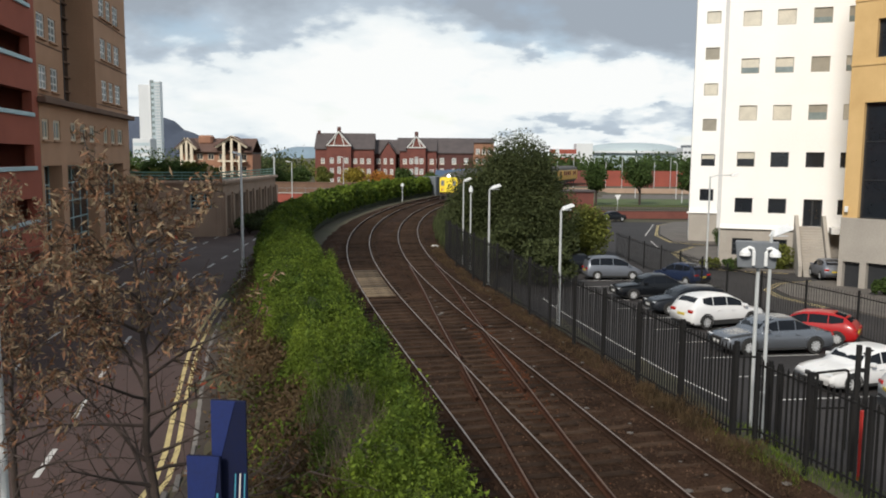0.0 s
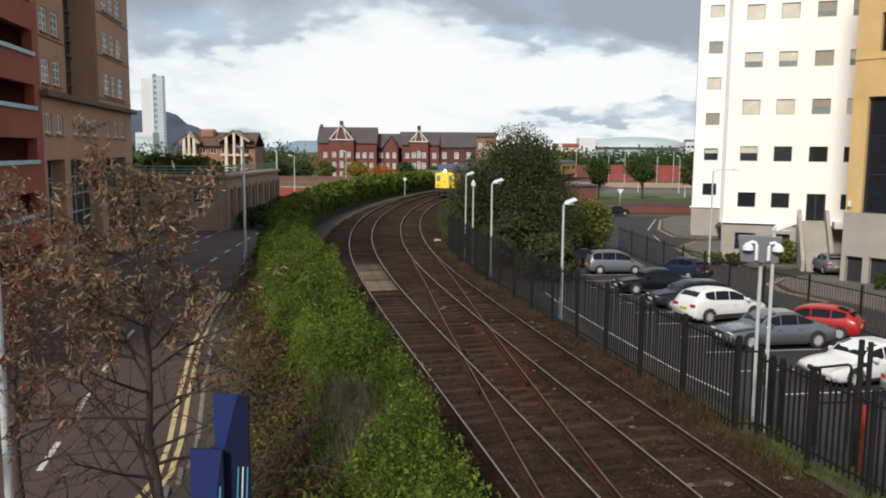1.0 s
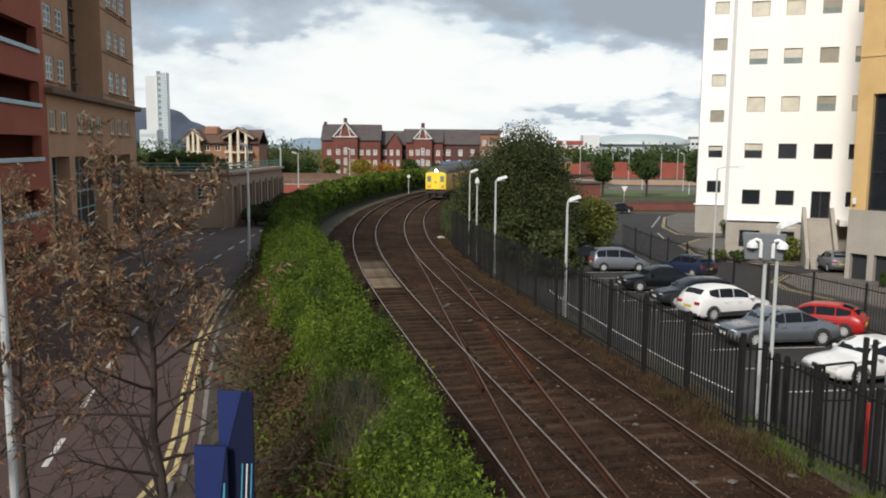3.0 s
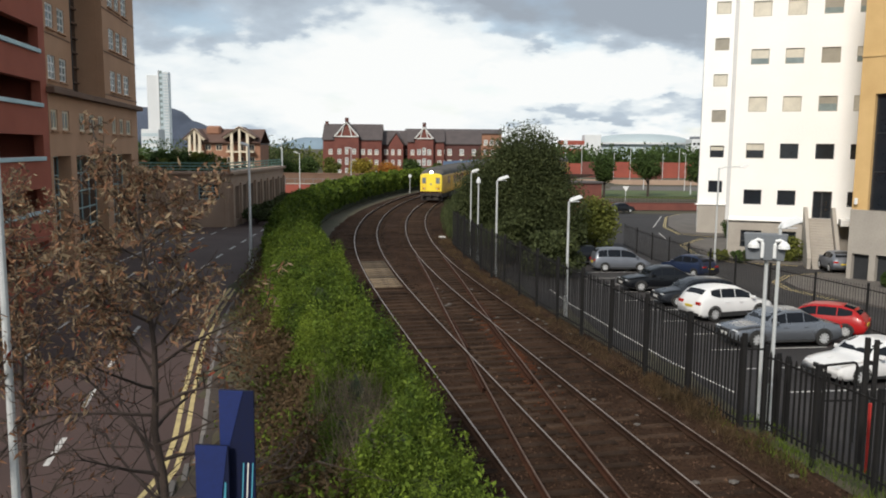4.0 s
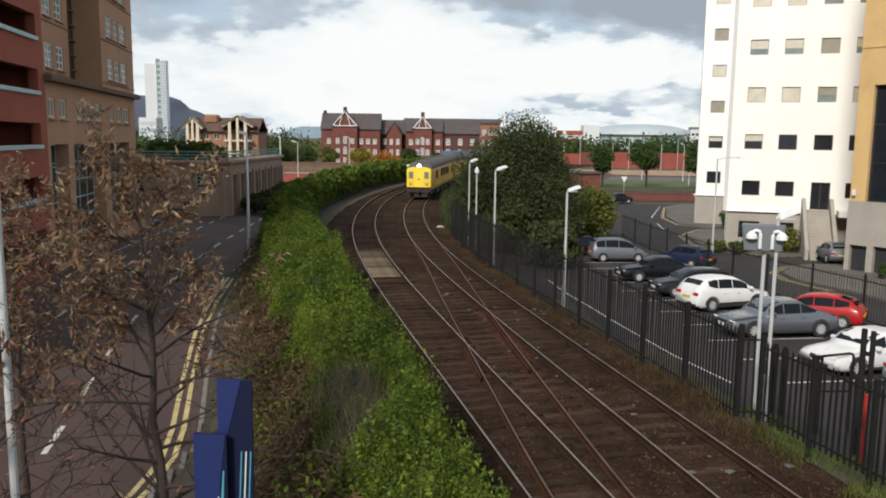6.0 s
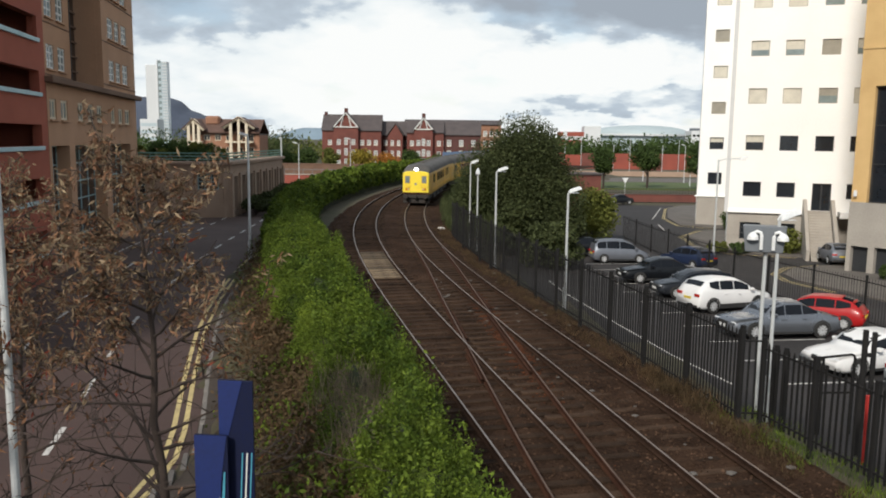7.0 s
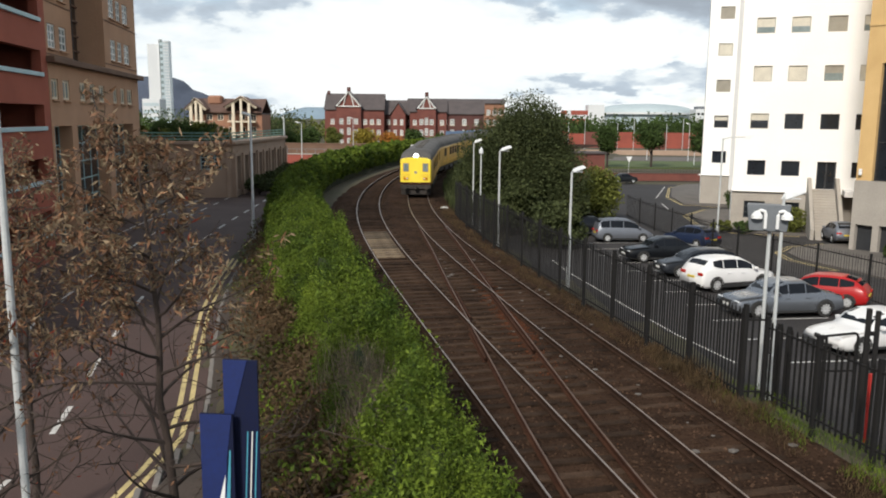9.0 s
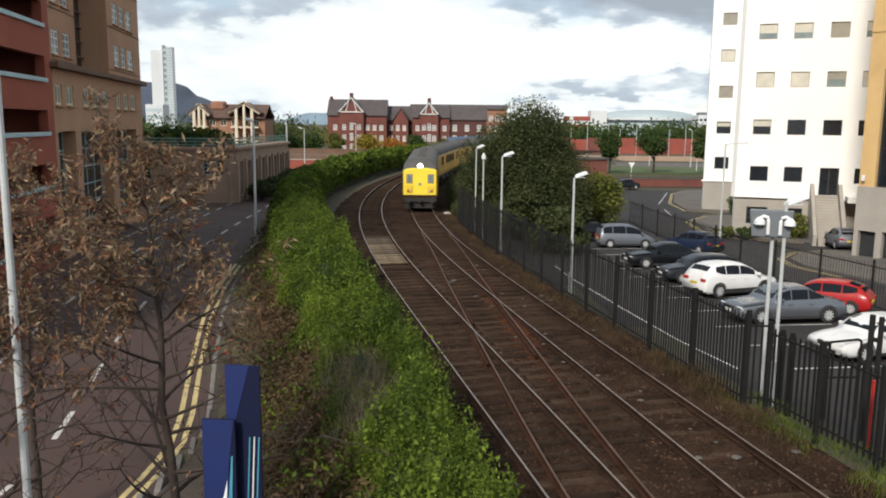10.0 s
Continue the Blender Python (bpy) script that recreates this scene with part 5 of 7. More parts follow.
def brick_house(x, y, ang, L, D, eave, ridge, cols, rows, label, gables=(), wall=None, chimneys=(), win=(1.0, 1.35), first=1.6, storey=2.75, bright=0.8, endon=False):
    """A terrace block: brick walls with windows, slate roof, cross gables with white timber."""
    wall = wall or M["brick"]
    r = random.Random(int(x * 10))
    h = thing("brick_house", pose(x, y, FAR_Z, 0, 0, ang), label, "house", group="brick houses")
    op = [(c - win[0] / 2, first + storey * k, c + win[0] / 2, first + storey * k + win[1]) for c in cols for k in range(rows)]
    bm = bmesh.new()
    wall_sheet(bm, L, 0, eave, op, 0.3)
    part("front_wall", bm, wall, h)
    for o in op:
        window(h, *o, 0.1, M["frame_white"], M["glass_sky_tint"] if r.random() < bright else M["glass"], (2, 2), 0.16, sill=M["cream"])
    part("side_wall", boxes((0.0, 0.3, 0, 0.3, D, eave)), wall, h)
    part("side_wall", boxes((L - 0.3, 0.3, 0, L, D, eave)), wall, h)
    part("rear_wall", boxes((0.3, D - 0.3, 0, L - 0.3, D, eave)), wall, h)
    for xe in (() if endon else (0.02, L - 0.28)):
        bm = bmesh.new()
        prism(bm, [(0, eave), (D, eave), (D / 2, ridge)], 0, 0.26)
        for v in bm.verts:
            v.co = Vector((xe + v.co.y, v.co.x, v.co.z))
        bmesh.ops.recalc_face_normals(bm, faces=bm.faces[:])
        part("gable_wall", bm, wall, h)
    bm = bmesh.new()
    pitched(bm, 0, L, 0, D, eave, ridge, "y" if endon else "x")
    part("roof", bm, M["slate"], h)
    if endon:
        bm = bmesh.new()
        prism(bm, [(0, eave), (L, eave), (L / 2, ridge - 0.1)], 0, 0.28)
        bmesh.ops.recalc_face_normals(bm, faces=bm.faces[:])
        part("gable_wall", bm, wall, h)
    for gx, gw, gtop in gables:
        bm = bmesh.new()
        wall_sheet(bm, gw, 0, eave + 0.8, [(gw * 0.12, first + storey * k, gw * 0.12 + 1.0, first + storey * k + 1.5) for k in range(rows)] + [(gw * 0.88 - 1.0, first + storey * k, gw * 0.88, first + storey * k + 1.5) for k in range(rows)] + [(gw / 2 - 0.45, first + storey * k, gw / 2 + 0.45, first + storey * k + 1.9) for k in range(rows)], 0.3)
        for v in bm.verts:
            v.co += Vector((gx, -1.2, 0))
        g = part("gable_bay", bm, wall, h)
        for k in range(rows):
            for c0, ww, hh in ((gw * 0.12, 1.0, 1.5), (gw * 0.88 - 1.0, 1.0, 1.5), (gw / 2 - 0.45, 0.9, 1.9)):
                z = first + storey * k
                window(h, gx + c0, z, gx + c0 + ww, z + hh, -1.1, M["frame_white"], M["glass_sky_tint"], (2, 2), 0.15)
        part("bay_side", boxes((gx, -0.9, 0, gx + 0.3, 0, eave + 0.8), (gx + gw - 0.3, -0.9, 0, gx + gw, 0, eave + 0.8)), wall, h)
        bm = bmesh.new()
        prism(bm, [(gx, eave + 0.8), (gx + gw, eave + 0.8), (gx + gw / 2, gtop - 0.1)], -1.2, 0.5)
        bmesh.ops.recalc_face_normals(bm, faces=bm.faces[:])
        part("gable_top", bm, wall, h)
        bm = bmesh.new()
        pitched(bm, gx, gx + gw, -1.3, D / 2, eave + 0.7, gtop, "y")
        part("gable_roof", bm, M["slate"], h)
        for sg in (-1, 1):
            bm = bmesh.new()
            tube(bm, [(gx + gw / 2 + sg * gw * 0.5, -1.5, eave + 0.9), (gx + gw / 2, -1.5, gtop - 0.15)], [0.2, 0.2], 4)
            part("bargeboard", bm, M["frame_white"], h, "white painted timber bargeboard")
            bm = bmesh.new()
            tube(bm, [(gx + gw / 2 + sg * gw * 0.22, -1.45, eave + 1.0), (gx + gw / 2 + sg * gw * 0.1, -1.45, gtop - 0.9)], [0.13, 0.13], 4)
            part("gable_timber", bm, M["frame_white"], h)
        part("gable_beam", boxes((gx + 0.4, -1.55, eave + 0.85, gx + gw - 0.4, -1.35, eave + 1.1)), M["frame_white"], h)
        part("chimney", boxes((gx + gw / 2 - 0.45, -0.6, gtop - 0.5, gx + gw / 2 + 0.45, 0.4, gtop + 1.1), bevel=0.03), M["brick_dark"], h)
    for cx, top in chimneys:
        part("chimney", boxes((cx - 0.4, D / 2 - 0.4, ridge - 1.0, cx + 0.4, D / 2 + 0.4, top), bevel=0.03), M["brick_dark"], h)
    return h


make_car_park_building()
make_hotel()
make_podium()
make_white_offices()
make_yellow_offices()
brick_house(-33.2, 214, 2, 15.6, 11, 10.8, 15.0, [2.0, 10.6, 12.4, 14.2], 3, "red brick riverside apartment house with slate roof and white-timbered gable", gables=[(3.2, 6.4, 15.6)], chimneys=[(0.5, 15.9)])
brick_house(-18.0, 217, -3, 9.0, 10, 9.6, 13.4, [1.4, 3.4, 5.4, 7.2], 3, "recessed red brick house wing with slate roof", wall=M["brick_dark"])
brick_house(-15.4, 211.0, 0, 3.7, 8, 9.6, 12.7, [1.0, 2.7], 3, "narrow red brick gable-ended house with arched window", win=(0.8, 1.4), endon=True)
brick_house(-10.6, 212, 0, 9.6, 11, 10.4, 13.4, [1.3, 8.4], 3, "red brick house with white-timbered gable and balconies", gables=[(2.0, 4.8, 14.4)])
# this house front lies in shade, put into the darker brick colour
brick_house(-0.9, 213, -3, 9.6, 10, 9.9, 13.2, [1.4, 4.6, 7.8], 3, "red brick house with walls coloured as shaded and white framed windows", wall=M["brick_dark"], win=(1.1, 1.6))
brick_house(-12.5, 236, 0, 27.0, 10, 12.6, 14.4, [2 + 3 * k for k in range(8)], 3, "long red brick apartment block behind the terrace", win=(1.2, 1.4))
brick_house(9.2, 228, 0, 6.0, 9, 13.0, 14.2, [1.5, 3.2, 4.8], 4, "tall orange brick end house with cream balconies", win=(1.1, 1.5), wall=M["tile_red"])


def make_cream_house():
    h = thing("gabled_apartments", pose(-55.3, 172, FAR_Z, 0, 0, 4), "cream and orange brick apartments with red tiled gabled roofs", "house")
    L, D, eave, ridge = 15.0, 12, 9.6, 12.5
    op = [(1.0 + 2.3 * k, z, 2.3 + 2.3 * k, z + 1.3) for k in range(6) for z in (5.4, 8.0)]
    bm = bmesh.new()
    wall_sheet(bm, L, 0, eave, op, 0.3)
    part("front_wall", bm, M["tile_red"], h)
    for o in op:
        window(h, *o, 0.1, M["cream"], M["glass"], (2, 1), 0.12)
    bm = bmesh.new()
    pitched(bm, 0, L, 0, D, eave, ridge, over=0.7)
    part("roof", bm, M["roof_brown"], h)
    closed_back(h, L, D, 0, eave - 0.3, M["tile_red"], y=0.3)
    for gx, gw, gt in ((-0.6, 4.2, 12.4), (7.6, 6.6, 12.9)):
        for sg in (-1, 1):
            bm = bmesh.new()
            tube(bm, [(gx + gw / 2 + sg * gw / 2, -1.4, gt - 2.2), (gx + gw / 2, -1.4, gt)], [0.34, 0.34], 4)
            part("bargeboard", bm, M["cream"], h)
        for sx in (0.25, 0.75):
            part("pier", boxes((gx + gw * sx - 0.3, -1.6, 0, gx + gw * sx + 0.3, -1.0, gt - 1.2), bevel=0.04), M["cream"], h)
        part("pier", boxes((gx + gw / 2 - 0.25, -1.6, 0, gx + gw / 2 + 0.25, -1.1, gt - 0.4), bevel=0.04), M["cream"], h)
        part("balcony", boxes((gx + 0.4, -1.5, 7.6, gx + gw - 0.4, 0.0, 7.9)), M["cream"], h)
        part("balcony", boxes((gx + 0.4, -1.5, 4.8, gx + gw - 0.4, 0.0, 5.1)), M["cream"], h)
        bm = bmesh.new()
        pitched(bm, gx, gx + gw, -1.6, D / 2, gt - 2.2, gt, "y")
        part("gable_roof", bm, M["roof_brown"], h)
    part("roof_turret", boxes((3.0, 3, ridge - 1.2, 6.0, 6, ridge + 0.8), bevel=0.4), M["tile_red"], h)


make_cream_house()


# ---------------------------------------------------------------- far city
def make_far():
    t = thing("tower_block", pose(-327, 880, FAR_Z, 0, 0, 6), "tall white and glass residential tower far off", "building")
    part("white_side", boxes((0, 0, 0, 13, 12, 85.0), bevel=0.3), M["tower_white"], t)
    part("glass_front", boxes((13, -2, 0, 23, 10, 88.5)), M["tower_glass"], t)
    for k in range(27):
        z = 6 + 3.1 * k
        part("floor_band", boxes((17.5, -2.7, z, 23.3, -2.0, z + 1.3)), M["tower_white"], t)
        if k % 2 == 0:
            part("window", boxes((13.8, -2.4, z, 16.6, -2.0, z + 3.0)), M["glass_sky_tint"], t)
    part("fin", boxes((12.4, -3, 0, 13.4, 8, 90)), M["tower_white"], t)
    w = thing("white_block", pose(-160, 420, FAR_Z, 0, 0, 4), "low white office block with banded windows", "building")
    part("body", boxes((0, 0, 0, 9, 12, 17.5), bevel=0.2), M["tower_white"], w)
    for k in range(4):
        part("window_band", boxes((0.4, -0.1, 3 + 3.6 * k, 8.6, 0.0, 4.6 + 3.6 * k)), M["tower_glass"], w)

    def ridge(name, label, d, x0, x1, fn, material, n=90):
        vs, fs = [], []
        for i in range(n + 1):
            x = x0 + (x1 - x0) * i / n
            z = fn(i / n)
            z *= 1 + 0.035 * noise.noise(Vector((x * 0.02, 7, 0)))
            vs += [(x, d, -20), (x, d + 120, z * 0.75), (x, d + 300, z), (x, d + 900, -20)]
        for i in range(n):
            for j in range(3):
                fs.append((4 * i + j, 4 * i + 4 + j, 4 * i + 5 + j, 4 * i + 1 + j))
        ob = shell(name, vs, fs, material, smooth=True)
        tagged(ob, label, "hill", kind="structure")

    def cave(u):
        # a long table top, a step of cliff, then a ragged slope down to the right
        x = -2300 + 1660 * u
        return 7.14 + float(np.interp(x, (-2300, -1480, -1290, -1240, -1212, -1095, -990, -910, -830, -700), (190, 186, 176, 158, 124, 84, 36, 0, -28, -40)))
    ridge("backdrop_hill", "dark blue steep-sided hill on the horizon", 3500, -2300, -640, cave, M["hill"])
    ridge("backdrop_hill", "low hill far beyond the town, haze put into its pale blue", 4200, -1000, -430, lambda u: 62 * smooth(0, 0.35, u) * (1 - smooth(0.8, 1, u)), M["hill_hazed"])
    # arena with a shallow domed roof
    a = thing("arena", pose(143, 600, FAR_Z), "wide grey arena with a shallow domed roof", "building")
    vs, fs = [], []
    n, m = 40, 8
    for j in range(m + 1):
        u = j / m
        for i in range(n):
            an = 2 * math.pi * i / n
            vs.append((36 * math.cos(an) * (1 - u ** 2), 36 * math.sin(an) * (1 - u ** 2), 14.2 + 6.6 * math.sin(u * math.pi / 2)))
    for j in range(m):
        for i in range(n):
            fs.append((j * n + i, j * n + (i + 1) % n, (j + 1) * n + (i + 1) % n, (j + 1) * n + i))
    shell("roof", vs, fs, M["arena"], a, smooth=True)
    bm = bmesh.new()
    tube(bm, [(0, 0, 0), (0, 0, 13.2)], [34, 34], 40)
    part("wall", bm, M["tower_glass"], a)
    bm = bmesh.new()
    tube(bm, [(0, 0, 13.0), (0, 0, 14.4)], [36.6, 36.6], 40)
    part("eave_ring", bm, M["tower_white"], a)
    c = thing("leisure_block", pose(76, 550, FAR_Z, 0, 0, -4), "white and red leisure building behind trees", "building")
    part("body", boxes((0, 0, 0, 17, 20, 15.0), bevel=0.2), M["red_fence"], c)
    part("white_band", boxes((-0.2, -0.3, 9.5, 17.2, 0, 12.0)), M["tower_white"], c)
    part("stair_block", boxes((17, -1, 0, 28, 20, 19.0), bevel=0.2), M["tower_white"], c)
    part("white_panel", boxes((3.0, -0.5, 12, 5.5, -0.001, 15.4)), M["tower_white"], c)
    d = thing("white_block", pose(148, 490, FAR_Z, 0, 0, -3), "white flat-roofed block with dark windows far off", "building")
    part("body", boxes((0, 0, 0, 15, 16, 15.8), bevel=0.2), M["tower_white"], d)
    part("roof_box", boxes((1.5, 2, 15.8, 13, 12, 17.4)), M["grey_paint"], d)
    for k in range(6):
        part("window", boxes((0.8 + 2.4 * k, -0.1, 12.2, 2.4 + 2.4 * k, 0, 13.6)), M["glass"], d)
    # sports ground: red boards, walls, banks
    e = thing("pitch_boards", pose(30, 238, FAR_Z), "long red boards round a distant sports pitch", "fence")
    for k in range(11):
        part("board", boxes((k * 4.8, 0, 0.4 + (0.3 if k % 3 else 0), k * 4.8 + 4.7, 0.15, 5.3 - (0.5 if k % 4 == 1 else 0)), bevel=0.02), M["red_fence"] if k % 4 != 2 else M["brick"], e)
    for k in range(12):
        part("mast", boxes((k * 4.8 - 0.06, -0.2, 0, k * 4.8 + 0.06, -0.02, 6.4 + (k % 3) * 1.6)), M["galv"], e)
    q = thing("boundary_wall", pose(25, 206, FAR_Z), "long low brown boundary wall by the pitch", "wall")
    part("masonry", boxes((0, 0, 0, 52, 0.4, 1.3), bevel=0.03), M["podium"], q)
    bm = bmesh.new()
    box(bm, 12, 150, -1.9, 74, 174, -1.55)
    tagged(put(bm, "grass_bank", M["grass"]), "mown green grass strip beyond the access road", "grass", kind="structure")
    bm = bmesh.new()
    box(bm, 18, 176, -1.9, 90, 196, -1.6)
    tagged(put(bm, "path", M["paving"]), "pale paved riverside path", "path", kind="structure")
    q = thing("brick_wall", pose(20.5, 118, FAR_Z, 0, 0, 3), "low red brick wall along the access road", "wall")
    part("masonry", boxes((0, 0, 0, 22, 0.35, 1.05), bevel=0.02), M["brick"], q)
    part("coping", boxes((-0.05, -0.05, 1.052, 22.05, 0.4, 1.15), bevel=0.015), M["brick_dark"], q)
    rl = thing("wall_railing", pose(20.5, 119.4, FAR_Z, 0, 0, 3), "dark steel railing behind the low brick wall", "railing")
    for k in range(48):
        part("bar", boxes((0.2 + k * 0.46, 0, 0, 0.235 + k * 0.46, 0.035, 2.0)), M["black_metal"], rl)
    for z in (1.25, 1.95):
        part("rail", boxes((0, -0.01, z, 22, 0.05, z + 0.05)), M["black_metal"], rl)
    sh = thing("brick_shed", pose(15.4, 103, FAR_Z, 0, 0, 8), "small red brick shed with a dark flat roof", "shed")
    part("body", boxes((0, 0, 0, 4.6, 3.4, 4.5)), M["brick"], sh)
    part("roof", boxes((-0.2, -0.2, 4.5, 4.8, 3.6, 4.75), bevel=0.03), M["slate"], sh)
    part("door", boxes((3.0, -0.05, 0, 3.9, 0, 2.0)), M["brick_dark"], sh)
    # terraces and walls to the left beyond the street
    q = thing("river_wall", pose(-42, 178, FAR_Z), "long brown stone embankment wall by the river", "wall")
    part("masonry", boxes((0, 0, 0, 60, 0.6, 2.9), bevel=0.04), M["brown_dark"], q)
    part("coping", boxes((-0.1, -0.1, 2.902, 60.1, 0.7, 3.2), bevel=0.03), M["brown_dark"], q)
    q = thing("brick_wall", pose(-30, 138, FAR_Z, 0, 0, 0), "low red brick retaining wall with a pale coping", "wall")
    part("masonry", boxes((0, 0, 0, 14, 0.5, 2.5), bevel=0.03), M["red_fence"], q)
    part("coping", boxes((-0.1, -0.1, 2.502, 14.1, 0.6, 2.65), bevel=0.02), M["concrete"], q)
    for k in range(9):
        part("rail_post", boxes((0.4 + 1.6 * k, 0.2, 2.65, 0.46 + 1.6 * k, 0.26, 3.4)), M["grey_paint"], q)
    part("handrail", boxes((0.2, 0.19, 3.4, 13.8, 0.27, 3.48)), M["grey_paint"], q)
    bm = bmesh.new()
    box(bm, -3.6, 0, 0, 0, 4, 4.9)
    bmesh.ops.bevel(bm, geom=bm.edges[:], offset=0.06, segments=1, affect="EDGES")
    k = put(bm, "equipment_container", M["wagon_grey"])
    k.matrix_basis = pose(-0.6, 124, 0.2 - 0.9, 0, 0, -20)
    tagged(k, "grey metal equipment container beside the railway", "container")
    q = thing("hoarding", pose(-1, 176, 0.0, 0, 0, 8), "long blue site hoarding beyond the train", "fence")
    for j in range(6):
        part("panel", boxes((j * 2.4, 0, -1.8, j * 2.4 + 2.36, 0.12, 4.4 + 0.12 * j), bevel=0.02), M["hoarding_blue"], q)


make_far()


# ---------------------------------------------------------------- the train
CAR_LEN, CAR_GAP = 19.6, 0.55


def section(w, z0, zs, ztop, n=10):
    """Half-open body section: sides up to zs, then a rounded roof to ztop."""
    pts = [(-w * 0.97, z0), (-w, z0 + 0.25), (-w, zs - 0.1)]
    for k in range(n + 1):
        a = math.pi * (1 - k / n)
        c, s = math.cos(a), math.sin(a)
        pts.append((w * 0.985 * math.copysign(abs(c) ** 0.75, c), zs + (ztop - zs) * abs(s) ** 0.8))
    return pts + [(w, zs - 0.1), (w, z0 + 0.25), (w * 0.97, z0)]


def bogie(parent, x):
    b = part("bogie", boxes((x - 1.7, -1.05, 0.38, x + 1.7, -0.9, 0.75), (x - 1.7, 0.9, 0.38, x + 1.7, 1.05, 0.75), (x - 0.3, -0.9, 0.45, x + 0.3, 0.9, 0.8), bevel=0.02), M["train_black"], parent)
    for dx in (-1.25, 1.25):
        for y in (-0.8, 0.8):
            bm = bmesh.new()
            tube(bm, [(x + dx, y - 0.065, 0.46), (x + dx, y + 0.065, 0.46)], [0.46, 0.46], 18)
            part("wheel", bm, M["rust_rail"], b, "worn steel wheel")
    return b


def make_coach(lead):
    """Coach along x, front towards +x, rails at z = 0."""
    c = thing("train_coach", Matrix(), "yellow leading train coach with cab and grey roof" if lead else "yellow train coach with dark windows and grey roof", "train", group="train coaches")
    h = CAR_LEN / 2
    W = 1.33
    st = [-h + 0.05] + list(np.linspace(-h + 0.5, h - 2.2, 16)) + ([h - 1.3, h - 0.75, h - 0.4, h - 0.15, h - 0.02] if lead else [h - 0.05])
    vs, fs, mi = [], [], []
    secs = []
    for x in st:
        d = max(0, x - (h - 2.2)) / 2.2 if lead else 0
        w = W * (1 - 0.07 * d ** 3)
        top = 3.74 - 0.62 * d ** 2.2
        zs = 2.95 - 0.06 * d ** 3
        secs.append(section(w, 0.95, zs, max(top, zs + 0.12)))
    n = len(secs[0])
    for x, sec in zip(st, secs):
        vs += [(x, p[0], p[1]) for p in sec]
    for i in range(len(st) - 1):
        for j in range(n - 1):
            fs.append((i * n + j, i * n + j + 1, (i + 1) * n + j + 1, (i + 1) * n + j))
            roof = 2 <= j <= n - 4
            mi.append(1 if roof and j not in (2, n - 4) else 0)
    body = shell("body", vs, fs, [M["train_side"], M["train_roof"]], c, mi, smooth=False)
    # ends
    for x, sec in ((st[0], secs[0]), (st[-1], secs[-1])):
        bm = bmesh.new()
        bm.faces.new([bm.verts.new((x, p[0], p[1])) for p in sec])
        bmesh.ops.recalc_face_normals(bm, faces=bm.faces[:])
        part("end_wall", bm, M["train_yellow"] if lead and x > 0 else M["train_black"], c)
    part("underframe", boxes((-h + 0.3, -1.15, 0.7, h - 0.3, 1.15, 0.96)), M["train_black"], c)
    for x in (-3.2, 0.2, 3.4):
        part("equipment_box", boxes((x, -1.2, 0.3, x + 2.2, 1.2, 0.7), bevel=0.04), M["train_black"], c)
    for x in (-h + 3.0, h - 3.0):
        bogie(c, x)
    # side windows and doors
    for sy in (-1, 1):
        y0, y1 = sorted((sy * (W + 0.004), sy * (W + 0.022)))
        x = -h + 1.6
        k = 0
        while x < h - 3.2:
            if k % 5 == 2:
                part("door", boxes((x + 0.1, y0, 1.05, x + 1.0, y1, 2.85), bevel=0.006), M["train_orange"], c)
            else:
                part("window", boxes((x, y0, 1.9, x + 1.25, y1, 2.72), bevel=0.006), M["glass"], c)
            x += 1.75
            k += 1
        part("waist_band", boxes((-h + 0.3, y0, 1.3, h - 2.3, y1 - 0.004 * (sy > 0), 1.42)), M["train_orange"], c)
    for x in np.arange(-h + 2, h - 3, 2.6):
        part("roof_vent", boxes((x, -0.28, 3.66, x + 0.6, 0.28, 3.84), bevel=0.03), M["train_roof"], c)
    part("gangway", boxes((-h - 0.26, -0.62, 1.0, -h + 0.05, 0.62, 3.1), bevel=0.03), M["train_black"], c)
    if lead:
        X = h
        # yellow mask that stands proud of the cab
        bm = bmesh.new()
        vsx = secs[-1]
        lo = [bm.verts.new((X - 0.02, p[0] * 1.0, p[1])) for p in vsx]
        hi = [bm.verts.new((X + 0.10, p[0] * 0.94, 0.95 + (p[1] - 0.95) * 0.965 + 0.03)) for p in vsx]
        bm.faces.new(hi)
        for i in range(len(lo)):
            j = (i + 1) % len(lo)
            bm.faces.new((lo[i], lo[j], hi[j], hi[i]))
        bmesh.ops.recalc_face_normals(bm, faces=bm.faces[:])
        part("cab_front", bm, M["train_yellow"], c)
        for y in (-0.78, 0.78):
            wd = part("cab_window", boxes((X + 0.105, y - 0.21, 2.02, X + 0.125, y + 0.21, 2.66), bevel=0.01), M["glass_sky_tint"], c)
            part("window_frame", boxes((X + 0.1, y - 0.25, 1.98, X + 0.115, y + 0.25, 2.02), (X + 0.1, y - 0.25, 2.66, X + 0.115, y + 0.25, 2.70), (X + 0.1, y - 0.25, 2.02, X + 0.115, y - 0.21, 2.66), (X + 0.1, y + 0.21, 2.02, X + 0.115, y + 0.25, 2.66)), M["train_orange"], wd)
            part("wiper", boxes((X + 0.127, y - 0.03, 2.1, X + 0.14, y + 0.0, 2.6)), M["trim_black"], wd)
            lb = part("lamp_box", boxes((X + 0.08, y - 0.19, 1.34, X + 0.17, y + 0.19, 1.58), bevel=0.02), M["train_orange"], c)
            for dy in (-0.1, 0.1):
                bm = bmesh.new()
                tube(bm, [(X + 0.16, y + dy, 1.46), (X + 0.19, y + dy, 1.46)], [0.06, 0.055], 12)
                part("lens", bm, M["lens_red"] if dy * y > 0 else M["lens_white"], lb)
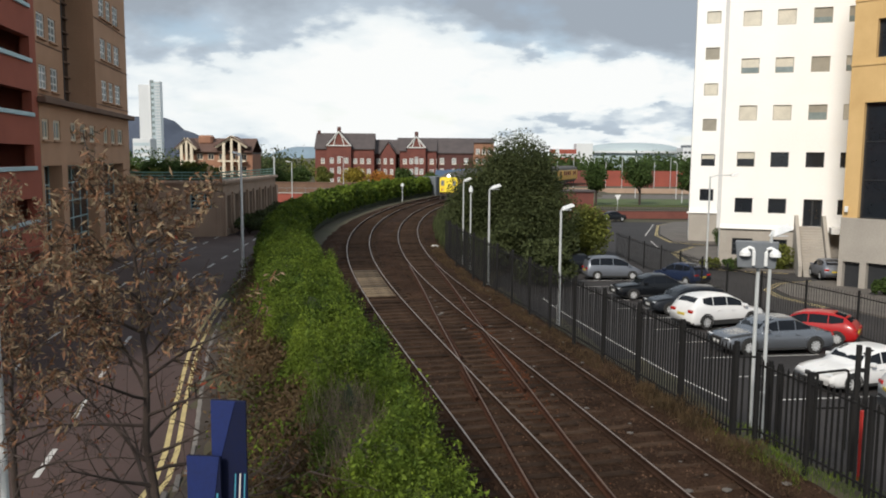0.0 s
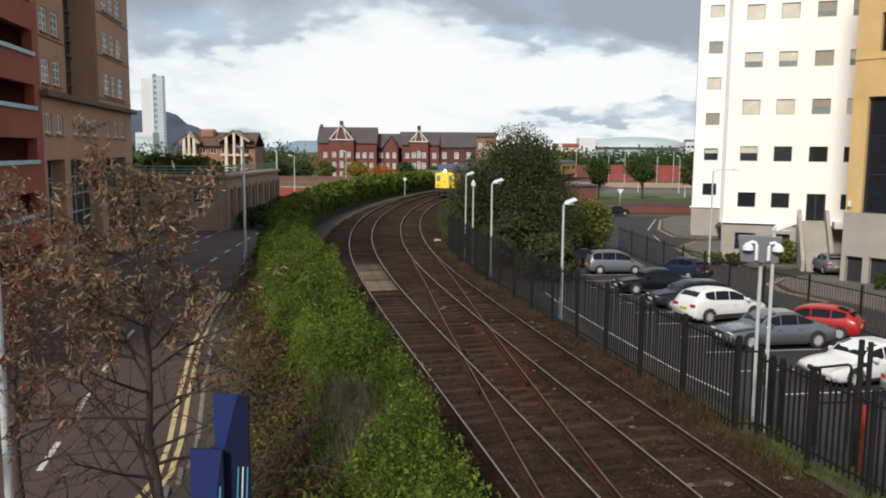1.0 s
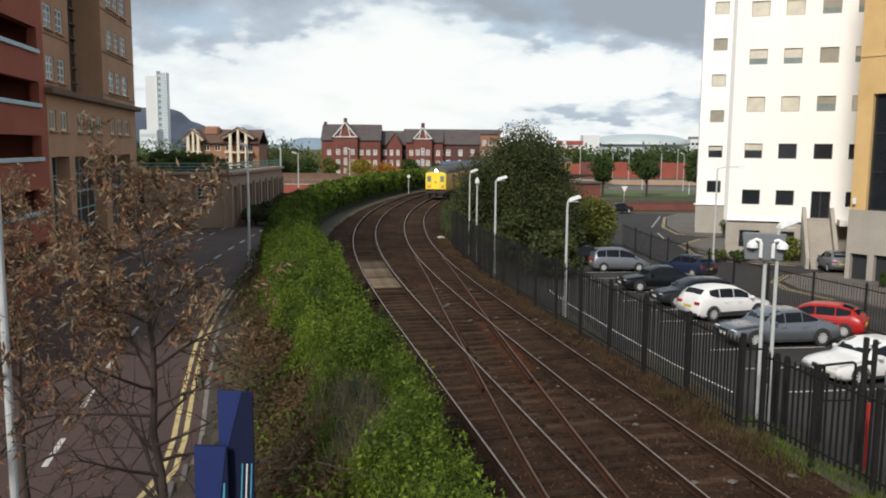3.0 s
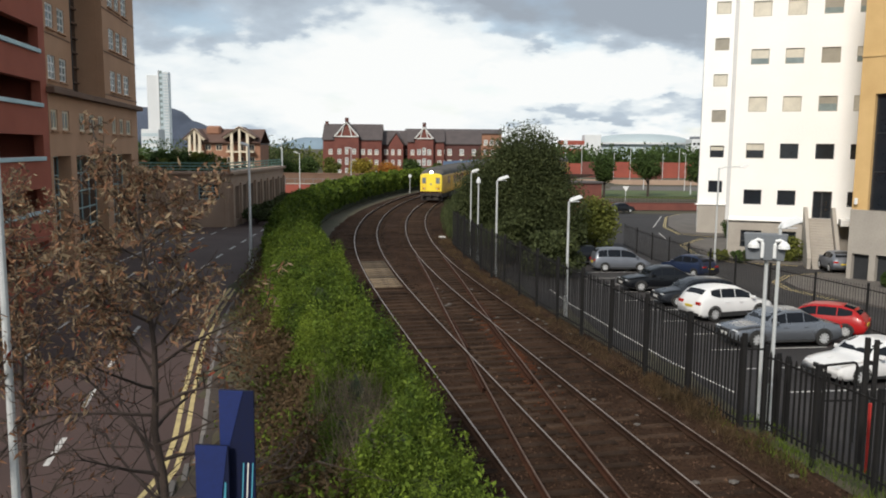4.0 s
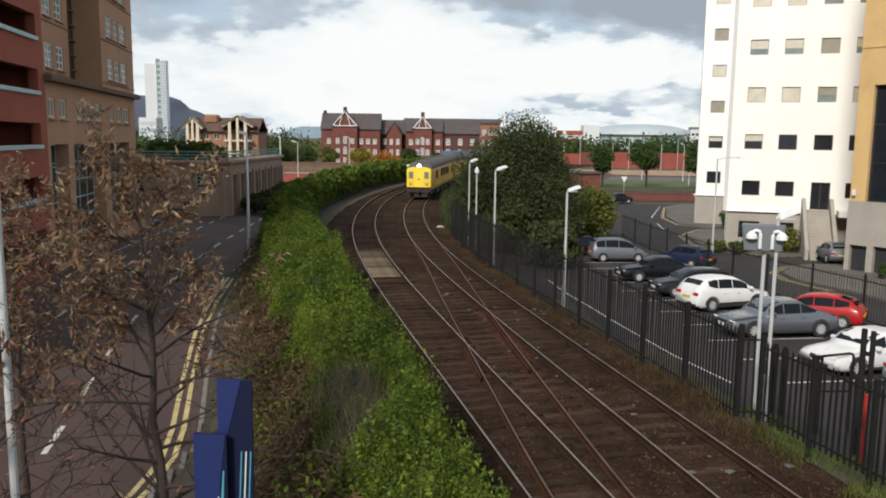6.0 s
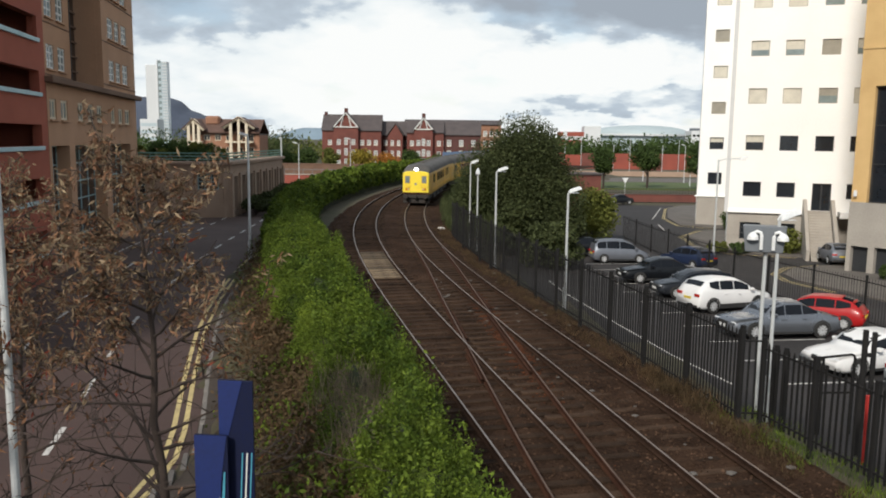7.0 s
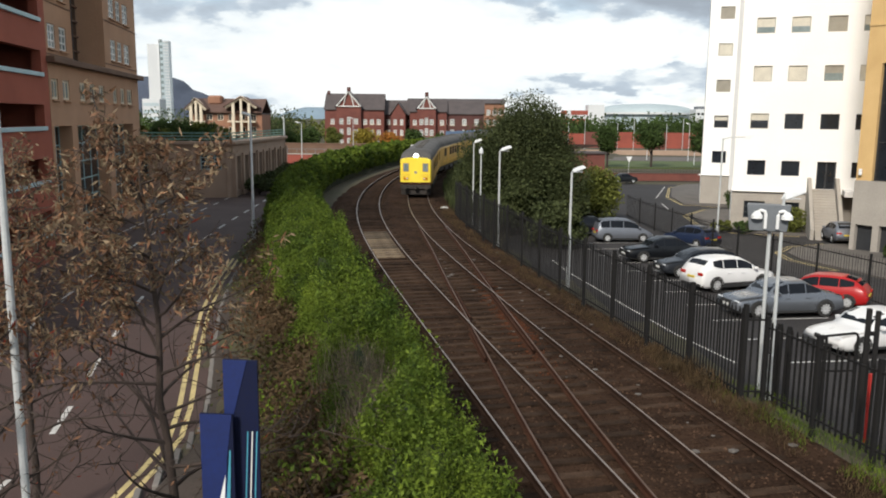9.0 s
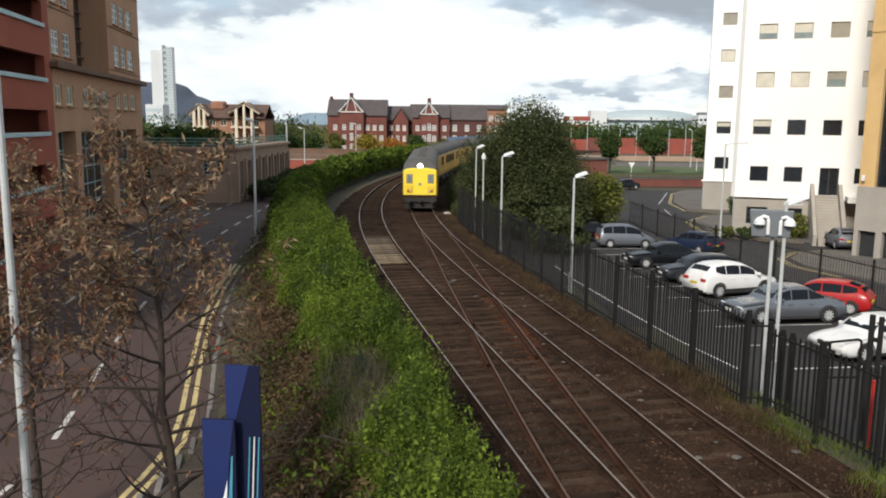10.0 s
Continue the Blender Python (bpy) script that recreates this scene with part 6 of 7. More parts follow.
            for dz in (1.66, 1.82):
                bm = bmesh.new()
                tube(bm, [(X + 0.12, y - 0.3, dz), (X + 0.2, y - 0.26, dz), (X + 0.2, y + 0.26, dz), (X + 0.12, y + 0.3, dz)], [0.015] * 4, 6)
                part("grab_rail", bm, M["train_orange"], c)
        part("centre_door", boxes((X + 0.1, -0.31, 1.15, X + 0.118, 0.31, 2.8), bevel=0.006), M["train_yellow"], c)
        bm = bmesh.new()
        tube(bm, [(X + 0.11, 0, 1.95), (X + 0.135, 0, 1.95)], [0.12, 0.12], 14)
        part("badge", bm, M["blind_dark"], c)
        part("lower_band", boxes((X + 0.06, -1.24, 0.98, X + 0.13, 1.24, 1.16), bevel=0.015), M["rust"], c)
        part("buffer_beam", boxes((X - 0.1, -1.22, 0.62, X + 0.12, 1.22, 0.96), bevel=0.02), M["train_black"], c)
        for y in (-0.87, 0.87):
            bm = bmesh.new()
            tube(bm, [(X + 0.1, y, 0.8), (X + 0.45, y, 0.8), (X + 0.46, y, 0.8), (X + 0.5, y, 0.8)], [0.09, 0.09, 0.22, 0.21], 14)
            part("buffer", bm, M["train_black"], c)
        part("coupler", boxes((X + 0.1, -0.12, 0.62, X + 0.42, 0.12, 0.88), bevel=0.02), M["train_black"], c)
        part("snow_plough", boxes((X - 0.5, -1.2, 0.14, X - 0.05, 1.2, 0.64), bevel=0.03), M["train_black"], c)
        hl = part("headlight_housing", boxes((X - 0.62, -0.22, 3.05, X - 0.12, 0.22, 3.42), bevel=0.05), M["train_roof"], c)
        bm = bmesh.new()
        tube(bm, [(X - 0.13, 0, 3.24), (X - 0.07, 0, 3.24)], [0.2, 0.17], 16)
        part("headlight", bm, M["headlamp"], hl, "bright white roof headlight")
    return c


coaches = [make_coach(True), make_coach(False)]
coaches.append(copy_thing(coaches[1], Matrix()))
coaches.append(copy_thing(coaches[1], Matrix()))


# ---------------------------------------------------------------- cars
def make_car(x, y, heading, label, colour, L=4.4, W=1.78, H=1.46, kind="saloon", wheel=0.32, group="parked cars", dz=0.01):
    """Car along x, front at +x. Lofted body with separate panes, wheels, lamps, plates and mirrors."""
    pitch = math.degrees(math.atan(0.029)) * -math.sin(radians(heading))
    roll = math.degrees(math.atan(0.029)) * -math.cos(radians(heading))
    c = thing("car", pose(x, y, park_z(y) + dz, 0, 0, heading) @ pose(0, 0, 0, roll, -pitch, 0), label, "car", group=group)
    h, hw = L / 2, W / 2
    # u along the car from tail (0) to nose (1): belt and roof heights
    prof = dict(
        saloon=([0, .03, .10, .17, .22, .36, .52, .64, .72, .84, .95, 1], [.64, .88, .93, .94, .94, .93, .92, .90, .88, .83, .75, .62], [0, 0, 0, .02, .16, .52, .53, .38, .0, 0, 0, 0]),
        hatch=([0, .02, .06, .12, .24, .40, .55, .66, .75, .86, .95, 1], [.64, .87, .92, .95, .95, .94, .92, .90, .88, .83, .75, .62], [0, .02, .18, .38, .52, .55, .52, .34, 0, 0, 0, 0]),
        mpv=([0, .02, .04, .10, .24, .40, .55, .68, .80, .88, .95, 1], [.55, .88, .96, .98, .98, .97, .96, .95, .92, .84, .70, .48], [0, .05, .40, .60, .66, .68, .65, .44, .04, 0, 0, 0]),
        suv=([0, .02, .06, .12, .24, .40, .55, .66, .76, .86, .95, 1], [.70, .96, 1.02, 1.05, 1.05, 1.03, 1.01, .99, .97, .92, .84, .68], [0, .03, .22, .42, .54, .57, .53, .34, .0, 0, 0, 0]))[kind]
    us, belt, rise = prof
    top = max(b + r for b, r in zip(belt, rise))
    kz = (H) / top

    def at(u):
        b = float(np.interp(u, us, belt)) * kz
        r = float(np.interp(u, us, rise)) * kz
        w = hw * (1 - 0.10 * max(0, (u - 0.86) / 0.14) ** 2 - 0.07 * max(0, (0.12 - u) / 0.12) ** 2)
        return b, r, w

    def sec(u):
        b, r, w = at(u)
        base = 0.20 + 0.10 * max(0, (u - 0.93) / 0.07) + 0.10 * max(0, (0.05 - u) / 0.05)
        half = [(w * 0.90, base), (w * 0.985, base + 0.12), (w, b * 0.62), (w * 0.965, b * 0.93), (w * 0.93, b), (w * (0.93 - 0.16 * min(1, r / 0.4)), b + r * 0.93), (w * 0.5, b + r + 0.012), (0, b + r + 0.03)]
        return half
    uu = sorted(set(us) | set(np.linspace(0.0, 1.0, 25)))
    vs, fs = [], []
    full = []
    for u in uu:
        s = sec(u)
        full.append([(-p[0], p[1]) for p in s] + [p for p in reversed(s[:-1])])
    n = len(full[0])
    for u, s in zip(uu, full):
        vs += [(-h + L * u, -p[0], p[1]) for p in s]
    for i in range(len(uu) - 1):
        for j in range(n - 1):
            fs.append((i * n + j, (i + 1) * n + j, (i + 1) * n + j + 1, i * n + j + 1))
        fs.append((i * n + n - 1, (i + 1) * n + n - 1, (i + 1) * n, i * n))
    fs.append(tuple(range(n)))
    fs.append(tuple(reversed(range((len(uu) - 1) * n, len(uu) * n))))
    body = shell("body", vs, fs, colour, c, smooth=True)
    ax = [us.index(u) for u in us if rise[us.index(u)] > 0]
    u_tail, u_nose = us[min(ax)], us[max(ax) + 1] if max(ax) + 1 < len(us) else 0.8

    def side(u, f, sy, out=0.006):
        b, r, w = at(u)
        y0, y1 = w * 0.93, w * (0.93 - 0.16 * min(1, r / 0.4))
        return (-h + L * u, sy * (y0 + (y1 - y0) * f + out), b + (r * 0.93) * f + 0.01)

    def patch(name, rows, material, lab=""):
        n2 = len(rows[0])
        v = [p for rw in rows for p in rw]
        f = [(i * n2 + j, i * n2 + j + 1, (i + 1) * n2 + j + 1, (i + 1) * n2 + j) for i in range(len(rows) - 1) for j in range(n2 - 1)]
        return shell(name, v, f, material, c)
    # side panes
    span = {"saloon": [(.225, .362), (.372, .522), (.532, .665)], "hatch": [(.13, .275), (.285, .475), (.485, .68)], "mpv": [(.07, .225), (.237, .455), (.467, .73)], "suv": [(.15, .275), (.285, .465), (.475, .675)]}[kind]
    for sy in (-1, 1):
        for a, b2 in span:
            lift = 0.34 if a == span[0][0] and kind != "mpv" else 0.0
            patch("side_window", [[side(a + (b2 - a) * k / 4, f + lift * (1 - f) * (1 - k / 4) ** 2, sy) for f in (0.1, 0.5, 0.88)] for k in range(5)], M["car_glass"])

    def over(u, yf, out=0.008):
        b, r, w = at(u)
        return (-h + L * u, yf * w * (0.90 - 0.14 * min(1, r / 0.4)), b + r * 0.985 + out + 0.025 * (1 - abs(yf)))
    roof_u = {"saloon": (.36, .53, .69, .20), "hatch": (.24, .56, .735, .05), "mpv": (.10, .56, .79, .03), "suv": (.13, .56, .745, .05)}[kind]
    patch("windscreen", [[over(roof_u[1] + 0.02 + (roof_u[2] - roof_u[1] - 0.02) * k / 5, yf) for yf in (-0.88, -0.45, 0, 0.45, 0.88)] for k in range(6)], M["car_glass"])
    ra, rb = (roof_u[3] + 0.01, roof_u[0] - 0.015)
    patch("rear_window", [[over(ra + (rb - ra) * k / 5, yf, 0.012) for yf in (-0.82, -0.4, 0, 0.4, 0.82)] for k in range(6)], M["car_glass"])
    # wheels
    for ux in (0.185, 0.80):
        for sy in (-1, 1):
            bm = bmesh.new()
            tube(bm, [(0, -0.1, 0), (0, -0.085, 0), (0, 0.085, 0), (0, 0.1, 0)], [wheel * 0.93, wheel, wheel, wheel * 0.93], 20)
            for v in bm.verts:
                v.co += Vector((-h + L * ux, sy * (hw - 0.085), wheel))
            w = part("wheel", bm, M["tyre"], c)
            bm = bmesh.new()
            yo = sy * (hw + 0.012)
            tube(bm, [(-h + L * ux, yo, wheel), (-h + L * ux, yo + sy * 0.012, wheel)], [wheel * 0.66, wheel * 0.6], 20)
            part("rim", bm, M["trim_black"], w)
            bm = bmesh.new()
            for k in range(10):
                a = 2 * math.pi * k / 10
                box(bm, -0.028, -0.008, 0.02, 0.028, 0.008, wheel * 0.62, m=Matrix.Translation((-h + L * ux, yo + sy * 0.018, wheel)) @ pose(0, 0, 0, 0, math.degrees(a), 0))
            part("spokes", bm, M["alloy"], w)
            # dark arch round the wheel
            bm = bmesh.new()
            rs = [(wheel * 1.02, wheel * 1.2)]
            vsr = []
            for k in range(13):
                a = math.pi * (k / 12)
                for rr in rs[0]:
                    vsr.append(bm.verts.new((-h + L * ux + rr * math.cos(a), sy * (hw + 0.003), wheel + rr * math.sin(a))))
            for k in range(12):
                bm.faces.new((vsr[2 * k], vsr[2 * k + 1], vsr[2 * k + 3], vsr[2 * k + 2]))
            part("wheel_arch", bm, M["trim_black"], c)
    # lamps, grille, bumpers, plates, mirrors, handles
    zf = at(0.97)[0]
    zr = at(0.03)[0]
    for sy in (-1, 1):
        yy = sorted((sy * hw * 0.5, sy * hw * 0.88))
        part("headlight", boxes((h - 0.30, yy[0], zf * 0.80, h - 0.075, yy[1], zf * 1.0), bevel=0.02), M["lens_white"], c)
        part("tail_light", boxes((-h - 0.005, yy[0], zr * 0.80, -h + 0.16, yy[1] + 0.02 * (sy > 0), zr * 0.95), bevel=0.02), M["lens_red"], c)
        um = roof_u[2] - 0.05
        bm = at(um)[0]
        ym = sorted((sy * hw * 0.95, sy * (hw + 0.17)))
        part("mirror", boxes((-h + L * um - 0.08, ym[0], bm + 0.02, -h + L * um + 0.08, ym[1], bm + 0.16), bevel=0.03), colour, c)
        for ud in ((0.33, 0.52) if kind != "hatch" else (0.45,)):
            yd = sorted((sy * hw * 0.975, sy * (hw + 0.012)))
            part("door_handle", boxes((-h + L * ud, yd[0], at(ud)[0] * 0.84, -h + L * ud + 0.2, yd[1], at(ud)[0] * 0.84 + 0.035)), colour, c)
        yd = sorted((sy * hw * 0.96, sy * (hw + 0.006)))
        part("sill_trim", boxes((-h + L * 0.28, yd[0], 0.22, -h + L * 0.71, yd[1], 0.31)), M["trim_black"], c)
    if "twin grille" not in label:
        part("grille", boxes((h - 0.06, -hw * 0.42, zf * 0.72, h + 0.012, hw * 0.42, zf * 0.98), bevel=0.015), M["trim_black"], c)
    if "twin grille" in label:
        for sy in (-1, 1):
            yy = sorted((sy * 0.03, sy * 0.30))
            part("kidney_grille", boxes((h - 0.05, yy[0], zf * 0.70, h + 0.03, yy[1], zf * 0.97), bevel=0.03), M["trim_black"], c, "black rounded grille half")
    if kind == "suv":
        part("skirt", boxes((-h + 0.02, -hw * 0.9, 0.24, -h + 0.3, hw * 0.9, 0.52), bevel=0.04), M["trim_black"], c)
        for sy in (-1, 1):
            yd = sorted((sy * hw * 0.97, sy * (hw + 0.008)))
            part("side_skirt", boxes((-h + L * 0.27, yd[0], 0.24, -h + L * 0.72, yd[1], 0.44)), M["trim_black"], c)
    part("lower_grille", boxes((h - 0.05, -hw * 0.6, 0.3, h + 0.008, hw * 0.6, 0.42), bevel=0.01), M["trim_black"], c)
    part("number_plate", boxes((h - 0.02, -0.26, 0.45, h + 0.022, 0.26, 0.56)), M["plate_white"], c)
    part("number_plate", boxes((-h - 0.02, -0.26, zr * 0.66, -h + 0.02, 0.26, zr * 0.66 + 0.11)), M["plate_yellow"], c)
    part("rear_bumper", boxes((-h - 0.015, -hw * 0.8, 0.28, -h + 0.1, hw * 0.8, 0.40), bevel=0.02), M["trim_black"], c)
    return c


P = dict(silver=paint("paint_silver", (0.18, 0.195, 0.225), 0.4, 0.5), grey=paint("paint_grey", (0.20, 0.215, 0.24), 0.28, 0.65), black=paint("paint_black", (0.006, 0.007, 0.009)), white=paint("paint_white", (0.70, 0.70, 0.70)), red=paint("paint_red", (0.36, 0.013, 0.014)), blue=paint("paint_blue", (0.016, 0.026, 0.06)), charcoal=paint("paint_charcoal", (0.03, 0.034, 0.042), 0.3, 0.4))
make_car(12.45, 56.9, 3, "silver-grey people carrier parked in a bay", P["silver"], 4.1, 1.74, 1.66, "mpv", 0.31)
make_car(12.75, 47.4, 186, "black saloon car parked with its nose outward", P["black"], 4.7, 1.8, 1.46, "saloon")
make_car(13.3, 42.1, 186, "dark grey hatchback parked beside a white crossover", P["charcoal"], 4.4, 1.78, 1.48, "hatch")
make_car(13.6, 38.4, 22, "white crossover car parked tail outward", P["white"], 4.35, 1.8, 1.62, "suv", 0.35)
make_car(13.72, 32.5, 190, "metallic grey saloon car parked in a bay", P["grey"], 4.75, 1.85, 1.47, "saloon", 0.34)
make_car(14.72, 26.9, 198, "white sports saloon with black twin grille", P["white"], 4.55, 1.8, 1.38, "saloon", 0.33)
make_car(15.7, 23.4, -12, "white hatchback seen from behind", P["white"], 4.0, 1.7, 1.45, "hatch", 0.3)
make_car(16.5, 34.9, 144, "bright red small coupe parked askew", P["red"], 4.0, 1.72, 1.36, "hatch", 0.3)
make_car(16.7, 54.6, 120, "dark blue hatchback behind other cars", P["blue"], 3.9, 1.68, 1.45, "hatch", 0.3)
make_car(10.0, 60.6, 185, "black hatchback beside the people carrier", P["black"], 3.9, 1.68, 1.45, "hatch", 0.3)
make_car(28.1, 57.2, 80, "silver hatchback parked by the concrete base", P["silver"], 3.9, 1.66, 1.45, "hatch", 0.3, dz=0.13)
make_car(24.4, 113.5, 200, "dark car parked by the low brick wall", P["black"], 4.2, 1.7, 1.4, "saloon", 0.3)


# ---------------------------------------------------------------- lamps and signs
def street_lamp(x, y, z, h, arm, turn, label, r=0.06, head=True, material="galv"):
    l = thing("street_lamp", pose(x, y, z, 0, 0, turn), label, "street lamp", group="street lamps")
    bm = bmesh.new()
    tube(bm, [(0, 0, -0.05), (0, 0, 1.2), (0, 0, 1.25), (0, 0, h)], [r * 1.5, r * 1.5, r, r * 0.75], 10)
    part("column", bm, M[material], l)
    if arm:
        bm = bmesh.new()
        tube(bm, [(0, 0, h - 0.1), (arm * 0.3, 0, h + 0.06), (arm, 0, h + 0.1)], [0.035] * 3, 8)
        part("arm", bm, M[material], l)
    if head:
        bm = bmesh.new()
        box(bm, arm - 0.06, -0.13, h + 0.02, arm + 0.58, 0.13, h + 0.17)
        for v in bm.verts:
            if v.co.z > h + 0.1:
                v.co.x = (v.co.x - arm - 0.25) * 0.75 + arm + 0.25
                v.co.y *= 0.6
            v.co.z += (v.co.x - arm) * 0.28
        bmesh.ops.bevel(bm, geom=bm.edges[:], offset=0.02, segments=2, affect="EDGES")
        hd = part("lantern", bm, M["white_metal"], l)
        part("lens", boxes((arm + 0.02, -0.09, h + 0.01, arm + 0.42, 0.09, h + 0.03), m=None), M["lens_white"], hd)
    return l


def make_lamps():
    lab = "slender grey steel lamp post with a flat lantern"
    street_lamp(1.73, 58.5, -1.2, 6.6, 0.1, 35, lab)
    street_lamp(2.73, 44.0, -0.9, 6.3, 0.12, 25, lab, 0.065)
    street_lamp(5.48, 36.0, -0.7, 5.5, 0.1, 25, lab, 0.065)
    street_lamp(19.2, 56.9, -1.45, 7.4, 1.5, 0, "tall grey street lamp with a curved arm", 0.07)
    street_lamp(-12.5, 50.5, -0.7, 7.85, 0.0, 200, "pale street lamp post beside the road", 0.095, True, "white_metal")
    street_lamp(-5.3, 9.4, -0.7, 8.4, 0.0, 90, "pale galvanised street lamp post behind bare branches", 0.055, head=False)
    street_lamp(-23.6, 128, -0.8, 7.0, 0.4, 200, "distant grey street lamp post", 0.08)
    street_lamp(-31.0, 150, -0.9, 9.0, 0.0, 200, "distant grey street lamp post", 0.08)
    street_lamp(-32.5, 158, -1.2, 8.0, 0.0, 200, "distant grey street lamp post", 0.08)
    street_lamp(-20.2, 168, -1.6, 8.5, 0.0, 200, "distant grey street lamp post", 0.08)
    for x, y, hh in ((36.5, 190, 9), (30.0, 160, 6.0), (44, 180, 9), (52, 176, 8), (48.5, 160, 6)):
        street_lamp(x, y, -1.6, hh, 0.3, 180, "distant grey street lamp post", 0.07)
    # lamp with round head
    l = thing("street_lamp", pose(1.94, 50.0, -1.1), "slim pale lamp post with a small round head", "street lamp", group="street lamps")
    bm = bmesh.new()
    tube(bm, [(0, 0, 0), (0, 0, 6.05)], [0.055, 0.045], 10)
    part("column", bm, M["galv"], l)
    bm = bmesh.new()
    tube(bm, [(0, 0, 6.05), (0, 0, 6.12), (0, 0, 6.3), (0, 0, 6.5)], [0.05, 0.14, 0.13, 0.03], 12)
    part("lantern", bm, M["lens_white"], l)
    # twin posts by the railing: one carries a grey cabinet with hooked lamps
    l = thing("camera_post", pose(8.55, 21.2, -0.15, 0, 0, -22), "pale steel post carrying a grey box with hooked white lamps", "lamp post")
    bm = bmesh.new()
    tube(bm, [(0, 0, 0), (0, 0, 4.5)], [0.055, 0.05], 10)
    part("column", bm, M["galv"], l)
    bm = bmesh.new()
    box(bm, -0.52, -0.22, 4.42, 0.42, 0.22, 5.12)
    for v in bm.verts:
        if v.co.z > 5:
            v.co.x *= 1.16
    bmesh.ops.bevel(bm, geom=bm.edges[:], offset=0.02, segments=1, affect="EDGES")
    bx = part("box", bm, M["grey_paint"], l)
    for sx in (-1, 1):
        bm = bmesh.new()
        x0 = sx * 0.1 + (0.08 if sx > 0 else -0.02)
        tube(bm, [(x0, -0.27, 4.5), (x0, -0.27, 4.86), (x0 + sx * 0.03, -0.27, 4.95), (x0 + sx * 0.12, -0.27, 4.98), (x0 + sx * 0.2, -0.27, 4.93)], [0.045] * 5, 8)
        part("hooked_arm", bm, M["white_metal"], bx)
        bm = bmesh.new()
        tube(bm, [(x0 + sx * 0.22, -0.27, 4.95), (x0 + sx * 0.22, -0.27, 4.85), (x0 + sx * 0.22, -0.27, 4.76)], [0.06, 0.14, 0.15], 12)
        part("lamp_hood", bm, M["white_metal"], bx)
    street_lamp(8.76, 20.95, -0.3, 5.42, 0.05, 20, "pale steel lamp post with a tilted white lantern beside a railing", 0.055)


make_lamps()


def make_trackside_marks():
    p = on_line(93, -2.7)
    m = thing("track_marker", pose(p.x, p.y, p.z - 0.3, 0, 0, 0), "small white disc marker on a grey trackside post", "sign")
    bm = bmesh.new()
    tube(bm, [(0, 0, 0), (0, 0, 2.3)], [0.05, 0.05], 8)
    part("post", bm, M["galv"], m)
    bm = bmesh.new()
    tube(bm, [(0, -0.06, 2.3), (0, -0.09, 2.3)], [0.22, 0.22], 16)
    part("disc", bm, M["white_metal"], m)
    bm = bmesh.new()
    bmesh.ops.create_icosphere(bm, subdivisions=2, radius=0.2)
    for v in bm.verts:
        v.co = Vector((v.co.x * 1.5, v.co.y, v.co.z * 0.55)) * (1 + 0.25 * noise.noise(v.co * 4))
    o = put(bm, "boulder", M["white_line"])
    q = on_line(44.5, 5.55)
    o.matrix_basis = pose(q.x, q.y, q.z - 0.12, 0, 0, 20)
    tagged(o, "pale grey stone lying beside the rail", "stone")
    g = thing("give_way_sign", pose(27.6, 124, FAR_Z), "white triangular road sign on a thin post", "sign")
    part("post", boxes((-0.04, -0.04, 0, 0.04, 0.04, 2.5)), M["galv"], g)
    bm = bmesh.new()
    prism(bm, [(-0.5, 3.3), (0.5, 3.3), (0, 2.4)], -0.08, -0.05)
    bmesh.ops.recalc_face_normals(bm, faces=bm.faces[:])
    part("plate", bm, M["white_metal"], g)
    for k in range(40):
        s = rng.uniform(1, 26)
        b = bmesh.new()
        bmesh.ops.create_icosphere(b, subdivisions=1, radius=rng.uniform(0.04, 0.12))
        for v in b.verts:
            v.co = Vector((v.co.x * rng.uniform(0.8, 1.4), v.co.y, v.co.z * 0.35))
        r = put(b, "rubble_stone", M["paving"])
        r.matrix_basis = Matrix.Translation(on_line(s, rng.uniform(5.0, 6.0) if k % 3 == 0 else rng.uniform(1.9, 2.8) if k % 3 == 1 else rng.uniform(3.1, 4.2), -0.165))
        tagged(r, "pale broken stone lying on the track bed", "stone", group="rubble stones")


make_trackside_marks()


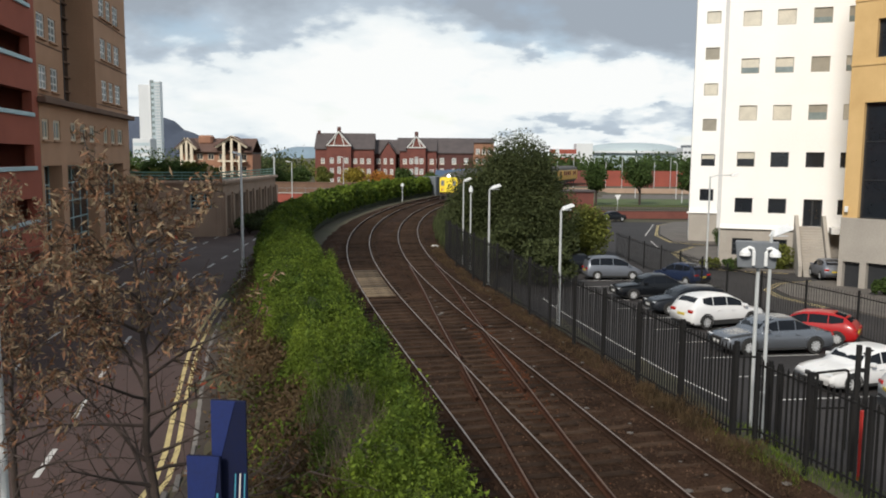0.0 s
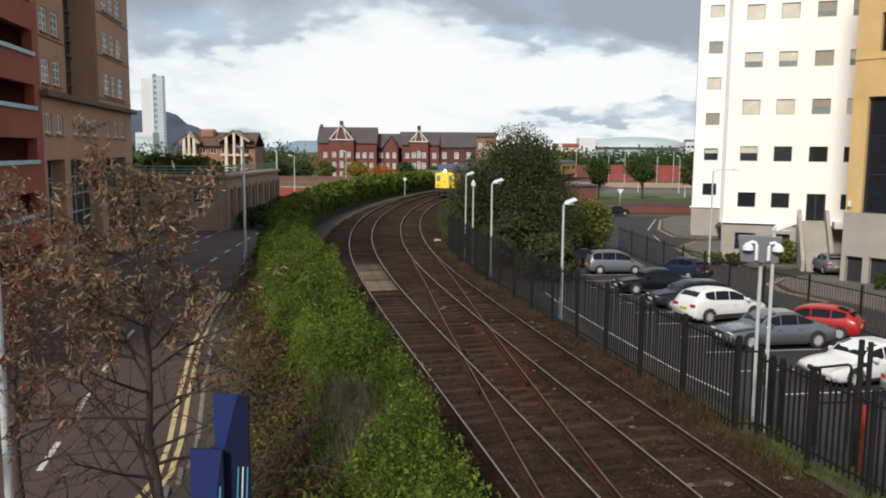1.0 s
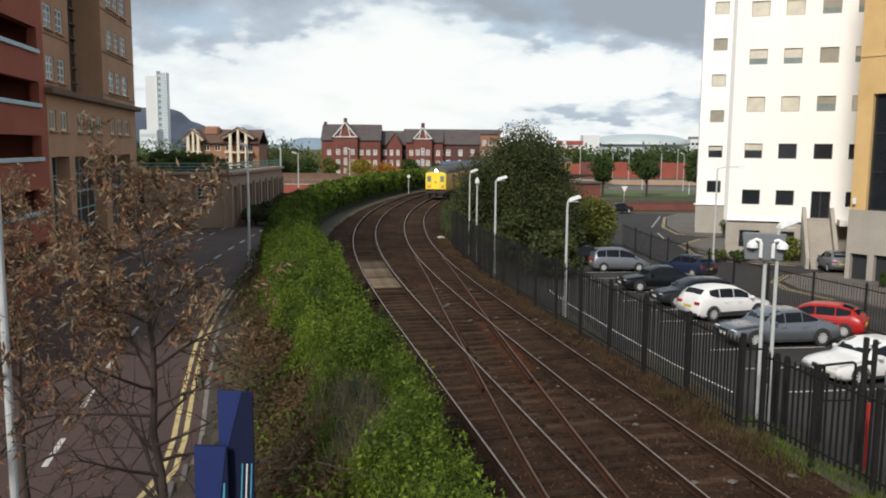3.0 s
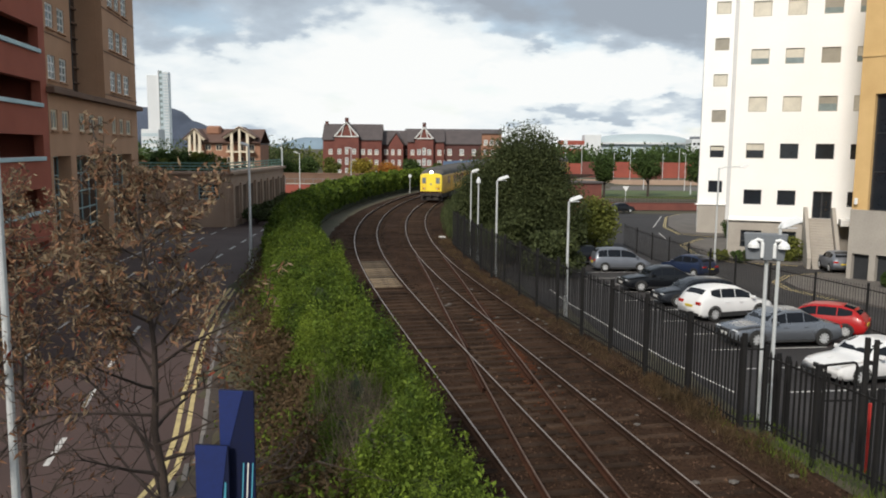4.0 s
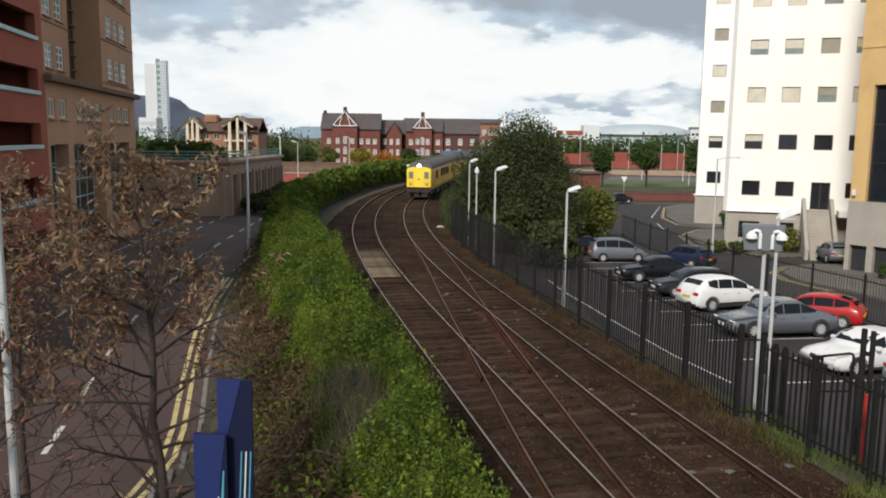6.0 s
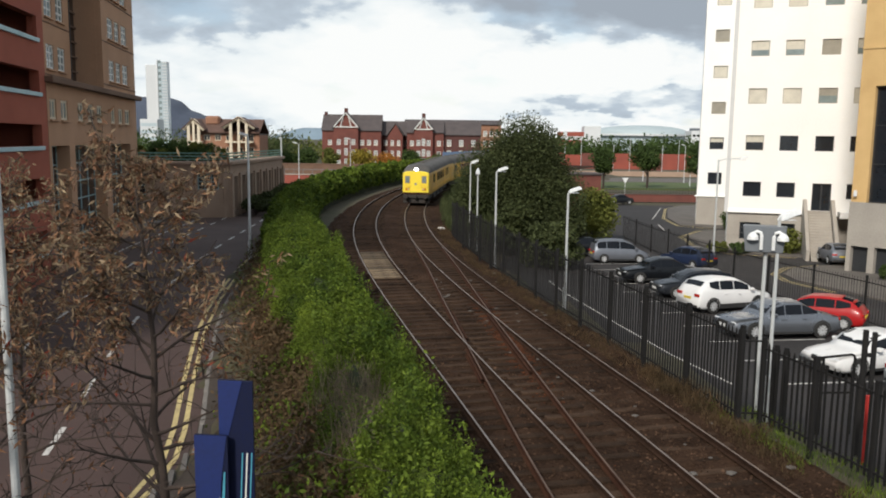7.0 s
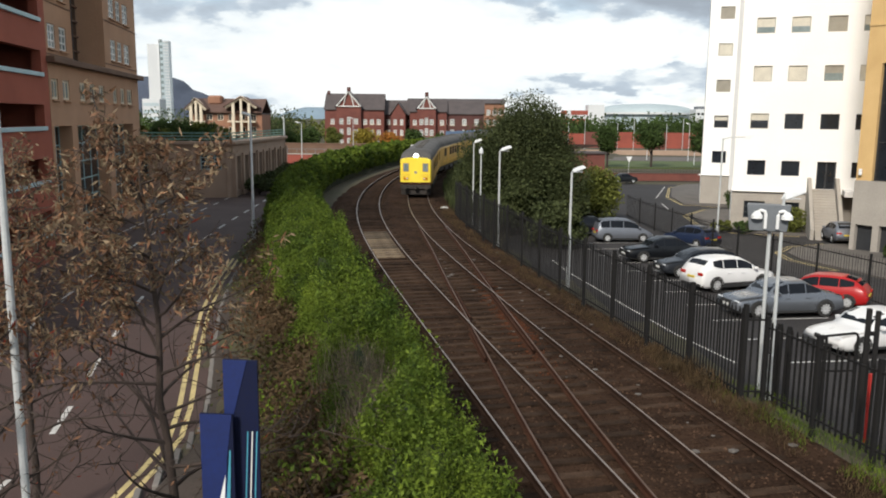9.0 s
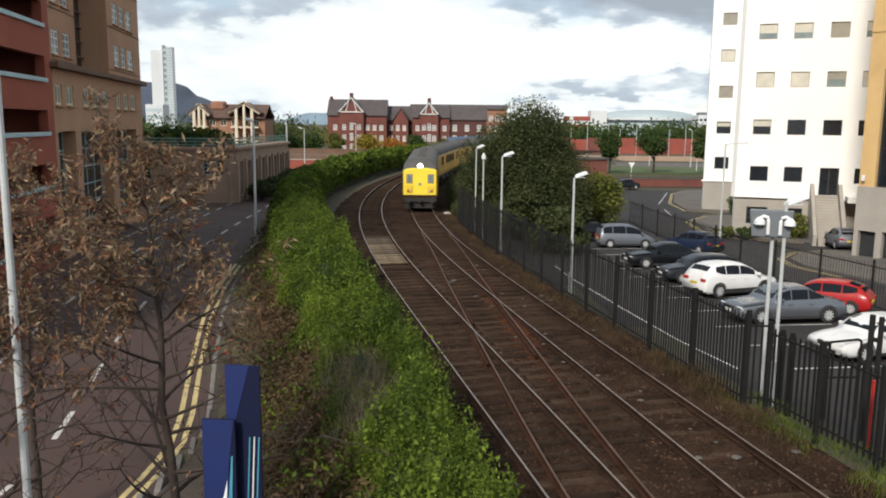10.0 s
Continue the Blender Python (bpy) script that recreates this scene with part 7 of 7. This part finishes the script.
def make_sign():
    s = thing("blue_sign", pose(-2.9, 9.9, -0.87), "tall two-tone blue notice boards on posts with teal and white stripes", "sign")

    def flat(name, pts, y0, y1, m, parent=s):
        bm = bmesh.new()
        prism(bm, pts, y0, y1)
        bmesh.ops.recalc_face_normals(bm, faces=bm.faces[:])
        return part(name, bm, M[m], parent)
    tall = flat("tall_board", [(0.0, 1.0), (0.44, 1.0), (0.44, 4.9), (0.0, 4.92)], 0.0, 0.05, "sign_navy")
    flat("blue_face", [(0.0, 2.6), (0.0, 4.92), (0.31, 4.91), (0.10, 4.1), (0.03, 2.6)], -0.008, -0.001, "sign_blue", tall)
    low = flat("low_board", [(-0.28, 1.0), (0.14, 1.0), (0.14, 4.22), (-0.28, 4.24)], -0.14, -0.09, "sign_navy")
    flat("blue_face", [(-0.28, 1.0), (-0.28, 4.24), (0.13, 4.23), (0.05, 3.6), (-0.02, 1.0)], -0.149, -0.142, "sign_blue", low)
    flat("white_triangle", [(-0.10, 2.9), (0.0, 2.9), (0.03, 3.42)], -0.156, -0.15, "white_metal", low)
    flat("stripe", [(0.02, 2.9), (0.075, 2.9), (0.11, 3.75), (0.09, 3.75)], -0.156, -0.15, "sign_teal", low)
    for x, m in ((0.22, "sign_teal"), (0.28, "plate_white"), (0.34, "sign_teal")):
        flat("stripe", [(x, 2.6), (x + 0.016, 2.6), (x + 0.086, 3.95), (x + 0.07, 3.95)], -0.008, -0.001, m, tall)
    for x, y in ((-0.2, -0.089), (0.36, 0.051)):
        part("post", boxes((x - 0.03, y, 0, x + 0.03, y + 0.06, 4.0)), M["galv"], s)


make_sign()


# ---------------------------------------------------------------- trees and shrubs
def bare_tree(x, y, z, seed, height, label, leaf_sets, r0=0.075, n1=26, reach=2.1, lean=(0.0, 0.0), leaf_size=0.032):
    """A slim street tree: one leading trunk, long rising branches, twigs, and drooping curled leaves."""
    rng2 = np.random.default_rng(seed)
    t = thing("autumn_tree", pose(x, y, z), label, "tree", group="street trees")
    k = 12
    trunk = [Vector((lean[0] * (i / k) + rng2.normal() * 0.022, lean[1] * (i / k) + rng2.normal() * 0.022, height * i / k)) for i in range(k + 1)]
    rad = [r0 * (1 - 0.86 * i / k) for i in range(k + 1)]
    bm = bmesh.new()
    tube(bm, trunk, rad, 9)
    part("trunk", bm, M["bark"], t, smooth=True)
    bm = bmesh.new()
    tips = []

    def shoot(p, d, length, r, n, rise, wob):
        pts = [p.copy()]
        for i in range(n):
            d = (d + Vector(rng2.normal(size=3)) * wob + Vector((0, 0, rise))).normalized()
            pts.append(pts[-1] + d * length / n)
        tube(bm, pts, [max(0.0032, r * (1 - 0.8 * i / n)) for i in range(n + 1)], 5, False)
        return pts, d
    for b in range(n1):
        u = 0.24 + 0.74 * (b + rng2.random()) / n1
        i = min(k - 1, int(u * k))
        p = trunk[i].lerp(trunk[i + 1], u * k - i)
        a = 2.4 * b + rng2.normal() * 0.35
        up = rng2.uniform(0.25, 0.75) + 0.5 * max(0, u - 0.7)
        d = Vector((math.cos(a), math.sin(a), up)).normalized()
        length = reach * (1.05 - 0.62 * u) * rng2.uniform(0.75, 1.2)
        pts, _ = shoot(p, d, length, 0.34 * rad[i] + 0.011, 8, rng2.uniform(-0.05, 0.05), 0.09)
        for _ in range(7):
            j = int(rng2.integers(2, 9))
            d2 = (d * 0.7 + Vector(rng2.normal(size=3)) * 0.6).normalized()
            p2, e2 = shoot(pts[j], d2, length * rng2.uniform(0.22, 0.45), 0.012, 5, 0.0, 0.16)
            tips += p2[2:]
            for _ in range(3):
                p3, _ = shoot(p2[int(rng2.integers(1, 6))], (e2 * 0.5 + Vector(rng2.normal(size=3)) * 0.7).normalized(), rng2.uniform(0.14, 0.36), 0.007, 3, -0.03, 0.2)
                tips += p3[1:]
    part("limb_crown", bm, M["bark"], t, smooth=True)
    tips = np.array([tuple(p) for p in tips])
    for material, n, lo in leaf_sets:
        ok = tips[tips[:, 2] > height * lo]
        pick = ok[rng2.integers(0, len(ok), n)] + rng2.normal(size=(n, 3)) * 0.05 - np.array([0, 0, 0.04])
        v, f = leaves(pick, leaf_size, rng2, up=0.0, long=3.9)
        shell("foliage", v, f, M[material], t)
    return t


def leafy_tree(x, y, z, seed, height, width, material, label, trunk_h=0.25, n=9000, size=0.16, name="tree", lobes=26, group=""):
    """Trunk with limbs and a crown of leaf clumps on uneven lobes, with gaps."""
    rng2 = np.random.default_rng(seed)
    t = thing(name, pose(x, y, z), label, "tree" if "tree" in name else "shrub", group=group)
    bm = bmesh.new()
    tube(bm, [(0, 0, -0.2), (0.05, 0, height * trunk_h), (0.0, 0.1, height * 0.75)], [height * 0.022 + 0.05, height * 0.018 + 0.03, 0.03], 8)
    part("trunk", bm, M["bark"], t)
    cz, hz = height * (1 + trunk_h) / 2, height * (1 - trunk_h) / 2
    cs, rs = [], []
    for _ in range(lobes):
        d = rng2.normal(size=3)
        d /= np.linalg.norm(d)
        k = rng2.uniform(0.36, 0.80)
        p = np.array([d[0] * width / 2 * k, d[1] * width / 2 * k, cz + d[2] * hz * k])
        shrink = 1 - 0.42 * max(0, (p[2] - cz) / hz)
        p[:2] *= shrink
        cs.append(p)
        rs.append(rng2.uniform(0.16, 0.32) * min(width, height))
    bm = bmesh.new()
    for p in cs[:12]:
        tube(bm, [(0, 0, height * trunk_h * rng2.uniform(0.7, 1.6)), tuple(p * np.array([0.5, 0.5, 0.85])), tuple(p)], [height * 0.01 + 0.015, 0.03, 0.01], 5, False)
    part("limb_crown", bm, M["bark"], t)
    pts = []
    w = np.array([r * r for r in rs])
    for i in rng2.choice(lobes, n, p=w / w.sum()):
        d = rng2.normal(size=3)
        d /= np.linalg.norm(d)
        pts.append(cs[i] + d * rs[i] * rng2.uniform(0.55, 1.08) * np.array([1, 1, 0.85]))
    v, f = leaves(np.array(pts), size, rng2, up=0.4)
    shell("crown", v, f, M[material], t)
    return t


leafy_tree(5.9, 64, -1.6, 21, 9.8, 8.8, "leaf_dark", "large dark green tree beside the railway curve", 0.02, 190000, 0.115, lobes=110)
leafy_tree(5.2, 60, -1.2, 22, 4.2, 3.4, "leaf_dark", "dark green bush beneath the large tree", 0.03, 9000, 0.17, name="shrub", lobes=24)
leafy_tree(8.9, 61.0, -1.6, 23, 4.4, 3.2, "leaf_dark", "dark green bush beneath the large tree", 0.03, 12000, 0.18, name="shrub", lobes=28)
leafy_tree(5.6, 74, -1.0, 24, 4.4, 4.6, "leaf_dark", "dark green bush beside the railway curve", 0.02, 8000, 0.19, name="shrub", lobes=24)
leafy_tree(12.9, 70, -1.7, 25, 4.9, 4.6, "leaf_olive", "yellow-green shrub by the car park", 0.03, 8000, 0.16, name="shrub", lobes=24)
leafy_tree(7.2, 53, -1.4, 26, 3.2, 4.6, "leaf_dark", "dark green bush behind the railings", 0.02, 8000, 0.16, name="shrub", lobes=22)
for i, (x, y, hh, w) in enumerate(((29.3, 150, 8.2, 5.0), (38.0, 152, 8.6, 5.6), (47.0, 150, 8.4, 5.2))):
    leafy_tree(x, y, FAR_Z, 40 + i, hh, w, "leaf_mid", "small dark green tree on the grass strip", 0.33, 3500, 0.3, lobes=22, group="grass strip trees")
for i, (x, y, hh, w, m) in enumerate(((-20.6, 196, 6.2, 6.0, "leaf_yellow"), (-14.6, 196, 5.2, 6.2, "leaf_orange"), (-33.8, 192, 6.5, 6, "leaf_mid"), (-37.5, 188, 5.8, 5, "leaf_mid"), (-2.0, 200, 5.0, 6, "leaf_mid"), (-9.0, 201, 6.4, 6, "leaf_mid"), (4.0, 198, 5.4, 6, "leaf_mid"), (-28.6, 198, 6.4, 4.5, "leaf_olive"))):
    leafy_tree(x, y, FAR_Z, 60 + i, hh, w, m, {"leaf_yellow": "yellow autumn tree before the brick houses", "leaf_orange": "orange autumn tree before the brick houses", "leaf_olive": "olive tree before the brick houses"}.get(m, "rounded green tree before the brick houses"), 0.15, 2600, 0.34, lobes=20, group="riverside trees")
for i, (x, y, hh, w, m) in enumerate(((29.0, 81.5, 1.8, 3.0, "leaf_mid"), (31.5, 79.5, 1.5, 2.6, "leaf_red"), (21.9, 63.8, 1.0, 2.2, "leaf_olive"), (23.5, 62.9, 1.1, 2.6, "leaf_mid"), (27.3, 63.0, 2.4, 2.0, "leaf_olive"), (25.9, 63.6, 1.2, 2.2, "leaf_mid"), (27.6, 48.6, 1.2, 3.4, "leaf_mid"), (30.0, 46.0, 1.2, 3.0, "leaf_mid"))):
    leafy_tree(x, y, park_z(y), 80 + i, hh, w, m, "low planted shrub beside the offices", 0.02, 1800, 0.13, name="shrub", lobes=14, group="office planting")
for i in range(9):
    u = i / 8
    leafy_tree(-19.6 - 0.9 * u, 82 + 26 * u, -0.75, 100 + i, 2.0, 4.6, "leaf_dark", "dark clipped shrub at the foot of the podium", 0.02, 1500, 0.22, name="shrub", lobes=14, group="podium shrubs")
for i in range(15):
    a = i / 14
    leafy_tree(-22.8 - 11.5 * a + rng.normal() * 0.3, 80.0 - 2.4 * a + 1.5 * rng.random(), 4.3, 120 + i, 1.7 + 1.1 * rng.random(), 2.4, "leaf_mid" if i % 3 else "leaf_olive", "bushy terrace plant above the podium", 0.05, 1100, 0.2, name="shrub", lobes=12, group="terrace planting")


def far_wood(name, label, x0, x1, y0, y1, h0, h1, n, material, size, z=FAR_Z):
    """One joined belt of far woodland: many lobed crowns."""
    pts = []
    crowns = [(rng.uniform(x0, x1), rng.uniform(y0, y1), rng.uniform(h0, h1)) for _ in range(max(10, n // 160))]
    for _ in range(n):
        cx, cy, ch = crowns[rng.integers(0, len(crowns))]
        d = rng.normal(size=3)
        d /= np.linalg.norm(d)
        k = rng.uniform(0.6, 1.05) * (1 + 0.25 * math.sin(5 * math.atan2(d[1], d[0])))
        pts.append((cx + d[0] * ch * 0.45 * k, cy + d[1] * ch * 0.45 * k, z + max(0.1, ch * 0.5 + d[2] * ch * 0.5 * k)))
    v, f = leaves(np.array(pts), size, rng, up=0.3)
    ob = shell(name, v, f, M[material])
    tagged(ob, label, "trees", kind="stuff")


far_wood("woodland", "belt of dark green trees beyond the pitch", 36, 116, 270, 330, 7, 11.5, 15000, "leaf_mid", 0.75)
far_wood("woodland", "green trees beyond the river houses", -100, -46, 205, 260, 7, 11.0, 9000, "leaf_mid", 0.6)
far_wood("woodland", "dark trees beside the gabled apartments", -66, -38, 196, 215, 9, 12, 5000, "leaf_dark", 0.5)
far_wood("woodland", "pale green trees far along the river", -75, -34, 270, 330, 6, 9.5, 6000, "leaf_olive", 0.7)

# near street trees, almost bare, with curled brown leaves
bare_tree(-3.95, 11.2, -0.75, 301, 7.5, "nearly bare street tree with curled brown autumn leaves", (("leaf_brown", 2300, 0.62), ("leaf_dry", 2900, 0.66), ("leaf_brown", 500, 0.3), ("leaf_red", 70, 0.4)), 0.095, 32, 2.6, (-0.42, 0.0))
bare_tree(-5.9, 9.4, -0.75, 302, 6.4, "nearly bare street tree with sparse red and brown leaves", (("leaf_brown", 1300, 0.68), ("leaf_dry", 1100, 0.72), ("leaf_brown", 350, 0.3), ("leaf_red", 110, 0.3)), 0.075, 26, 2.4, (0.1, 0.2))
bare_tree(-8.0, 14.6, -0.75, 303, 7.0, "nearly bare street tree with dry brown leaves", (("leaf_brown", 1800, 0.6), ("leaf_dry", 2200, 0.62), ("leaf_red", 50, 0.4)), 0.08, 28, 2.6)


def blades(feet, size, rng2):
    """Upright grass blades: narrow, leaning, rooted at their feet."""
    n = len(feet)
    a = rng2.uniform(0, 6.28, n)
    side = np.stack([np.cos(a), np.sin(a), np.zeros(n)], 1) * (size * 0.16 * rng2.uniform(0.6, 1.4, n))[:, None]
    h = (size * rng2.uniform(1.5, 4.5, n))[:, None]
    lean = rng2.normal(size=(n, 3)) * np.array([0.35, 0.35, 0.0]) + np.array([0, 0, 1])
    v = np.stack([feet - side, feet + side, feet + lean * h * 0.6 + side * 0.7, feet + lean * h], 1).reshape(-1, 3)
    return v, [(4 * i, 4 * i + 1, 4 * i + 2, 4 * i + 3) for i in range(n)]


def make_weeds():
    for nm, lab, material, n, s0, s1, o0, o1, hmax, size in (
            ("trackside_grass", "dry brown grass tufts along the track's edge", "leaf_brush", 16000, -2, 46, 5.0, 6.0, 0.25, 0.045),
            ("trackside_weeds", "green weeds growing below the railings", "leaf", 6000, -5, 5.5, 5.5, 7.2, 0.32, 0.045),
            ("trackside_weeds", "brown bushy weeds at the foot of the railings", "leaf_brush", 4000, 3.0, 9.0, 5.3, 5.95, 0.5, 0.05),
            ("trackside_weeds", "green weeds on the inside of the curve", "leaf_dark", 12000, 38, 96, 6.0, 9.5, 1.1, 0.15)):
        pts = []
        for _ in range(n):
            s, o = rng.uniform(s0, s1), rng.uniform(o0, o1)
            k = noise.noise(Vector((s * 0.7, o * 1.1, 8))) + 0.25
            if k < 0:
                continue
            pts.append(on_line(s, o, -0.35 + rng.random() * hmax * min(1, k * 1.6) + 0.1))
        v, f = blades(np.array(pts), size, rng)
        tagged(shell(nm, v, f, M[material]), lab, "weeds", kind="stuff")


make_weeds()


# ---------------------------------------------------------------- what moves
def train_front(t):
    """Metres along the line of the leading cab's front at t seconds."""
    return 93.2 - 3.75 * t - 0.1 * t * t


def coach_pose(s_mid):
    a, b = on_line(s_mid - 6.8, apart(s_mid - 6.8)), on_line(s_mid + 6.8, apart(s_mid + 6.8))
    m = (a + b) / 2
    d = a - b
    yaw = math.degrees(math.atan2(d.y, d.x))
    tilt = math.degrees(math.atan2(d.z, math.hypot(d.x, d.y)))
    return pose(m.x, m.y, m.z, 0, -tilt, yaw)


def motions():
    for k, c in enumerate(coaches):
        walk(c, [(t, coach_pose(train_front(t) + CAR_LEN / 2 + k * (CAR_LEN + CAR_GAP))) for t in [i * 0.5 for i in range(21)]])


motions()
